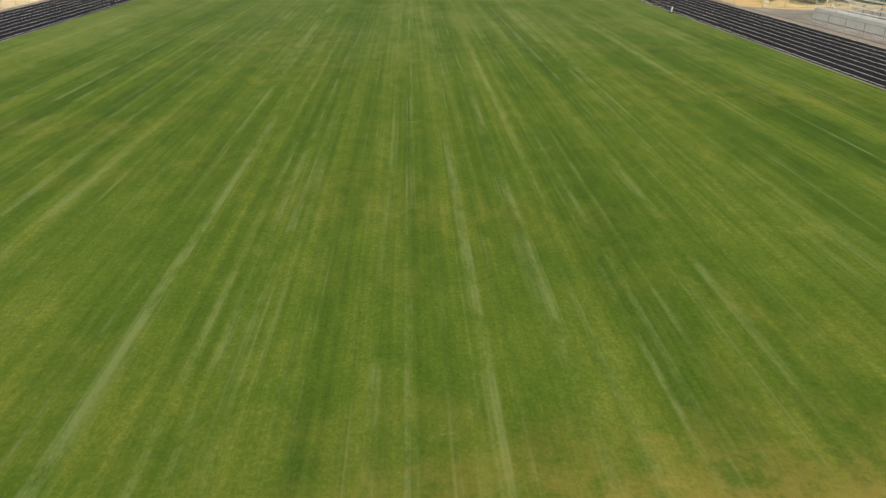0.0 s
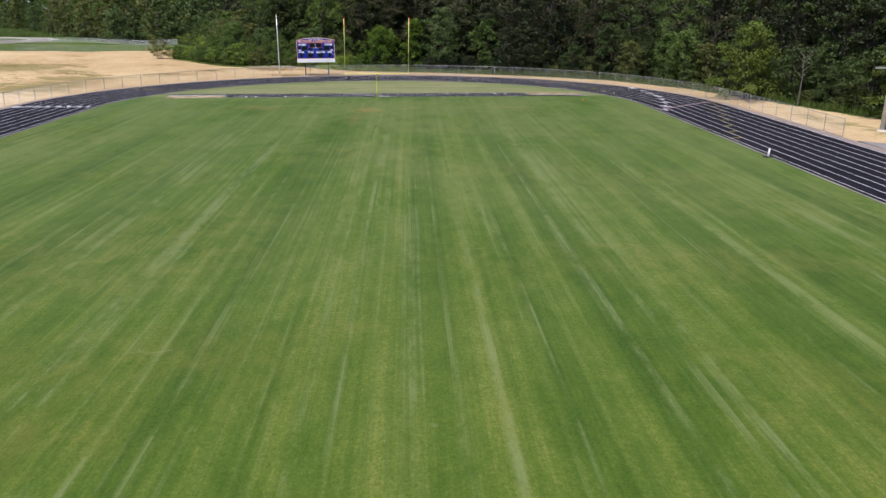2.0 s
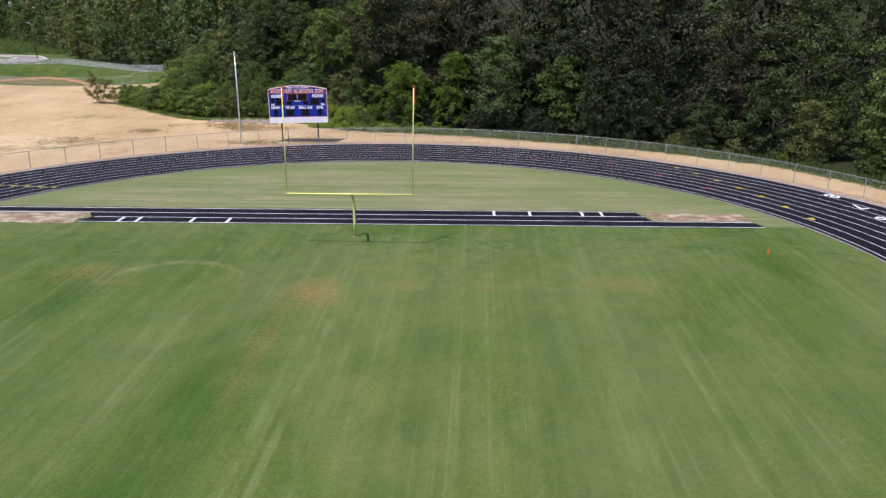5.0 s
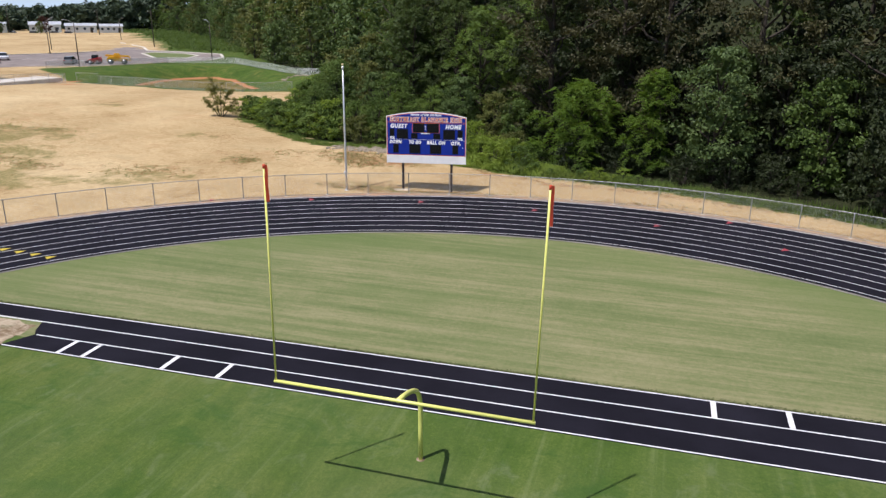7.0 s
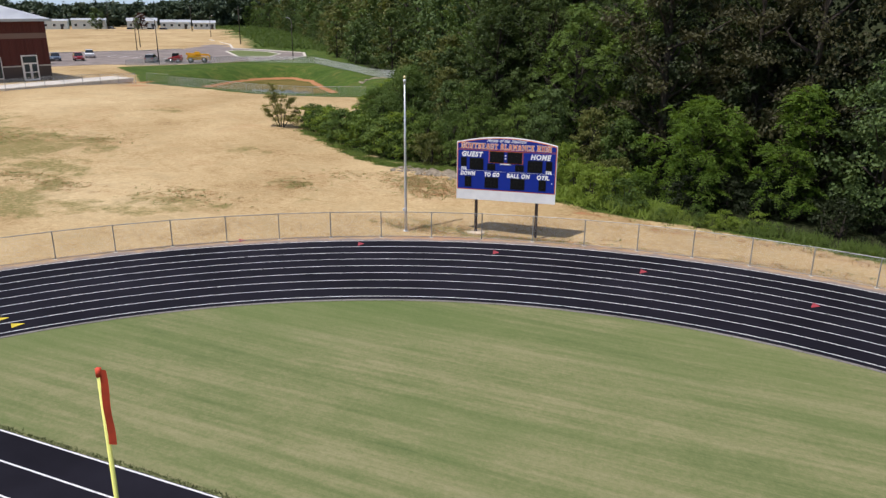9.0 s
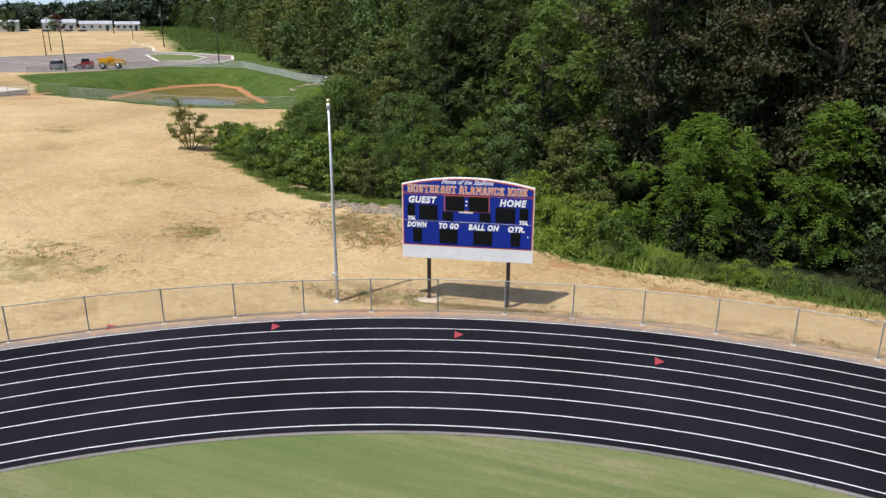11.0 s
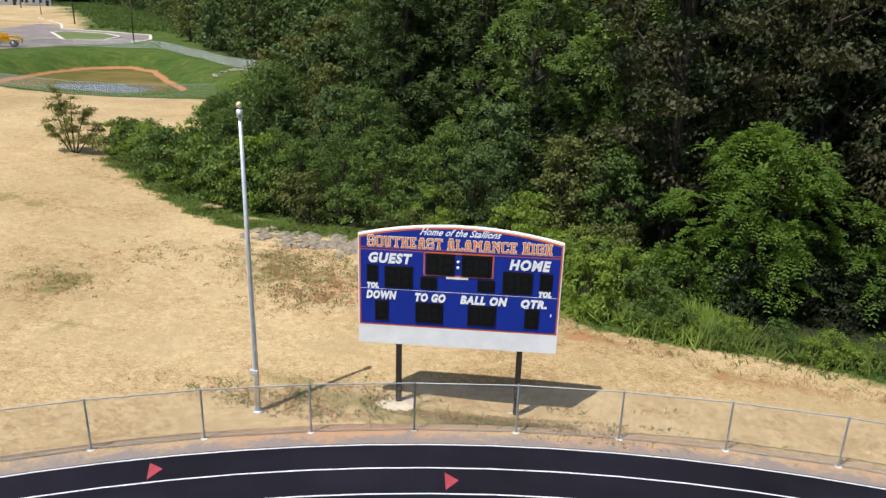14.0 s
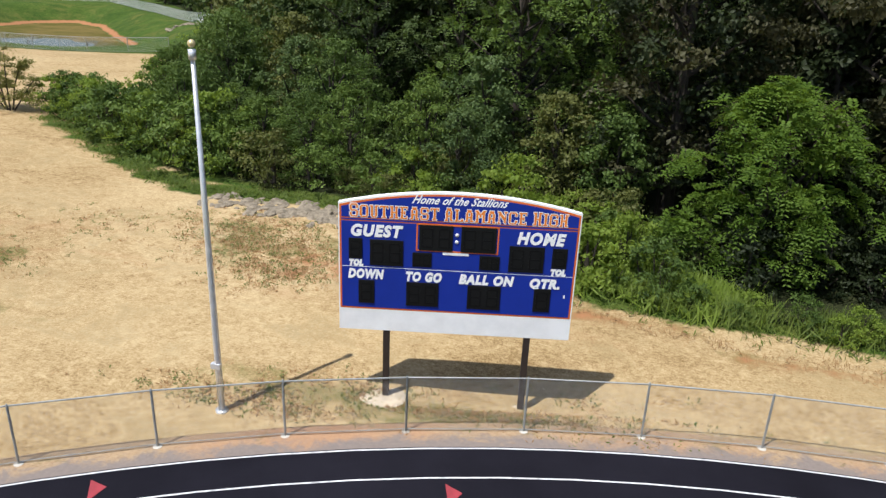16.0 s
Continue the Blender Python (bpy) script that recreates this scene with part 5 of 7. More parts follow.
EDGE = [broad_kind(51, 8.0, 0.4, 3.4, 30, 1.15, 165, 0.27, "leaf_mid", "rounded green tree at the woodland edge"),
        broad_kind(52, 9.0, 0.4, 3.2, 34, 1.2, 250, 0.22, "leaf_blue", "bluish green tree at the woodland edge"),
        rosette_kind(53, 7.0, 0.3, 3.9, 74, 0.80, 4, 0.70, "bright green tree with drooping leaf fans"),
        rosette_kind(54, 8.2, 0.3, 1.8, 34, 0.80, 4, 0.70, "bright green tree with drooping leaf fans"),
        broad_kind(55, 7.0, 0.4, 3.6, 28, 1.1, 180, 0.26, "leaf_oak", "dark rounded tree at the woodland edge"),
        broad_kind(56, 7.4, 0.4, 3.3, 28, 1.1, 180, 0.24, "leaf_olive", "olive green tree at the woodland edge"),
        broad_kind(57, 6.2, 0.2, 2.9, 34, 0.95, 210, 0.20, "leaf_yellow", "yellow-green rounded tree at the woodland edge"),
        broad_kind(58, 8.0, 0.4, 3.4, 30, 1.15, 180, 0.26, "leaf_dark_shade", "dense tree at the woodland edge, wood shade put into its dark leaves")]
EDGE.append(rosette_kind(59, 12.5, 1.2, 4.2, 64, 1.05, 3, 0.74, "tall fresh green tree behind the scoreboard", "leaf_fresh"))
EDGE.append(rosette_kind(60, 15.0, 2.0, 4.6, 68, 1.15, 3, 0.78, "tall green tree with tufted leaf sprays", "leaf_oak"))
FEATHER = [broad_kind(63 + i, 6.0, 0.3, 2.8, 34, 0.85, 240, 0.135, mt, lb) for i, (mt, lb) in enumerate((
    ("leaf_blue", "low dark bluish tree with fine feathery leaves"), ("leaf_mid", "low mid-green tree with fine leaves"), ("leaf_fresh", "low fresh green tree with fine leaves")))]
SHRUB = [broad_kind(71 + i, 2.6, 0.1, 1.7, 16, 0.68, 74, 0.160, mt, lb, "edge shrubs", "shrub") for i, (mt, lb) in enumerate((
    ("leaf_mid", "dense green shrub at the woodland edge"), ("leaf_lime", "light green leafy shrub at the woodland edge"), ("leaf_olive", "olive green shrub at the woodland edge"), ("leaf_oak", "dark green shrub at the woodland edge"), ("leaf_fresh", "fresh green shrub on the sandy bank"), ("leaf_dark_shade", "shrub under the trees, shade put into its dark leaves")))]

rnd = random.Random(4)


def along(points, spacing, offset, jitter):
    """Places along the woodland's edge, set back by an offset."""
    out = []
    for (ax, ay), (bx, by) in zip(points, points[1:]):
        L = math.hypot(bx - ax, by - ay)
        nx, ny = (by - ay) / L, -(bx - ax) / L
        k = max(1, round(L / spacing))
        for i in range(k):
            t = (i + 0.5 + rnd.uniform(-0.3, 0.3)) / k
            out.append((ax + (bx - ax) * t + nx * (offset + rnd.uniform(-jitter, jitter)), ay + (by - ay) * t + ny * (offset + rnd.uniform(-jitter, jitter))))
    return out


def inside(x, y, least):
    return float(poly_sd(np.array([x]), np.array([y]), WOOD)[0]) > least


# the bright trees by the scoreboard and their neighbours
SPECIAL = [(-1.2, 45.2, 2, 1.0), (4.6, 44.0, 3, 1.0), (9.6, 43.0, 1, 1.15), (17, 41.0, 0, 1.05), (-11.5, 52.5, 8, 1.0), (-6.8, 54.0, 8, 1.08)]
EAST, BACK, WEST = WOOD_EDGE[2:8], WOOD_EDGE[7:13], WOOD_EDGE[12:22]
NEARWEST = WOOD_EDGE[11:17]
FAR_EDGE = WOOD_EDGE[20:29]


def plant(edge, off, kinds, spacing, lo, hi, jitter=1.4, gap=4.2):
    for x, y in along(edge, spacing, off, jitter):
        if inside(x, y, off * 0.5) and min(math.hypot(x - a, y - b) for a, b, _, _ in SPECIAL) > gap:
            s = rnd.uniform(lo, hi)
            rnd.choice(kinds).at(x, y, s, rnd.uniform(0, 6.3), s * rnd.uniform(0.9, 1.15))


LIGHT = [EDGE[0], EDGE[5], EDGE[1]]
DARKOAK = [OAK[2], OAK[2], OAK[2], OAK[0]]
plant(EAST[:4], 3.5, [EDGE[7], EDGE[0], EDGE[4], EDGE[5], EDGE[4]], 4.6, 0.7, 1.1)
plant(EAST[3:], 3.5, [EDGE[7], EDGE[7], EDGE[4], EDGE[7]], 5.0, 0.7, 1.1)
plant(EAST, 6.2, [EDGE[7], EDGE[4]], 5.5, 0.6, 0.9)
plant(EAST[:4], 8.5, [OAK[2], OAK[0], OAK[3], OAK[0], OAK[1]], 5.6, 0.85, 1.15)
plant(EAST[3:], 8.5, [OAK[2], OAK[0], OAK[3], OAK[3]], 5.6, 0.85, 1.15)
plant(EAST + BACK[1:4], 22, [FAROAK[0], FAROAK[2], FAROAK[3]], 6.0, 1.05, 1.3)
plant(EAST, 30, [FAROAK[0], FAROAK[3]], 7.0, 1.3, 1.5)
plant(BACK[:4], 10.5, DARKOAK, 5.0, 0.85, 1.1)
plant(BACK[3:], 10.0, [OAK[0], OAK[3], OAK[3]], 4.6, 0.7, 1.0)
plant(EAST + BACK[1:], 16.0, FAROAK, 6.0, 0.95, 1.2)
plant(NEARWEST, 2.4, [FEATHER[0], FEATHER[1], FEATHER[2]], 2.7, 0.62, 0.85, 0.7)
plant(WOOD_EDGE[16:22], 2.2, SHRUB[:5], 3.6, 0.7, 1.2, 0.8)
plant(WEST[:3], 6.0, [FEATHER[0], FEATHER[1], FEATHER[0], EDGE[5]], 3.4, 0.85, 1.1)
plant(WEST[2:5], 5.0, [FEATHER[0], FEATHER[1], FEATHER[1]], 3.4, 0.75, 1.0, 0.8)
plant(WEST[2:5], 8.5, LIGHT + [EDGE[4]], 4.4, 0.8, 1.0, 1.0)
plant(WEST[4:], 5.0, FARWOOD, 4.6, 0.34, 0.46, 0.8)
plant(WEST[4:], 9.0, FARWOOD, 5.2, 0.5, 0.65, 1.0)
plant(WEST[:6], 13.0, [OAK[0], OAK[3], OAK[4], OAK[0]], 5.2, 0.6, 0.85)
plant(WEST[:5], 19.5, [FAROAK[0], FAROAK[1], FAROAK[2]], 6.0, 0.8, 1.05)
plant(WEST[3:], 17, [FAROAK[0], FAROAK[1]], 7.0, 0.8, 1.05)
plant(WOOD_EDGE[0:3], 4.0, [EDGE[7], EDGE[4], EDGE[0]], 6.5, 0.8, 1.2)
plant(WOOD_EDGE[0:3], 11.0, [OAK[3], FAROAK[0], FAROAK[2]], 7.0, 0.8, 1.1)
plant(WEST[:4], 26, FAROAK, 7.5, 0.95, 1.2)
for off, spacing, lo, hi in ((1.0, 8, 0.55, 0.9), (9, 10, 0.95, 1.3), (20, 14, 1.4, 1.75)):
    for x, y in along(FAR_EDGE, spacing, off, 2.0):
        if inside(x, y, -2):
            s = rnd.uniform(lo, hi)
            rnd.choice(FARWOOD).at(x, y, s, rnd.uniform(0, 6.3))
# low shrubs along the foot of the woods
for x, y in along(WOOD_EDGE[9:18], 1.6, 0.7, 0.6):
    if x > -5:
        continue
    s = rnd.uniform(0.5, 1.15)
    rnd.choice((SHRUB[0], SHRUB[1], SHRUB[2], SHRUB[4]) if x < -13 else SHRUB[:2]).at(x, y, s, rnd.uniform(0, 6.3), s * rnd.uniform(0.7, 1.2))
for x, y in along(WOOD_EDGE[2:7], 5.0, 1.0, 0.8):
    s = rnd.uniform(0.4, 0.8)
    rnd.choice((SHRUB[3], SHRUB[3], SHRUB[2])).at(x, y, s, rnd.uniform(0, 6.3), s * rnd.uniform(0.7, 1.2))
for i in range(18):
    x = rnd.uniform(-10.5, -4.5)
    s = rnd.uniform(0.35, 0.70)
    SHRUB[1].at(x, 40.9 - 0.10 * (x + 3) + rnd.uniform(0.2, 2.4), s, rnd.uniform(0, 6.3), s * rnd.uniform(0.8, 1.4))
# added undergrowth behind the tall grass; its dark leaf colour stands for shade
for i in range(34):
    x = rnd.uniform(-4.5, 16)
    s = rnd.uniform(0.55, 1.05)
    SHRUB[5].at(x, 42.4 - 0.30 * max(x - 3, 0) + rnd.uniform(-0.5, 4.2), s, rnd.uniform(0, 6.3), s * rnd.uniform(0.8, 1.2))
# leafy weeds standing in the tall grass
for i in range(22):
    x = rnd.uniform(-5.5, 4.5)
    s = rnd.uniform(0.25, 0.50)
    rnd.choice((SHRUB[1], SHRUB[4], SHRUB[0])).at(x, 40.6 - 0.14 * (x + 5) + rnd.uniform(-0.5, 0.8), s, rnd.uniform(0, 6.3), s * rnd.uniform(0.7, 1.1))
# low spur of shrubs running out to the lone bush
for i in range(58):
    t = rnd.random()
    x, y = -25.2 - 15.0 * t + rnd.gauss(0, 0.4), 47.6 + 7.4 * t + rnd.uniform(0.0, 4.6 - 2.8 * t)
    s = rnd.uniform(0.7, 1.35) * (1.1 - 0.45 * t)
    rnd.choice((SHRUB[4], SHRUB[1], SHRUB[4], SHRUB[0])).at(x, y, s, rnd.uniform(0, 6.3), s * rnd.uniform(0.8, 1.15))
# light green thicket behind and beside the scoreboard
for i in range(34):
    t = rnd.random()
    x, y = -17.5 + 14.0 * t + rnd.gauss(0, 0.5), 46.6 - 4.6 * t + rnd.uniform(-0.3, 3.2)
    s = rnd.uniform(0.45, 0.95)
    rnd.choice((SHRUB[1], SHRUB[1], SHRUB[2], SHRUB[0])).at(x, y, s, rnd.uniform(0, 6.3), s * rnd.uniform(0.8, 1.3))
for x, y, k, s in ((43.6, 13.6, 5, 0.78), (43.3, -1.2, 6, 1.4), (52, -18, 6, 1.3), (50, -26, 6, 1.0), (-6.8, 47.5, 0, 0.62), (-9.5, 49.0, 5, 0.72), (-12.8, 50.0, 1, 0.72), (-15.6, 50.6, 4, 0.7)):
    EDGE[k].at(x, y, s, rnd.uniform(0, 6.3))
for x, y, k, s in ((-9.0, 57.5, 9, 0.95), (-3.0, 58.0, 9, 1.05), (-15.5, 57.5, 9, 0.88), (-20.5, 58.0, 9, 0.8), (2.5, 54.5, 9, 0.9)):
    EDGE[k].at(x, y, s, rnd.uniform(0, 6.3))
for x, y, k, s in ((2.0, 50.5, 7, 1.3), (7.0, 49.0, 7, 1.35), (11.5, 48.0, 4, 1.3), (14.5, 46.0, 7, 1.25), (19.0, 44.5, 7, 1.2)):
    EDGE[k].at(x, y, s, rnd.uniform(0, 6.3))
for x, y, k, s in SPECIAL:
    EDGE[k].at(x, y, s, rnd.uniform(0, 6.3))
# ---- undergrowth ----
def blades(name, label, spots, mat, seed, lo, hi, width, tuft=1, lean=0.28, up=0.2):
    """Upright blades and stems scattered over soft spots: x, y, radius x, radius y, count."""
    lv = Leaves(seed)
    r = lv.r
    P = np.concatenate([np.stack([r.normal(x, rx, n), r.normal(y, ry, n)], 1) for x, y, rx, ry, n in spots])
    if tuft > 1:
        P = np.repeat(P[::tuft], tuft * 2, 0)
        P = P + r.normal(0, 0.11, P.shape)
    z = height(P[:, 0], P[:, 1])
    k = len(P)
    L = r.uniform(lo, hi, k)
    ax = np.stack([r.normal(0, lean, k), r.normal(0, lean, k), np.ones(k)], 1)
    ax /= np.linalg.norm(ax, axis=1)[:, None]
    n = np.stack([r.normal(0, 1, k), r.normal(-0.6, 1, k), np.full(k, up)], 1)
    n /= np.linalg.norm(n, axis=1)[:, None]
    c = np.stack([P[:, 0], P[:, 1], z], 1) + ax * L[:, None] * 0.48
    lv.add(c, n, ax, L, L * width)
    return tagged(new(name, lv.mesh(name, mat)), label, "plants", kind="stuff")


def beside(pts, step, rx, ry, n):
    """Spots strung along a line."""
    return [(ax + (bx - ax) * t, ay + (by - ay) * t, rx, ry, n) for (ax, ay), (bx, by) in zip(pts, pts[1:]) for t in np.arange(0, 1, step / math.hypot(bx - ax, by - ay))]


strip = [(x, y + 0.35 * math.sin(3.1 * x), rx, ry, int(n * (0.55 + 0.45 * math.sin(2.3 * x + 1)))) for x, y, rx, ry, n in beside(GREEN_EAST[2:], 0.45, 0.38, 0.32, 190)]
blades("tall_grass", "tall upright light green grass beside the scoreboard", [p for p in strip if p[0] < 2.5], M["weed_tall"], 81, 0.25, 1.0, 0.05, 1, 0.22, 0.8)
blades("tall_grass", "tall upright green grass at the foot of the woods", [p for p in strip if p[0] >= 2.5], M["grass"], 92, 0.25, 0.9, 0.05, 1, 0.22, 0.8)
blades("dry_grass", "brown dry grass before the tall weeds", beside(BROWN_EAST, 0.5, 0.5, 0.30, 24), M["straw"], 90, 0.06, 0.22, 0.10, 3, 0.7, 1.0)
blades("low_grass", "short green grass before the tall weeds", beside([(p[0], p[1] - 0.8) for p in GREEN_EAST[1:]], 0.7, 0.45, 0.40, 26), M["weed_tall"], 88, 0.10, 0.30, 0.16, 3, 0.6, 1.2)
lime_spots = [(-10.4 + 0.75 * i, 41.7 - 0.10 * i + 0.5 * (i % 3), 0.5, 0.6, 520) for i in range(11)]
blades("tall_weeds", "bright green tall weeds beside the scoreboard", lime_spots, M["leaf_lime"], 87, 0.20, 0.95, 0.085, 4, 0.5, 0.9)
west_spots = [p for i, p in enumerate(beside(GREEN_WEST, 0.5, 0.40, 0.35, 120)) if i % 7 not in (2, 5)]
blades("tall_grass", "green grass fringe along the shrubs", west_spots, M["weed_tall"], 82, 0.08, 0.30, 0.20, 3, 0.6, 1.2)
edge_r = R_IN - 0.50
fringe = [(x, RUN_Y[3] + 0.15 + 0.0154 * x, 0.30, 0.05, 70) for x in np.arange(-25, 18.2, 0.4)]
fringe += [(edge_r * math.cos(a), YC + edge_r * math.sin(a), 0.05, 0.05, 5) for a in np.linspace(0.32, 2.82, 330)]
# the dark blades paint the shaded, earthy line beside the asphalt
blades("grass_edge", "ragged grass overgrowing the edge of the asphalt, coloured dark for shade and soil", fringe, M["grass_shade_soil"], 89, 0.05, 0.14, 0.16, 1, 0.7, 0.7)
east_spots = []
for (ax, ay), (bx, by) in zip(WOOD_EDGE[1:7], WOOD_EDGE[2:8]):
    for t in np.linspace(0, 1, 11):
        east_spots.append((ax + (bx - ax) * t, ay + (by - ay) * t, 0.6, 0.6, 60))
blades("tall_grass", "green weeds behind the fence under the woods", east_spots, M["grass"], 83, 0.4, 1.2, 0.08)
weed_spots = [(-61, 37.8, 2.2, 1.2, 700), (-65, 37.7, 2.0, 1.2, 600), (-48.6, 29.8, 1.6, 1.0, 500), (-44, 29.6, 1.6, 0.9, 500), (-53.5, 41.7, 1.8, 0.9, 400), (-28, 36.8, 1.2, 0.9, 500), (-34, 31, 1.8, 1.2, 400), (-21.8, 42.6, 1.4, 1.0, 700), (-9.5, 32.9, 2.4, 0.35, 900), (-11.0, 32.7, 1.8, 0.3, 900), (-16.0, 31.6, 1.8, 0.3, 500), (-6.0, 34.2, 1.5, 0.3, 300), (-19.4, 41.0, 1.7, 1.5, 2200), (-18.0, 38.6, 0.9, 0.8, 600), (-15.0, 40.4, 1.4, 0.8, 500), (-15.6, 32.0, 0.22, 0.15, 120),
              (-33, 31, 3, 1.2, 500), (-27, 41, 2, 1, 300), (-50, 22, 5, 3, 900), (-42, 12, 3, 4, 500), (-58, 42, 4, 2, 500), (4, 33.6, 3, 0.25, 300)]
blades("weeds", "low straggling weeds on the sandy bank", weed_spots, M["straw"], 84, 0.06, 0.15, 0.22, 5, 1.1, 1.6)
blades("green_weeds", "small green weeds on the sandy bank", [(x, y, rx, ry, n // 2) for x, y, rx, ry, n in weed_spots], M["weed_green"], 85, 0.06, 0.14, 0.28, 5, 1.1, 1.6)


def lone_bush():
    rng = np.random.default_rng(91)
    lv = Leaves(91)
    limbs_of, lobes = [], []
    stems = [((0.0, 0.0), (-0.75, 0.1, 4.5)), ((0.1, 0.05), (-1.3, 0.2, 3.6)), ((0.2, 0.0), (0.55, -0.1, 4.0)), ((0.3, 0.1), (1.4, 0.2, 3.2)), ((-0.1, 0.1), (-1.7, 0.0, 2.2)), ((0.4, 0.0), (2.1, 0.3, 2.2))]
    for (bx, by), tip in stems:
        base, top = Vector((bx, by, -0.15)), Vector(tip)
        mid = base.lerp(top, 0.5) + Vector((rng.normal(0, 0.08), rng.normal(0, 0.08), 0.1))
        chunks = [(*tube_data([base, mid, top], [0.055, 0.035, 0.008], 6), 0)]
        limbs_of.append(chunks)
        for k in range(11):
            t = rng.uniform(0.30, 1.0)
            p = (base.lerp(mid, 2 * t) if t < 0.5 else mid.lerp(top, 2 * t - 1)) 
            a, L = rng.uniform(0, 6.3), (0.85 - 0.40 * t) * rng.uniform(0.5, 1.0)
            q = p + Vector((math.cos(a) * L, math.sin(a) * L, 0.25 * L))
            chunks.append((*tube_data([p, q], [0.014, 0.004], 4), 0))
            lobes.append((q, 0.17 + 0.13 * rng.random()))
            lobes.append((p.lerp(q, 0.55), 0.15))
    for i in range(16):
        a = rng.uniform(0, 6.3)
        lobes.append((Vector((0.9 + 1.2 * math.cos(a), 0.8 * math.sin(a), rng.uniform(0.3, 1.2))), 0.30))
    for c, r in lobes:
        lv.lobe(tuple(c), (r * 2.3, r * 2.3, r * 1.5), 62, 0.10)
    b = tagged(new("bush"), "lone sparse tall bush with dark stems on the sand", "bush")
    b.matrix_basis = Matrix.Translation((-41.9, 54.0, gz(-41.9, 54.0))) @ Matrix.Diagonal((0.95, 0.95, 0.90, 1))
    for chunks in limbs_of:
        part("stem", joined("stem", chunks, [M["bark"]]), b)
    part("foliage", lv.mesh("foliage", M["leaf_bush"]), b)


lone_bush()


def bare_tree(x, y, h, seed):
    rng = np.random.default_rng(seed)
    chunks = [(*tube_data([(0, 0, -0.2), (0.1, 0, h * 0.5), (0.0, 0.1, h)], [0.075, 0.05, 0.010], 6), 0)]
    for i in range(16):
        z = h * rng.uniform(0.35, 0.95)
        a, L = rng.uniform(0, 6.3), h * rng.uniform(0.12, 0.28)
        d = Vector((math.cos(a), math.sin(a), 0.9)) * L
        p = Vector((0.1 * z / h, 0, z))
        chunks.append((*tube_data([p, p + d * 0.5, p + d + Vector((0, 0, 0.2))], [0.026, 0.015, 0.005], 5), 0))
    ob = tagged(new("dead_tree"), "bare pale dead tree at the woodland edge", "tree")
    ob.matrix_basis = Matrix.Translation((x, y, gz(x, y)))
    part("trunk", joined("trunk", chunks, [M["bark_pale"]]), ob)


bare_tree(46.0, -8.3, 6.2, 5)

# ---- rubble by the shrubs ----
rubble = tagged(new("rubble"), "low heap of pale broken rock beside the shrubs", "rocks")
rr_ = random.Random(8)
rock_meshes = []
for i in range(6):
    bm = bmesh.new()
    bmesh.ops.create_icosphere(bm, subdivisions=2, radius=1.0)
    for p in bm.verts:
        n = noise.noise(p.co * 1.1 + Vector((i * 7.1, 0, 0)))
        p.co *= 1 + 0.5 * n
        p.co.z *= 0.62
    me = bpy.data.meshes.new("rock")
    bm.to_mesh(me)
    bm.free()
    me.materials.append(M["rock"])
    rock_meshes.append(me)
for i in range(110):
    t = rr_.random()
    x, y = -24.6 + 8.6 * t + rr_.gauss(0, 0.3), 45.4 - 0.9 * t + rr_.gauss(0, 0.55)
    s = rr_.uniform(0.12, 0.40) * (0.6 + 0.7 * t)
    part("rock", rr_.choice(rock_meshes), rubble, "", Matrix.Translation((x, y, gz(x, y) - s * 0.05)) @ Matrix.Rotation(rr_.uniform(0, 6.3), 4, "Z") @ Matrix.Diagonal((s * 1.3, s, s, 1)))

riprap = tagged(new("riprap"), "small pile of pale stones on the pond bank", "rocks")
for i in range(26):
    x, y = -57.0 + rr_.gauss(0, 1.0), 101.0 + rr_.gauss(0, 0.9)
    s = rr_.uniform(0.15, 0.40)
    part("stone", rr_.choice(rock_meshes), riprap, "", Matrix.Translation((x, y, gz(x, y))) @ Matrix.Rotation(rr_.uniform(0, 6.3), 4, "Z") @ Matrix.Diagonal((s * 1.3, s, s * 0.8, 1)))


# ---- pond ----
def water_material():
    """Glossy water in a ragged oval at the near end, matte green-brown round it."""
    k = Nodes("pond_water", 0.05, 0, 0.25)
    x, y, z = k.xyz()
    dx, dy = k.math("DIVIDE", k.math("ADD", x, 75.0), 8.2), k.math("DIVIDE", k.math("ADD", y, -95.0), 7.6)
    d = k.math("SQRT", k.math("ADD", k.math("MULTIPLY", dx, dx), k.math("MULTIPLY", dy, dy)))
    d = k.math("ADD", d, k.math("MULTIPLY", k.math("SUBTRACT", k.noise(k.coords(0.5, 0.5, 1), 1.0, 5, 0.7), 0.5), 1.3))
    matte = k.step(d, 0.85, 1.15)
    matte_tint = k.mix(k.step(k.noise(k.coords(0.10, 0.16, 1), 1.0, 5, 0.65), 0.35, 0.65), (0.085, 0.082, 0.020), (0.175, 0.130, 0.048))
    k.colour(k.mix(matte, (0.060, 0.055, 0.030), matte_tint))
    k.put(k.b.inputs["Roughness"], k.math("ADD", k.math("MULTIPLY", matte, 0.75), 0.05))
    k.put(k.b.inputs["Specular IOR Level"], k.math("SUBTRACT", 0.25, k.math("MULTIPLY", matte, 0.24)))
    k.bump(k.noise(k.coords(1.2, 1.2, 1), 1.0, 2), 0.05, 0.02)
    return k.m


pond_c = Vector((sum(x for x, y in POND) / len(POND), sum(y for x, y in POND) / len(POND)))
water_pts = [tuple(pond_c + (Vector(p) - pond_c) * 1.10) for p in POND]
tagged(new("pond_water", slab("pond_water", water_pts, POND_Z, water_material(), 0.02)), "still brownish pond water reflecting the sky", "water", kind="structure")


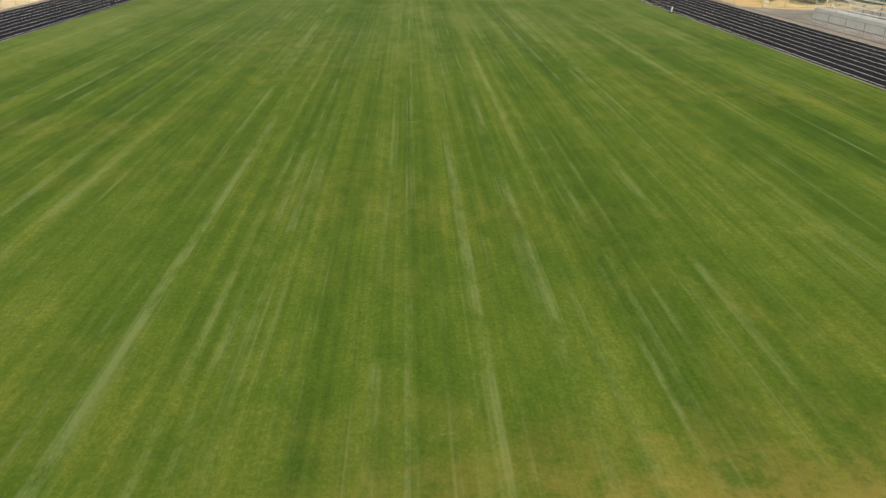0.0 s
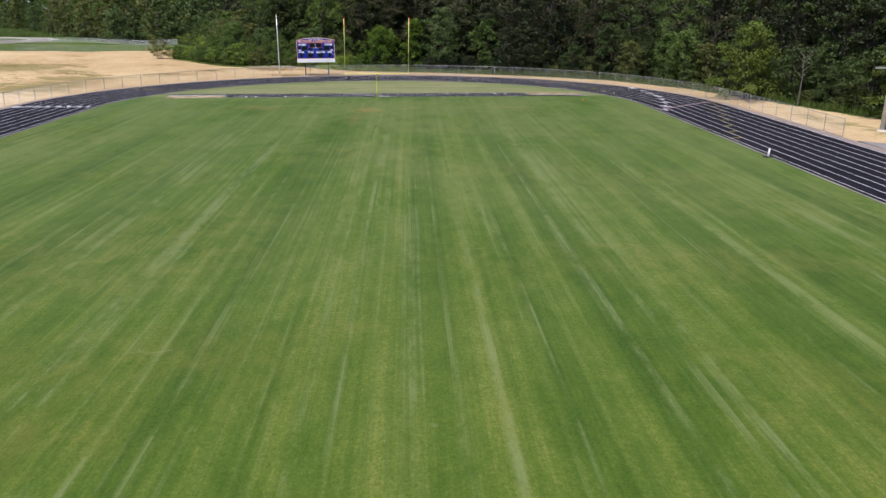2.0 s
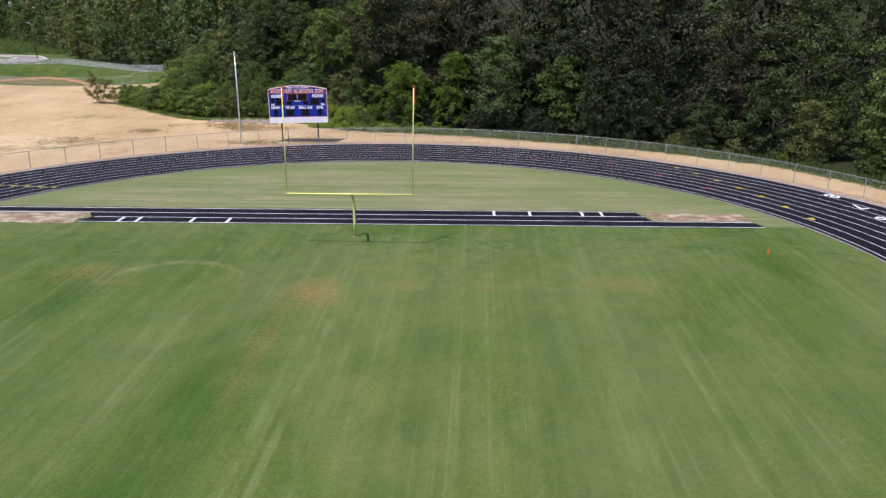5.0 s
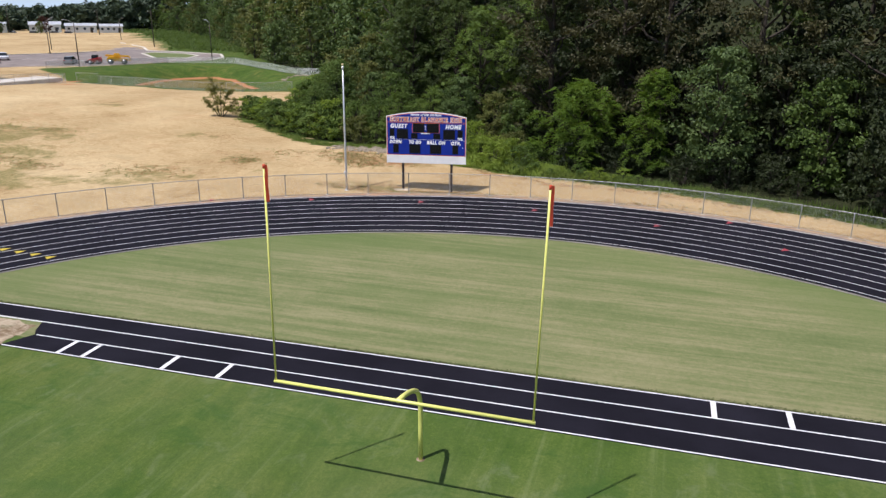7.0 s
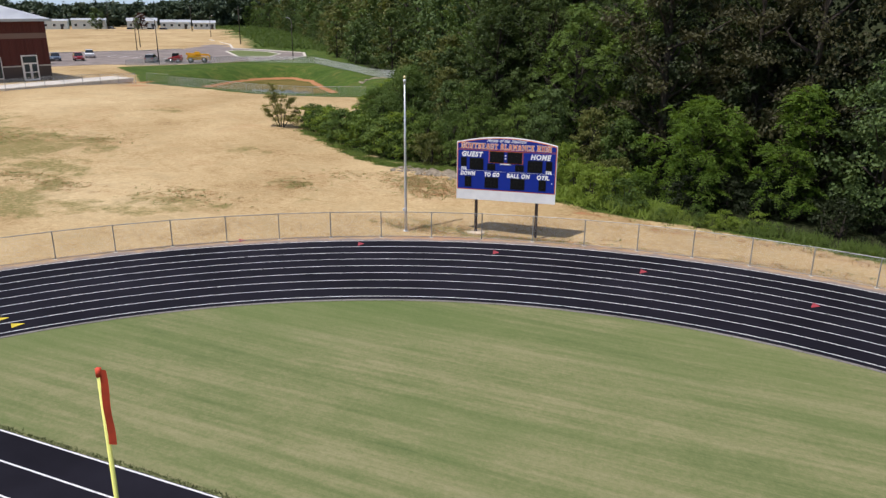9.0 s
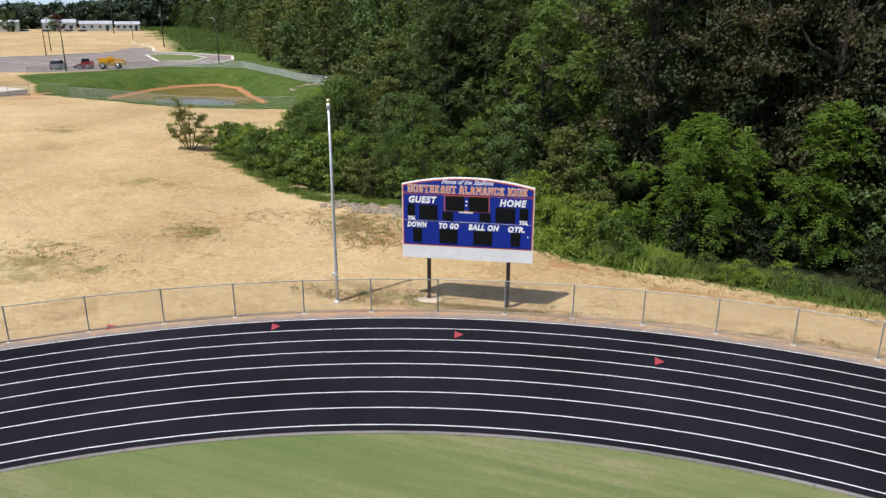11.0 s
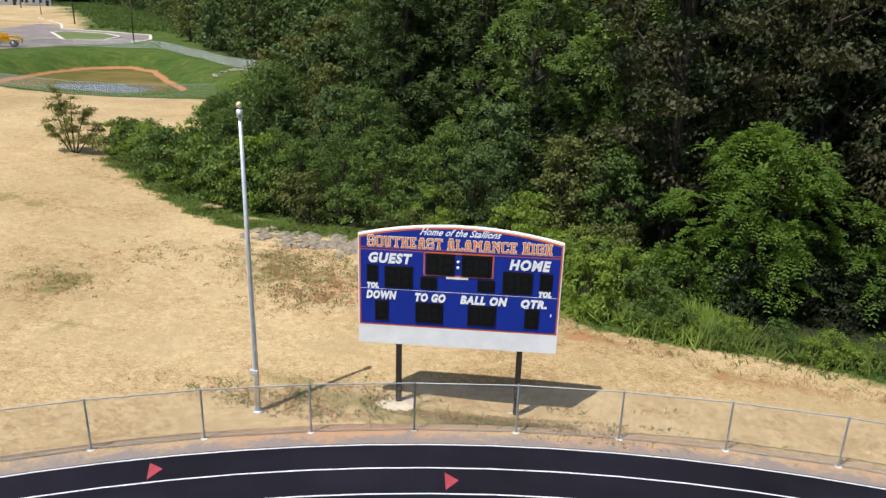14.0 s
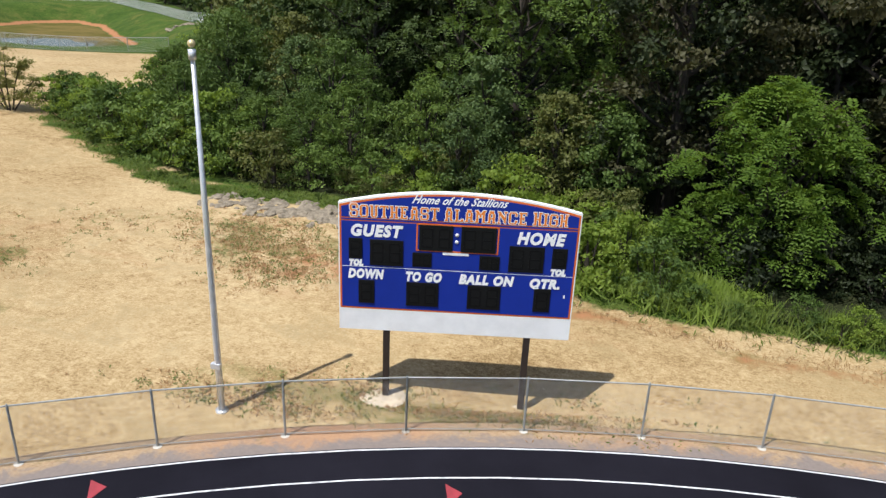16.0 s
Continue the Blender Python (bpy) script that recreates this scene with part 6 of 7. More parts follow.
# ---- fences round the pond and the school ground ----
def chain(points, spacing=3.0):
    out = []
    for (ax, ay), (bx, by) in zip(points, points[1:]):
        n = max(1, round(math.hypot(bx - ax, by - ay) / spacing))
        out += [(ax + (bx - ax) * i / n, ay + (by - ay) * i / n) for i in range(n)]
    return out + [points[-1]]


fence(chain([(-45.4, 77.5), (-52.5, 76), (-60.5, 75.8), (-71.7, 77.5), (-79.4, 79)]), "chain-link fence along the near side of the pond", 1.25, gz, False, 0.12, 0.0032)
fence(chain([(-113.5, 103.5), (-107, 114), (-101.3, 125), (-86.5, 128.5), (-71, 116.5), (-58, 105), (-51.5, 99.0)]), "silvery chain-link fence curving round the pond", 1.25, gz, False, 0.12, 0.007, True)
fence(chain([(-84.6, 77.5), (-85.6, 72), (-87.5, 64.4), (-89, 54), (-91, 36)]), "chain-link fence with a pale walk behind it", 1.5, gz, False, 0.12, 0.005)
fence([(-83.6, 78.7), (-79.7, 79.0)], "open chain-link gate panel with pale posts", 1.6, gz, False, 0.10)
fence(chain([(41.8, -31.1), (49.5, -31.5), (60, -32)]), "chain-link fence running off past the floodlight pole", 1.22, gz, False)
fence(chain([(40.2, -45.5), (40.2, -75)]), "low chain-link fence before the bleachers", 1.22, lambda x, y: 0.0, False)


def drape(name, pts, up, mat, label, category, kind="structure", thick=0.12):
    """A flat paved area at the lie of the land there."""
    return tagged(new(name, slab(name, pts, max(gz(x, y) for x, y in pts) + up, mat, thick)), label, category, kind=kind)


tagged(new("parking_lot", slab("parking_lot", LOT, LOT_Z + 0.03, M["lot"], 0.15)), "grey asphalt parking lot with a curved drive", "road", kind="structure")
LOT_TOP = LOT_Z + 0.03


def kerb_run(points, closed=False):
    chunks = []
    pts = points + ([points[0]] if closed else [])
    for (ax, ay), (bx, by) in zip(pts, pts[1:]):
        L = math.hypot(bx - ax, by - ay)
        ux, uy = (bx - ax) / L, (by - ay) / L
        nx, ny = -uy * 0.28, ux * 0.28
        v = [(ax + nx, ay + ny), (ax - nx, ay - ny), (bx - nx + ux * 0.2, by - ny + uy * 0.2), (bx + nx + ux * 0.2, by + ny + uy * 0.2)]
        vv = [(x, y, LOT_TOP - 0.1) for x, y in v] + [(x, y, LOT_TOP + 0.16) for x, y in v]
        chunks.append((vv, [(0, 3, 2, 1), (4, 5, 6, 7), (0, 1, 5, 4), (1, 2, 6, 5), (2, 3, 7, 6), (3, 0, 4, 7)], 0))
    return tagged(new("kerb", joined("kerb", chunks, [M["kerb"]])), "pale concrete kerb along the drive", "kerb", kind="structure")


kerb_run([(-163, 119), (-155.3, 130.3), (-148.2, 140.5), (-144.1, 152.2)])
kerb_run([(-227.4, 235.1), (-185.9, 207.7), (-147.7, 176.4), (-135.1, 161.9), (-122.9, 160.0), (-107.6, 155.4), (-99.7, 144.4), (-97.5, 135.5)])
ISLAND = [(-127.7, 150.3), (-118, 141), (-111.0, 134.4), (-105.4, 137.9), (-109.3, 148.0), (-117.0, 153.5), (-128, 155)]
kerb_run(ISLAND, True)
tagged(new("island_lawn", slab("island_lawn", ISLAND, LOT_TOP + 0.10, M["dzone"], 0.2)), "grassy traffic island in the parking lot", "grass", kind="structure")
for i in range(7):
    x, y = -139 + i * 4.2, 124 - i * 0.4
    tagged(new("bay_line", box("bay_line", (-0.08, -2.6, 0), (0.08, 2.6, 0.006), M["line"])), "white parking bay line on asphalt", "road marking", kind="structure").matrix_basis = pose(x, y, LOT_TOP + 0.004, 0, 0, 24)
drape("walkway", [(-86.6, 79), (-89.5, 64.4), (-91, 54), (-93, 36), (-97, 36), (-95, 60), (-92, 80)], 0.03, M["kerb"], "pale concrete walk beside the school", "pavement", thick=0.5)


# ---- vehicles ----
def paint(name, c):
    return plain(name, c, 0.3, 0.1, 0.06, 2)


M["glass"] = plain("car_glass", (0.02, 0.025, 0.03), 0.08, 0, 0.1)
M["tyre"] = plain("tyre", (0.02, 0.02, 0.02), 0.85, 0, 0.2)
M["rim"] = plain("rim", (0.5, 0.5, 0.52), 0.35, 0.8)
M["lamp_red"] = plain("lamp_red", (0.35, 0.02, 0.02), 0.3)
M["lamp_clear"] = plain("lamp_clear", (0.7, 0.72, 0.75), 0.2)


def prism(name, prof, w0, w1, mat, top_in=0.0):
    """A side profile (x, z) drawn out across y; the points above the waist may lean in."""
    zmax, zmin = max(z for _, z in prof), min(z for _, z in prof)
    n = len(prof)
    lean = [top_in * (z - zmin) / (zmax - zmin) for _, z in prof]
    v = [(x, w0 + l, z) for (x, z), l in zip(prof, lean)] + [(x, w1 - l, z) for (x, z), l in zip(prof, lean)]
    f = [tuple(range(n)), tuple(reversed(range(n, 2 * n)))] + [(i, i + n, (i + 1) % n + n, (i + 1) % n) for i in range(n)]
    me = mesh_of(name, v, f, [mat])
    bm = bmesh.new()
    bm.from_mesh(me)
    bmesh.ops.recalc_face_normals(bm, faces=bm.faces)
    bmesh.ops.bevel(bm, geom=bm.edges[:], offset=0.05, segments=2, affect="EDGES")
    bm.to_mesh(me)
    bm.free()
    return me


def wheel(parent, x, y, r, w):
    t = part("wheel", tube("tyre", [(x, y - w / 2, r), (x, y + w / 2, r)], r, M["tyre"], 16), parent)
    part("rim", tube("rim", [(x, y - w / 2 - 0.01, r), (x, y + w / 2 + 0.01, r)], r * 0.6, M["rim"], 12), t)


def car(x, y, turn, colour, label, kind="suv"):
    c = tagged(new("car"), label, "car", "parked cars")
    mat = paint("car_paint", colour)
    if kind == "truck":
        body = [(-2.7, 0.45), (2.6, 0.45), (2.7, 0.95), (1.2, 1.10), (-2.7, 1.10)]
        cab = [(-0.6, 1.08), (1.25, 1.08), (0.6, 1.78), (-0.5, 1.80)]
    else:
        body = [(-2.25, 0.38), (2.2, 0.38), (2.3, 0.80), (1.1, 1.0), (-2.25, 1.02)]
        cab = [(-2.1, 0.98), (1.15, 0.98), (0.35, 1.58), (-1.75, 1.62)]
    b = part("body", prism("body", body, -0.92, 0.92, mat), c)
    part("glasshouse", prism("glasshouse", cab, -0.86, 0.86, M["glass"], 0.16), b, "dark car windows")
    rx0, rx1, rz = cab[3][0] + 0.05, cab[2][0] - 0.05, cab[3][1]
    part("roof", box("roof", (rx0, -0.68, rz - 0.04), (rx1, 0.68, rz + 0.03), mat, 0.03), b)
    for sx in (-1.45, 1.45):
        for sy in (-0.82, 0.82):
            wheel(c, sx, sy, 0.36, 0.24)
    for sy in (-0.68, 0.68):
        part("headlight", box("headlight", (2.14, sy - 0.18, 0.66), (2.30, sy + 0.18, 0.80), M["lamp_clear"], 0.02), b)
        part("tail_light", box("tail_light", (-body[0][0] * -1 - 0.02, sy - 0.14, 0.75), (body[0][0] + 0.08, sy + 0.14, 0.95), M["lamp_red"], 0.01), b)
    c.matrix_basis = pose(x, y, LOT_TOP, 0, 0, turn)
    return c


car(-133.5, 100.5, 25, (0.015, 0.015, 0.018), "black pickup truck parked beside the school", "truck")
car(-137.5, 107.5, -35, (0.10, 0.14, 0.20), "dark blue-grey car parked in the lot")
car(-134.2, 110.5, -35, (0.28, 0.02, 0.03), "dark red car parked in the lot")
car(-140.0, 118.6, -40, (0.75, 0.77, 0.80), "white car parked in the lot")
car(-117.5, 114.3, 120, (0.32, 0.35, 0.36), "silver car parked near the bank")


def boom_lift():
    b = tagged(new("telehandler"), "yellow telehandler with a long boom on big tyres", "machine")
    yel = paint("machine_yellow", (0.72, 0.40, 0.02))
    part("chassis", prism("chassis", [(-2.6, 0.7), (2.5, 0.7), (2.6, 1.3), (1.0, 1.6), (-2.6, 1.5)], -0.9, 0.9, yel), b)
    part("boom", prism("boom", [(-2.9, 2.0), (-2.8, 2.5), (2.9, 2.15), (3.1, 1.7)], -0.25, 0.25, yel), b)
    cab = part("cab", prism("cab", [(-0.9, 1.4), (0.8, 1.4), (0.6, 2.7), (-0.7, 2.75)], 0.3, 1.0, yel, 0.08), b)
    part("cab_window", box("cab_window", (-0.55, 0.98, 1.75), (0.45, 1.03, 2.5), M["glass"]), cab)
    part("fork_carriage", box("fork_carriage", (2.9, -0.7, 0.7), (3.2, 0.7, 1.9), yel, 0.03), b)
    part("engine_hood", prism("engine_hood", [(-2.4, 1.3), (-0.2, 1.3), (-0.4, 1.9), (-2.3, 1.95)], -1.05, -0.2, yel), b)
    for x in (-1.7, 1.7):
        for y in (-1.0, 1.0):
            wheel(b, x, y, 0.68, 0.45)
    b.matrix_basis = pose(-108.6, 118.1, LOT_TOP, 0, 0, 35) @ Matrix.Diagonal((0.8, 0.8, 0.8, 1))


def red_lift():
    b = tagged(new("loader"), "small red compact loader with a dark cab", "machine")
    rd = paint("machine_red", (0.50, 0.05, 0.06))
    part("chassis", prism("chassis", [(-1.5, 0.5), (1.4, 0.5), (1.4, 1.0), (-1.6, 1.4)], -0.7, 0.7, rd), b)
    part("cab", prism("cab", [(-0.8, 1.1), (0.7, 1.0), (0.5, 2.2), (-0.7, 2.2)], -0.6, 0.6, M["glass"], 0.06), b)
    part("lift_arm", prism("lift_arm", [(-1.4, 1.5), (1.5, 0.8), (1.9, 0.5), (1.5, 1.05), (-1.4, 1.75)], -0.9, -0.7, rd), b)
    part("lift_arm", prism("lift_arm", [(-1.4, 1.5), (1.5, 0.8), (1.9, 0.5), (1.5, 1.05), (-1.4, 1.75)], 0.7, 0.9, rd), b)
    part("bucket", prism("bucket", [(1.6, 0.2), (2.3, 0.15), (2.3, 0.7), (1.6, 0.75)], -0.9, 0.9, M["leg"]), b)
    for x in (-0.9, 0.9):
        for y in (-0.8, 0.8):
            wheel(b, x, y, 0.45, 0.3)
    b.matrix_basis = pose(-112.8, 116.2, LOT_TOP, 0, 0, 200) @ Matrix.Diagonal((0.85, 0.85, 0.85, 1))


boom_lift()
red_lift()


# ---- poles ----
def light_pole(x, y, h, arm):
    z = gz(x, y)
    p = tagged(new("street_lamp"), "dark slim street lamp with a short arm", "street lamp", "street lamps")
    part("pole", tube("pole", [(0, 0, -0.3), (0, 0, h)], [0.12, 0.07], M["leg"], 8), p)
    part("arm", tube("arm", [(0, 0, h - 0.1), (arm[0] * 0.6, arm[1] * 0.6, h + 0.45), (arm[0], arm[1], h + 0.55)], 0.05, M["steel"], 6), p)
    part("lamp_head", box("lamp_head", (arm[0] - 0.35, arm[1] - 0.15, h + 0.48), (arm[0] + 0.35, arm[1] + 0.15, h + 0.62), M["steel"], 0.04), p)
    p.matrix_basis = Matrix.Translation((x, y, z))


def utility_pole(x, y, h):
    p = tagged(new("utility_pole"), "brown wooden utility pole with a cross arm", "utility pole", "utility poles")
    part("pole", tube("pole", [(0, 0, -0.3), (0, 0, h)], [0.16, 0.10], M["bark"], 8), p)
    part("cross_arm", box("cross_arm", (-0.9, -0.06, h - 0.9), (0.9, 0.06, h - 0.75), M["bark"], 0.01), p)
    for s in (-0.8, 0.0, 0.8):
        part("insulator", tube("insulator", [(s, 0, h - 0.75), (s, 0, h - 0.55)], 0.05, M["white"], 6), p)
    p.matrix_basis = Matrix.Translation((x, y, gz(x, y))) @ Matrix.Rotation(0.7, 4, "Z")


light_pole(-112.3, 111.0, 8.6, (-1.6, -1.0))
light_pole(-96.7, 135.2, 8.4, (-1.4, 0.6))
for x, y, h in ((-171.5, 129.2, 8.6), (-149.0, 141.5, 8.0), (-159.3, 152.9, 8.0), (-180, 206, 7)):
    light_pole(x, y, h, (1.0, 0.8))
for x, y, h in ((-145.5, 178.5, 10.8), (-262, 238, 11.5), (-215, 236, 9.5)):
    utility_pole(x, y, h)


# ---- far buildings ----
M["siding"] = plain("pale_siding", (0.62, 0.68, 0.70), 0.6, 0, 0.06, 0.6)
M["metal_roof"] = plain("metal_roof", (0.60, 0.62, 0.64), 0.4, 0.4, 0.08, 0.4)
M["window_dark"] = plain("window_dark", (0.04, 0.06, 0.07), 0.15, 0, 0.1)


def far_house(x, y, turn, L, Dp, h, label, roof=0.9, n=4):
    b = tagged(new("house"), label, "house", "far houses")
    part("wall", box("wall", (-L / 2, -Dp / 2, -0.5), (L / 2, Dp / 2, h), M["siding"]), b)
    v = [(-L / 2 - 0.3, -Dp / 2 - 0.3, h), (L / 2 + 0.3, -Dp / 2 - 0.3, h), (L / 2 + 0.3, Dp / 2 + 0.3, h), (-L / 2 - 0.3, Dp / 2 + 0.3, h), (-L / 2 - 0.3, 0, h + roof), (L / 2 + 0.3, 0, h + roof)]
    part("roof", mesh_of("roof", v, [(0, 1, 5, 4), (2, 3, 4, 5), (0, 4, 3), (1, 2, 5), (3, 2, 1, 0)], [M["metal_roof"]]), b)
    for i in range(n):
        cx = -L / 2 + L * (i + 0.5) / n
        w = part("window", box("window", (cx - 0.6, -Dp / 2 - 0.05, 1.0), (cx + 0.6, -Dp / 2 + 0.02, 2.2), M["white"]), b)
        part("pane", box("pane", (cx - 0.5, -Dp / 2 - 0.07, 1.1), (cx + 0.5, -Dp / 2 - 0.04, 2.1), M["window_dark"]), w)
    part("door", box("door", (L * 0.30, -Dp / 2 - 0.06, 0.0), (L * 0.30 + 1.0, -Dp / 2 + 0.02, 2.1), M["leg"]), b)
    b.matrix_basis = pose(x, y, gz(x, y), 0, 0, turn)


far_house(-276, 221, 44, 13, 7, 3.3, "long pale prefabricated classroom building", 0.7)
far_house(-266, 231.5, 44, 13, 7, 3.6, "long pale prefabricated classroom building", 0.7)
far_house(-252, 247, 44, 12, 8, 3.2, "low white house with a metal roof", 1.2)
far_house(-238, 252, 40, 12, 7, 2.8, "low pale house with a grey roof", 1.0)
far_house(-226, 256, 40, 9, 6, 2.6, "small white house with a grey roof", 1.0)
far_house(-300, 200, 50, 8, 6, 4.2, "white gabled house far off", 1.6, 2)
for x, y, c, lb in ((-258, 236, (0.6, 0.62, 0.65), "white car parked by the far houses"), (-249, 238, (0.05, 0.05, 0.06), "dark car parked by the far houses"), (-243, 243, (0.55, 0.56, 0.6), "pale car parked by the far houses"), (-236, 243, (0.10, 0.03, 0.04), "maroon car parked by the far houses")):
    car(x, y, 10, c, lb)

EDGE[1].at(-258, 228, 0.95, 0.4)
broad_kind(61, 5.0, 0.9, 1.9, 14, 1.0, 70, 0.35, "leaf_purple", "small purple-leaved ornamental tree by the far houses", "garden trees").at(-243.5, 238.0, 1.3, 0.2)
EDGE[0].at(-244, 236, 0.6, 1.4)

# ---- school ----



def brick_material(name, c, mortar):
    k = Nodes(name, 0.85, 0, 0.2)
    tx = k.n("ShaderNodeTexBrick", Vector=k.coords(1, 1, 1, 0, False), Scale=1.0)
    tx.inputs["Brick Width"].default_value, tx.inputs["Row Height"].default_value, tx.inputs["Mortar Size"].default_value = 0.22, 0.075, 0.008
    k.put(tx.inputs["Color1"], (*c, 1))
    k.put(tx.inputs["Color2"], (*[q * 0.7 for q in c], 1))
    k.put(tx.inputs["Mortar"], (*mortar, 1))
    k.colour(k.mix(k.math("MULTIPLY", k.noise(k.coords(0.5, 0.5, 0.5), 1.0, 4), 0.4), tx.outputs[0], tuple(q * 0.6 for q in c)))
    return k.m


M["brick"] = brick_material("red_brick", (0.130, 0.042, 0.036), (0.16, 0.10, 0.09))
M["brick_dark"] = brick_material("dark_brick", (0.075, 0.040, 0.042), (0.12, 0.10, 0.09))
M["brick_pale"] = brick_material("pale_brick", (0.26, 0.11, 0.085), (0.25, 0.18, 0.15))


def school():
    s = tagged(new("school"), "two-storey red brick school with a grey metal hip roof", "building")
    L, Dp, h = 44.0, 26.0, 9.3
    part("wall", joined("wall", [(*box_data(-L, 0, -1.0, 0, Dp, 2.2), 1), (*box_data(-L, 0.03, 2.2, 0, Dp, 6.4), 0), (*box_data(-L, 0.0, 6.4, 0, Dp, 7.2), 2), (*box_data(-L, 0.03, 7.2, 0, Dp, h), 0)],
                       [M["brick"], M["brick_dark"], M["brick_pale"]]), s)
    part("stone_band", box("stone_band", (-L - 0.03, -0.04, 2.15), (0.04, 0.1, 2.35), M["kerb"]), s)
    v = [(-L - 0.8, -0.8, h), (0.8, -0.8, h), (0.8, Dp + 0.8, h), (-L - 0.8, Dp + 0.8, h), (-L + 9, 11, h + 4.4), (-11, 11, h + 4.4), (-11, Dp - 11, h + 4.4), (-L + 9, Dp - 11, h + 4.4)]
    part("roof", mesh_of("roof", v, [(0, 1, 5, 4), (1, 2, 6, 5), (2, 3, 7, 6), (3, 0, 4, 7), (4, 5, 6, 7), (3, 2, 1, 0)], [M["metal_roof"]]), s)
    part("fascia", joined("fascia", [(*box_data(-L - 0.85, -0.86, h - 0.35, 0.86, -0.78, h + 0.05), 0), (*box_data(0.78, -0.78, h - 0.35, 0.86, Dp + 0.8, h + 0.05), 0)], [M["metal_roof"]]), s)
    for i in range(11):
        x = -8.0 - i * 3.3
        w = part("window", box("window", (x - 0.85, -0.08, 0.45), (x + 0.85, 0.1, 3.75), M["white"]), s)
        part("pane", box("pane", (x - 0.72, -0.11, 0.6), (x + 0.72, -0.06, 3.6), M["window_dark"]), w)
        part("sill", box("sill", (x - 0.95, -0.16, 0.33), (x + 0.95, 0.05, 0.47), M["kerb"]), w)
    d = part("entrance", box("entrance", (-4.3, -0.08, 0.0), (-1.9, 0.1, 3.9), M["white"]), s, "white double door with a dark transom")
    part("transom", box("transom", (-4.1, -0.11, 2.75), (-2.1, -0.06, 3.7), M["window_dark"]), d)
    for x in (-4.1, -3.0):
        for z0, z1 in ((0.25, 1.2), (1.35, 2.5)):
            part("door_glass", box("door_glass", (x + 0.12, -0.11, z0), (x + 0.85, -0.06, z1), M["window_dark"]), d)
    s.matrix_basis = pose(-104.2, 79.3, gz(-104, 79) + 0.05, 0, 0, 71.5)


school()


# ---- by the home straight ----
def floodlight():
    f = tagged(new("floodlight_pole"), "tall grey steel floodlight pole with a service box", "light pole")
    part("pole", tube("pole", [(0, 0, -0.3), (0, 0, 12), (0, 0, 24)], [0.18, 0.15, 0.10], M["pole_grey"], 14), f)
    part("base", tube("base", [(0, 0, -0.2), (0, 0, 0.15)], 0.36, M["concrete"], 14), f)
    part("service_box", box("service_box", (0.24, -0.16, 3.0), (0.46, 0.16, 7.2), M["pole_grey"], 0.02), f)
    part("conduit", tube("conduit", [(0.36, 0.0, 0.2), (0.36, 0.0, 3.1)], 0.05, M["steel"], 6), f)
    part("bracket", box("bracket", (-1.5, -0.08, 5.35), (0.6, 0.08, 5.5), M["steel"], 0.01), f)
    arm = part("head_frame", box("head_frame", (-2.0, -0.1, 23.0), (2.0, 0.1, 23.2), M["steel"], 0.02), f)
    for i in range(5):
        part("lamp", tube("lamp", [(-1.8 + i * 0.9, 0.0, 23.3), (-1.8 + i * 0.9 - 0.3, 0, 23.0)], [0.15, 0.32], M["alu"], 10), arm)
    f.matrix_basis = pose(44.9, -25.3, gz(44.9, -25.3))


floodlight()


def bleachers():
    b = tagged(new("bleachers"), "aluminium bleachers with a raised front walkway", "bleachers")
    x0, y0, y1 = 42.4, -78.0, -41.5
    part("deck", box("deck", (x0, y0, 0.95), (x0 + 1.6, y1, 1.08), M["alu"]), b)
    part("front_panel", box("front_panel", (x0 - 0.02, y0, 0.10), (x0 + 0.03, y1, 0.95), M["alu"]), b)
    for i in range(9):
        x, z = x0 + 1.7 + i * 0.75, 1.15 + i * 0.28
        part("footboard", box("footboard", (x, y0, z), (x + 0.36, y1, z + 0.05), M["alu"]), b)
        part("seat_plank", box("seat_plank", (x + 0.40, y0, z + 0.40), (x + 0.66, y1, z + 0.45), M["alu"]), b)
    for k in range(13):
        y = y0 + 0.1 + (y1 - y0 - 0.2) * k / 12
        part("frame", joined("frame", [(*tube_data([(x0 + 1.7, y, 1.1), (x0 + 8.4, y, 3.6)], 0.05, 6), 0), (*tube_data([(x0 + 1.7, y, 0.0), (x0 + 1.7, y, 1.1)], 0.05, 6), 0), (*tube_data([(x0 + 5.0, y, 0.0), (x0 + 5.0, y, 2.35)], 0.05, 6), 0),
                                (*tube_data([(x0 + 8.4, y, 0.0), (x0 + 8.4, y, 3.6)], 0.05, 6), 0)], [M["steel"]]), b)
    for k in range(19):
        y = y0 + (y1 - y0) * k / 18
        part("rail_post", tube("rail_post", [(x0 + 0.05, y, 1.0), (x0 + 0.05, y, 2.05)], 0.025, M["alu"], 6), b)
    for z in (1.5, 2.05):
        part("hand_rail", tube("hand_rail", [(x0 + 0.05, y0, z), (x0 + 0.05, y1, z), (x0 + 1.6, y1, z)], 0.022, M["alu"], 6), b)
    part("end_rail", tube("end_rail", [(x0 + 1.7, y1, 2.1), (x0 + 8.4, y1, 4.6)], 0.025, M["alu"], 6), b)
    for i in range(5):
        x = x0 + 1.8 + i * 1.6
        part("rail_post", tube("rail_post", [(x, y1, 0.9 + i * 0.6), (x, y1, 2.15 + i * 0.6)], 0.025, M["alu"], 6), b)


bleachers()
drape("gravel_strip", [(40.0, -90), (40.0, -30), (43.8, -33), (60, -34), (60, -90)], 0.02, M["gravel"], "grey gravel strip before the bleachers", "pavement", thick=0.3)

post_ = tagged(new("marker_post"), "short white marker post on a dark foot by the track", "post")
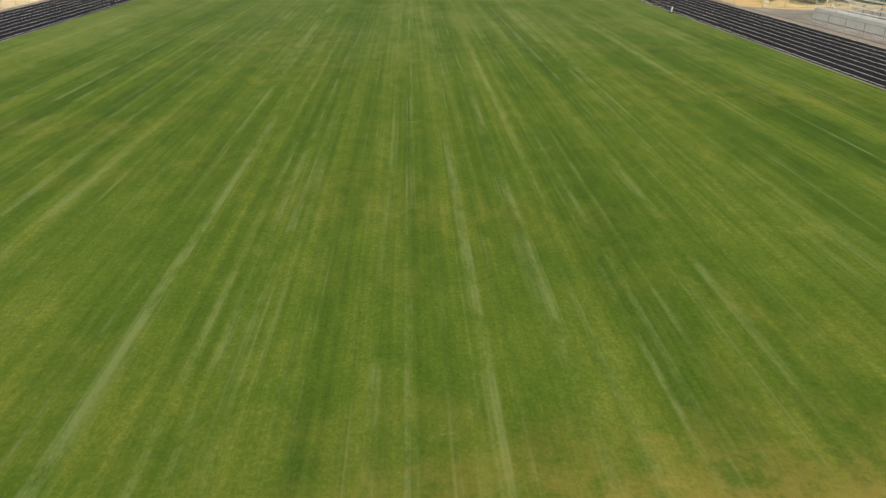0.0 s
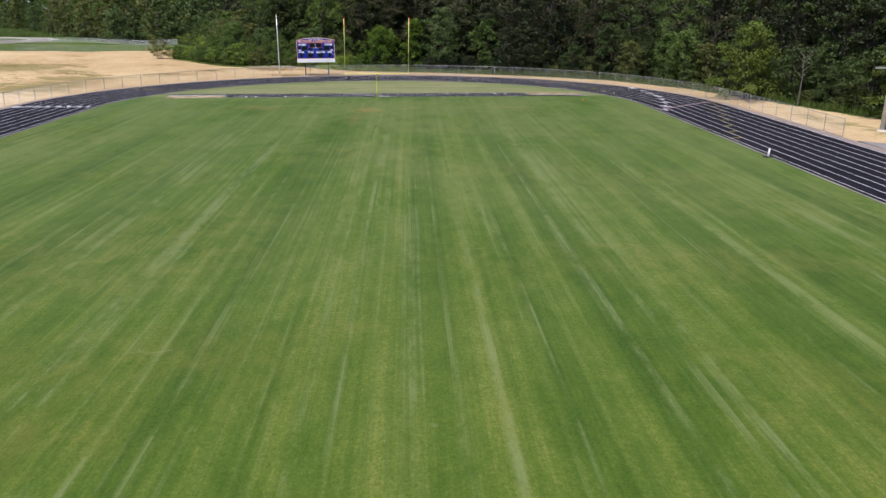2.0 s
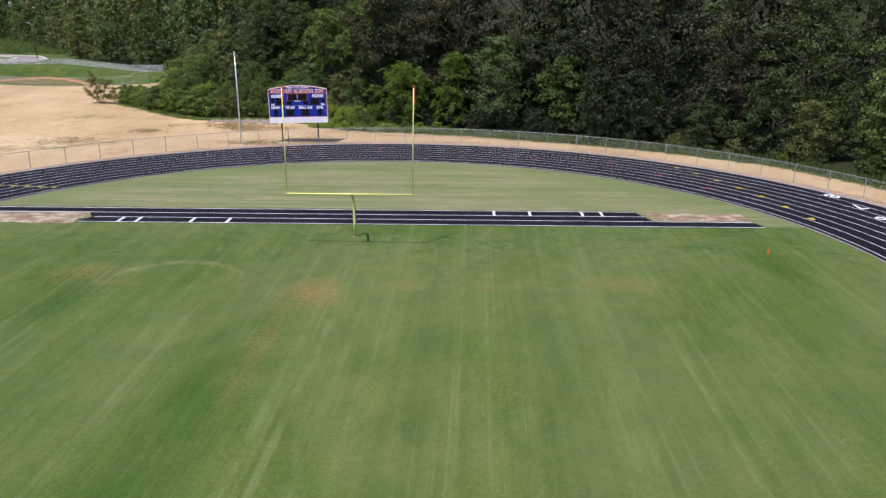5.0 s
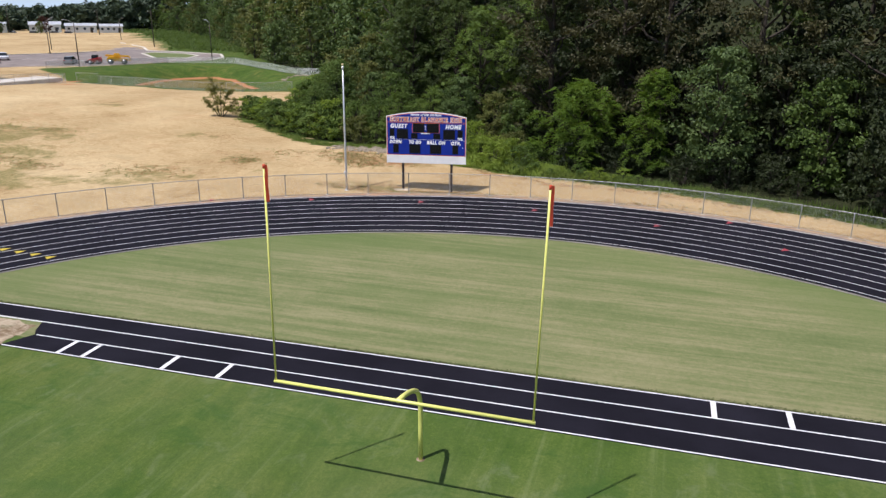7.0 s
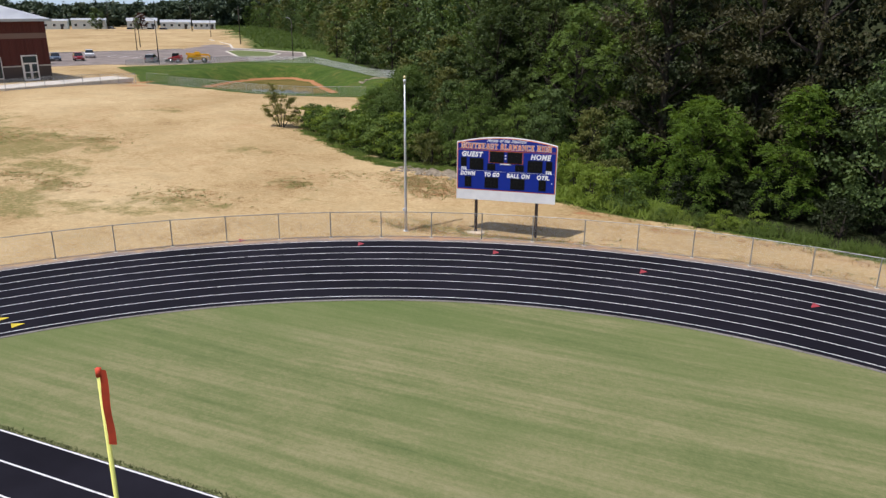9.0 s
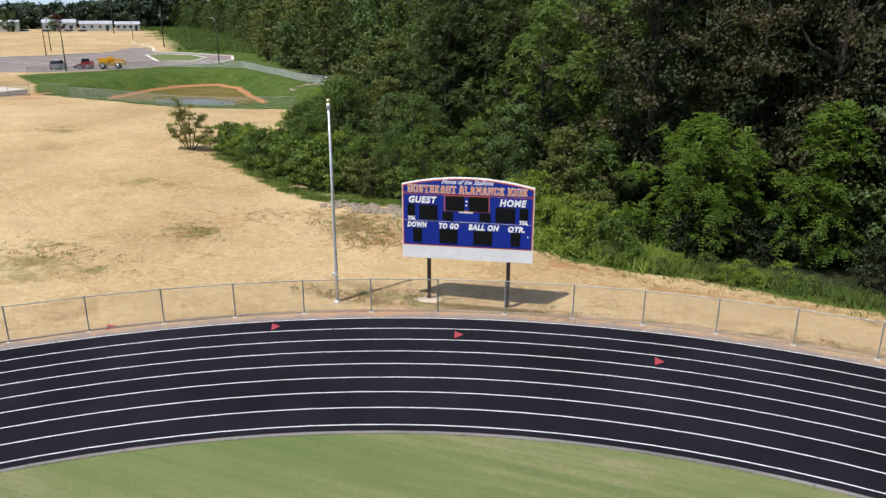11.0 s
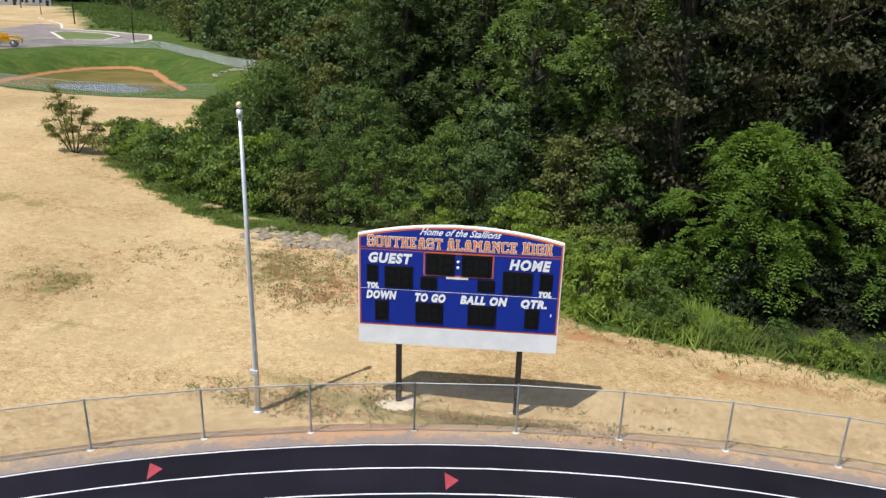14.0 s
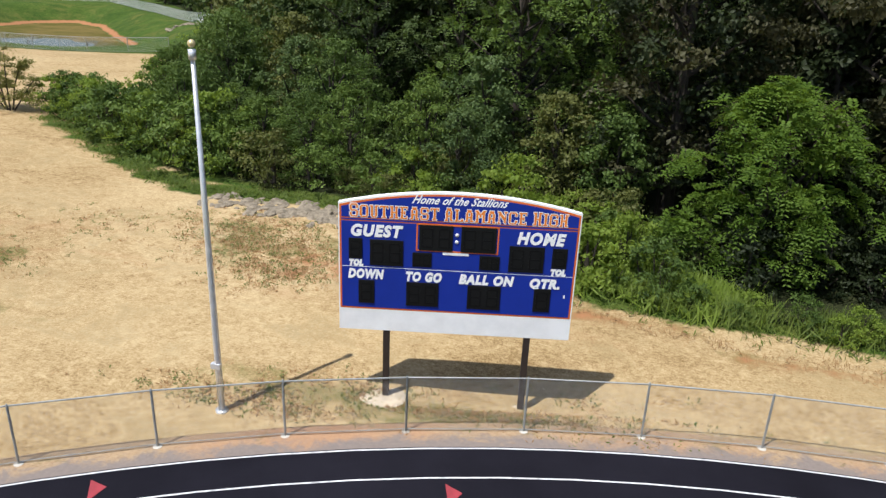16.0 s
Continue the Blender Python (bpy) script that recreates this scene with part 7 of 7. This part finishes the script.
part("stake", tube("stake", [(0, 0, 0), (0.05, 0, 0.62)], [0.07, 0.06], M["white"], 10), post_)
part("foot", box("foot", (-0.30, -0.22, 0.0), (0.30, 0.22, 0.07), M["leg"], 0.02), post_)
post_.matrix_basis = pose(29.55, -36.5, 0.0)
py_ = tagged(new("pylon"), "small orange corner pylon on the grass", "pylon")
part("block", box("block", (-0.045, -0.045, 0), (0.045, 0.045, 0.22), M["orange"], 0.01), py_)
py_.matrix_basis = pose(23.8, -2.1, 0)

# ---- tall weeds between the drive and the far woods ----
drive_spots = []
for (ax, ay), (bx, by) in zip(WOOD_EDGE[23:28], WOOD_EDGE[24:29]):
    L = math.hypot(bx - ax, by - ay)
    nx, ny = -(by - ay) / L, (bx - ax) / L
    for t in np.linspace(0, 1, 8):
        for off in (2, 6, 11, 16):
            drive_spots.append((ax + (bx - ax) * t + nx * off, ay + (by - ay) * t + ny * off, 2.0, 2.0, 70))
lot_gap = poly_sd(np.array([p[0] for p in drive_spots]), np.array([p[1] for p in drive_spots]), LOT)
drive_spots = [p for p, q in zip(drive_spots, lot_gap) if q < -9]
blades("tall_weeds", "tall green weeds beside the far drive", drive_spots, M["grass"], 86, 0.4, 1.2, 0.30, 5, 0.5, 0.8)

# ---- far woods on the skyline, distance haze mixed into their leaf colour ----
far_wood = Leaves(99)
for ring_d, n in ((385, 80), (405, 84), (430, 70)):
    for i in range(n):
        b = radians(36 + 34 * (i + rnd.uniform(-0.3, 0.3)) / n)
        x, y = -math.sin(b) * ring_d + rnd.uniform(-6, 6), math.cos(b) * ring_d + rnd.uniform(-6, 6)
        h, z = rnd.uniform(8.0, 11.0) + 8.0 * max(0.0, 1 - i / n / 0.24), gz(x, y)
        for k in range(9):
            t = k / 8
            a, w = k * 2.4 + i, h * 0.42 * math.sin(math.pi * (0.25 + 0.7 * t))
            far_wood.lobe((x + w * math.cos(a), y + w * math.sin(a), z + 0.6 + (h - 1.6) * t), (2.4, 2.4, 1.9), 24, 1.85)
tagged(new("far_woods", far_wood.mesh("far_woods", M["leaf_hazed"])), "dark green woods on the skyline, distance haze put into the leaf colour", "woods", kind="stuff")


# ---- hazy sky low on the horizon ----
def haze_material():
    k = Nodes("horizon_haze", 1.0)
    em = k.n("ShaderNodeEmission", Color=(0.52, 0.66, 0.78, 1), Strength=0.80)
    k.t.links.new(em.outputs[0], k.t.nodes["Material Output"].inputs[0])
    return k.m


hz_v, hz_f = [], []
for i in range(73):
    a = 2 * math.pi * i / 72
    hz_v += [(2300 * math.cos(a), 2300 * math.sin(a), -75), (2300 * math.cos(a), 2300 * math.sin(a), 45)]
    if i < 72:
        hz_f.append((2 * i, 2 * i + 1, 2 * i + 3, 2 * i + 2))
tagged(new("backdrop", mesh_of("backdrop", hz_v, hz_f, [haze_material()], True)), "pale blue haze of sky along the horizon", "sky", kind="structure")
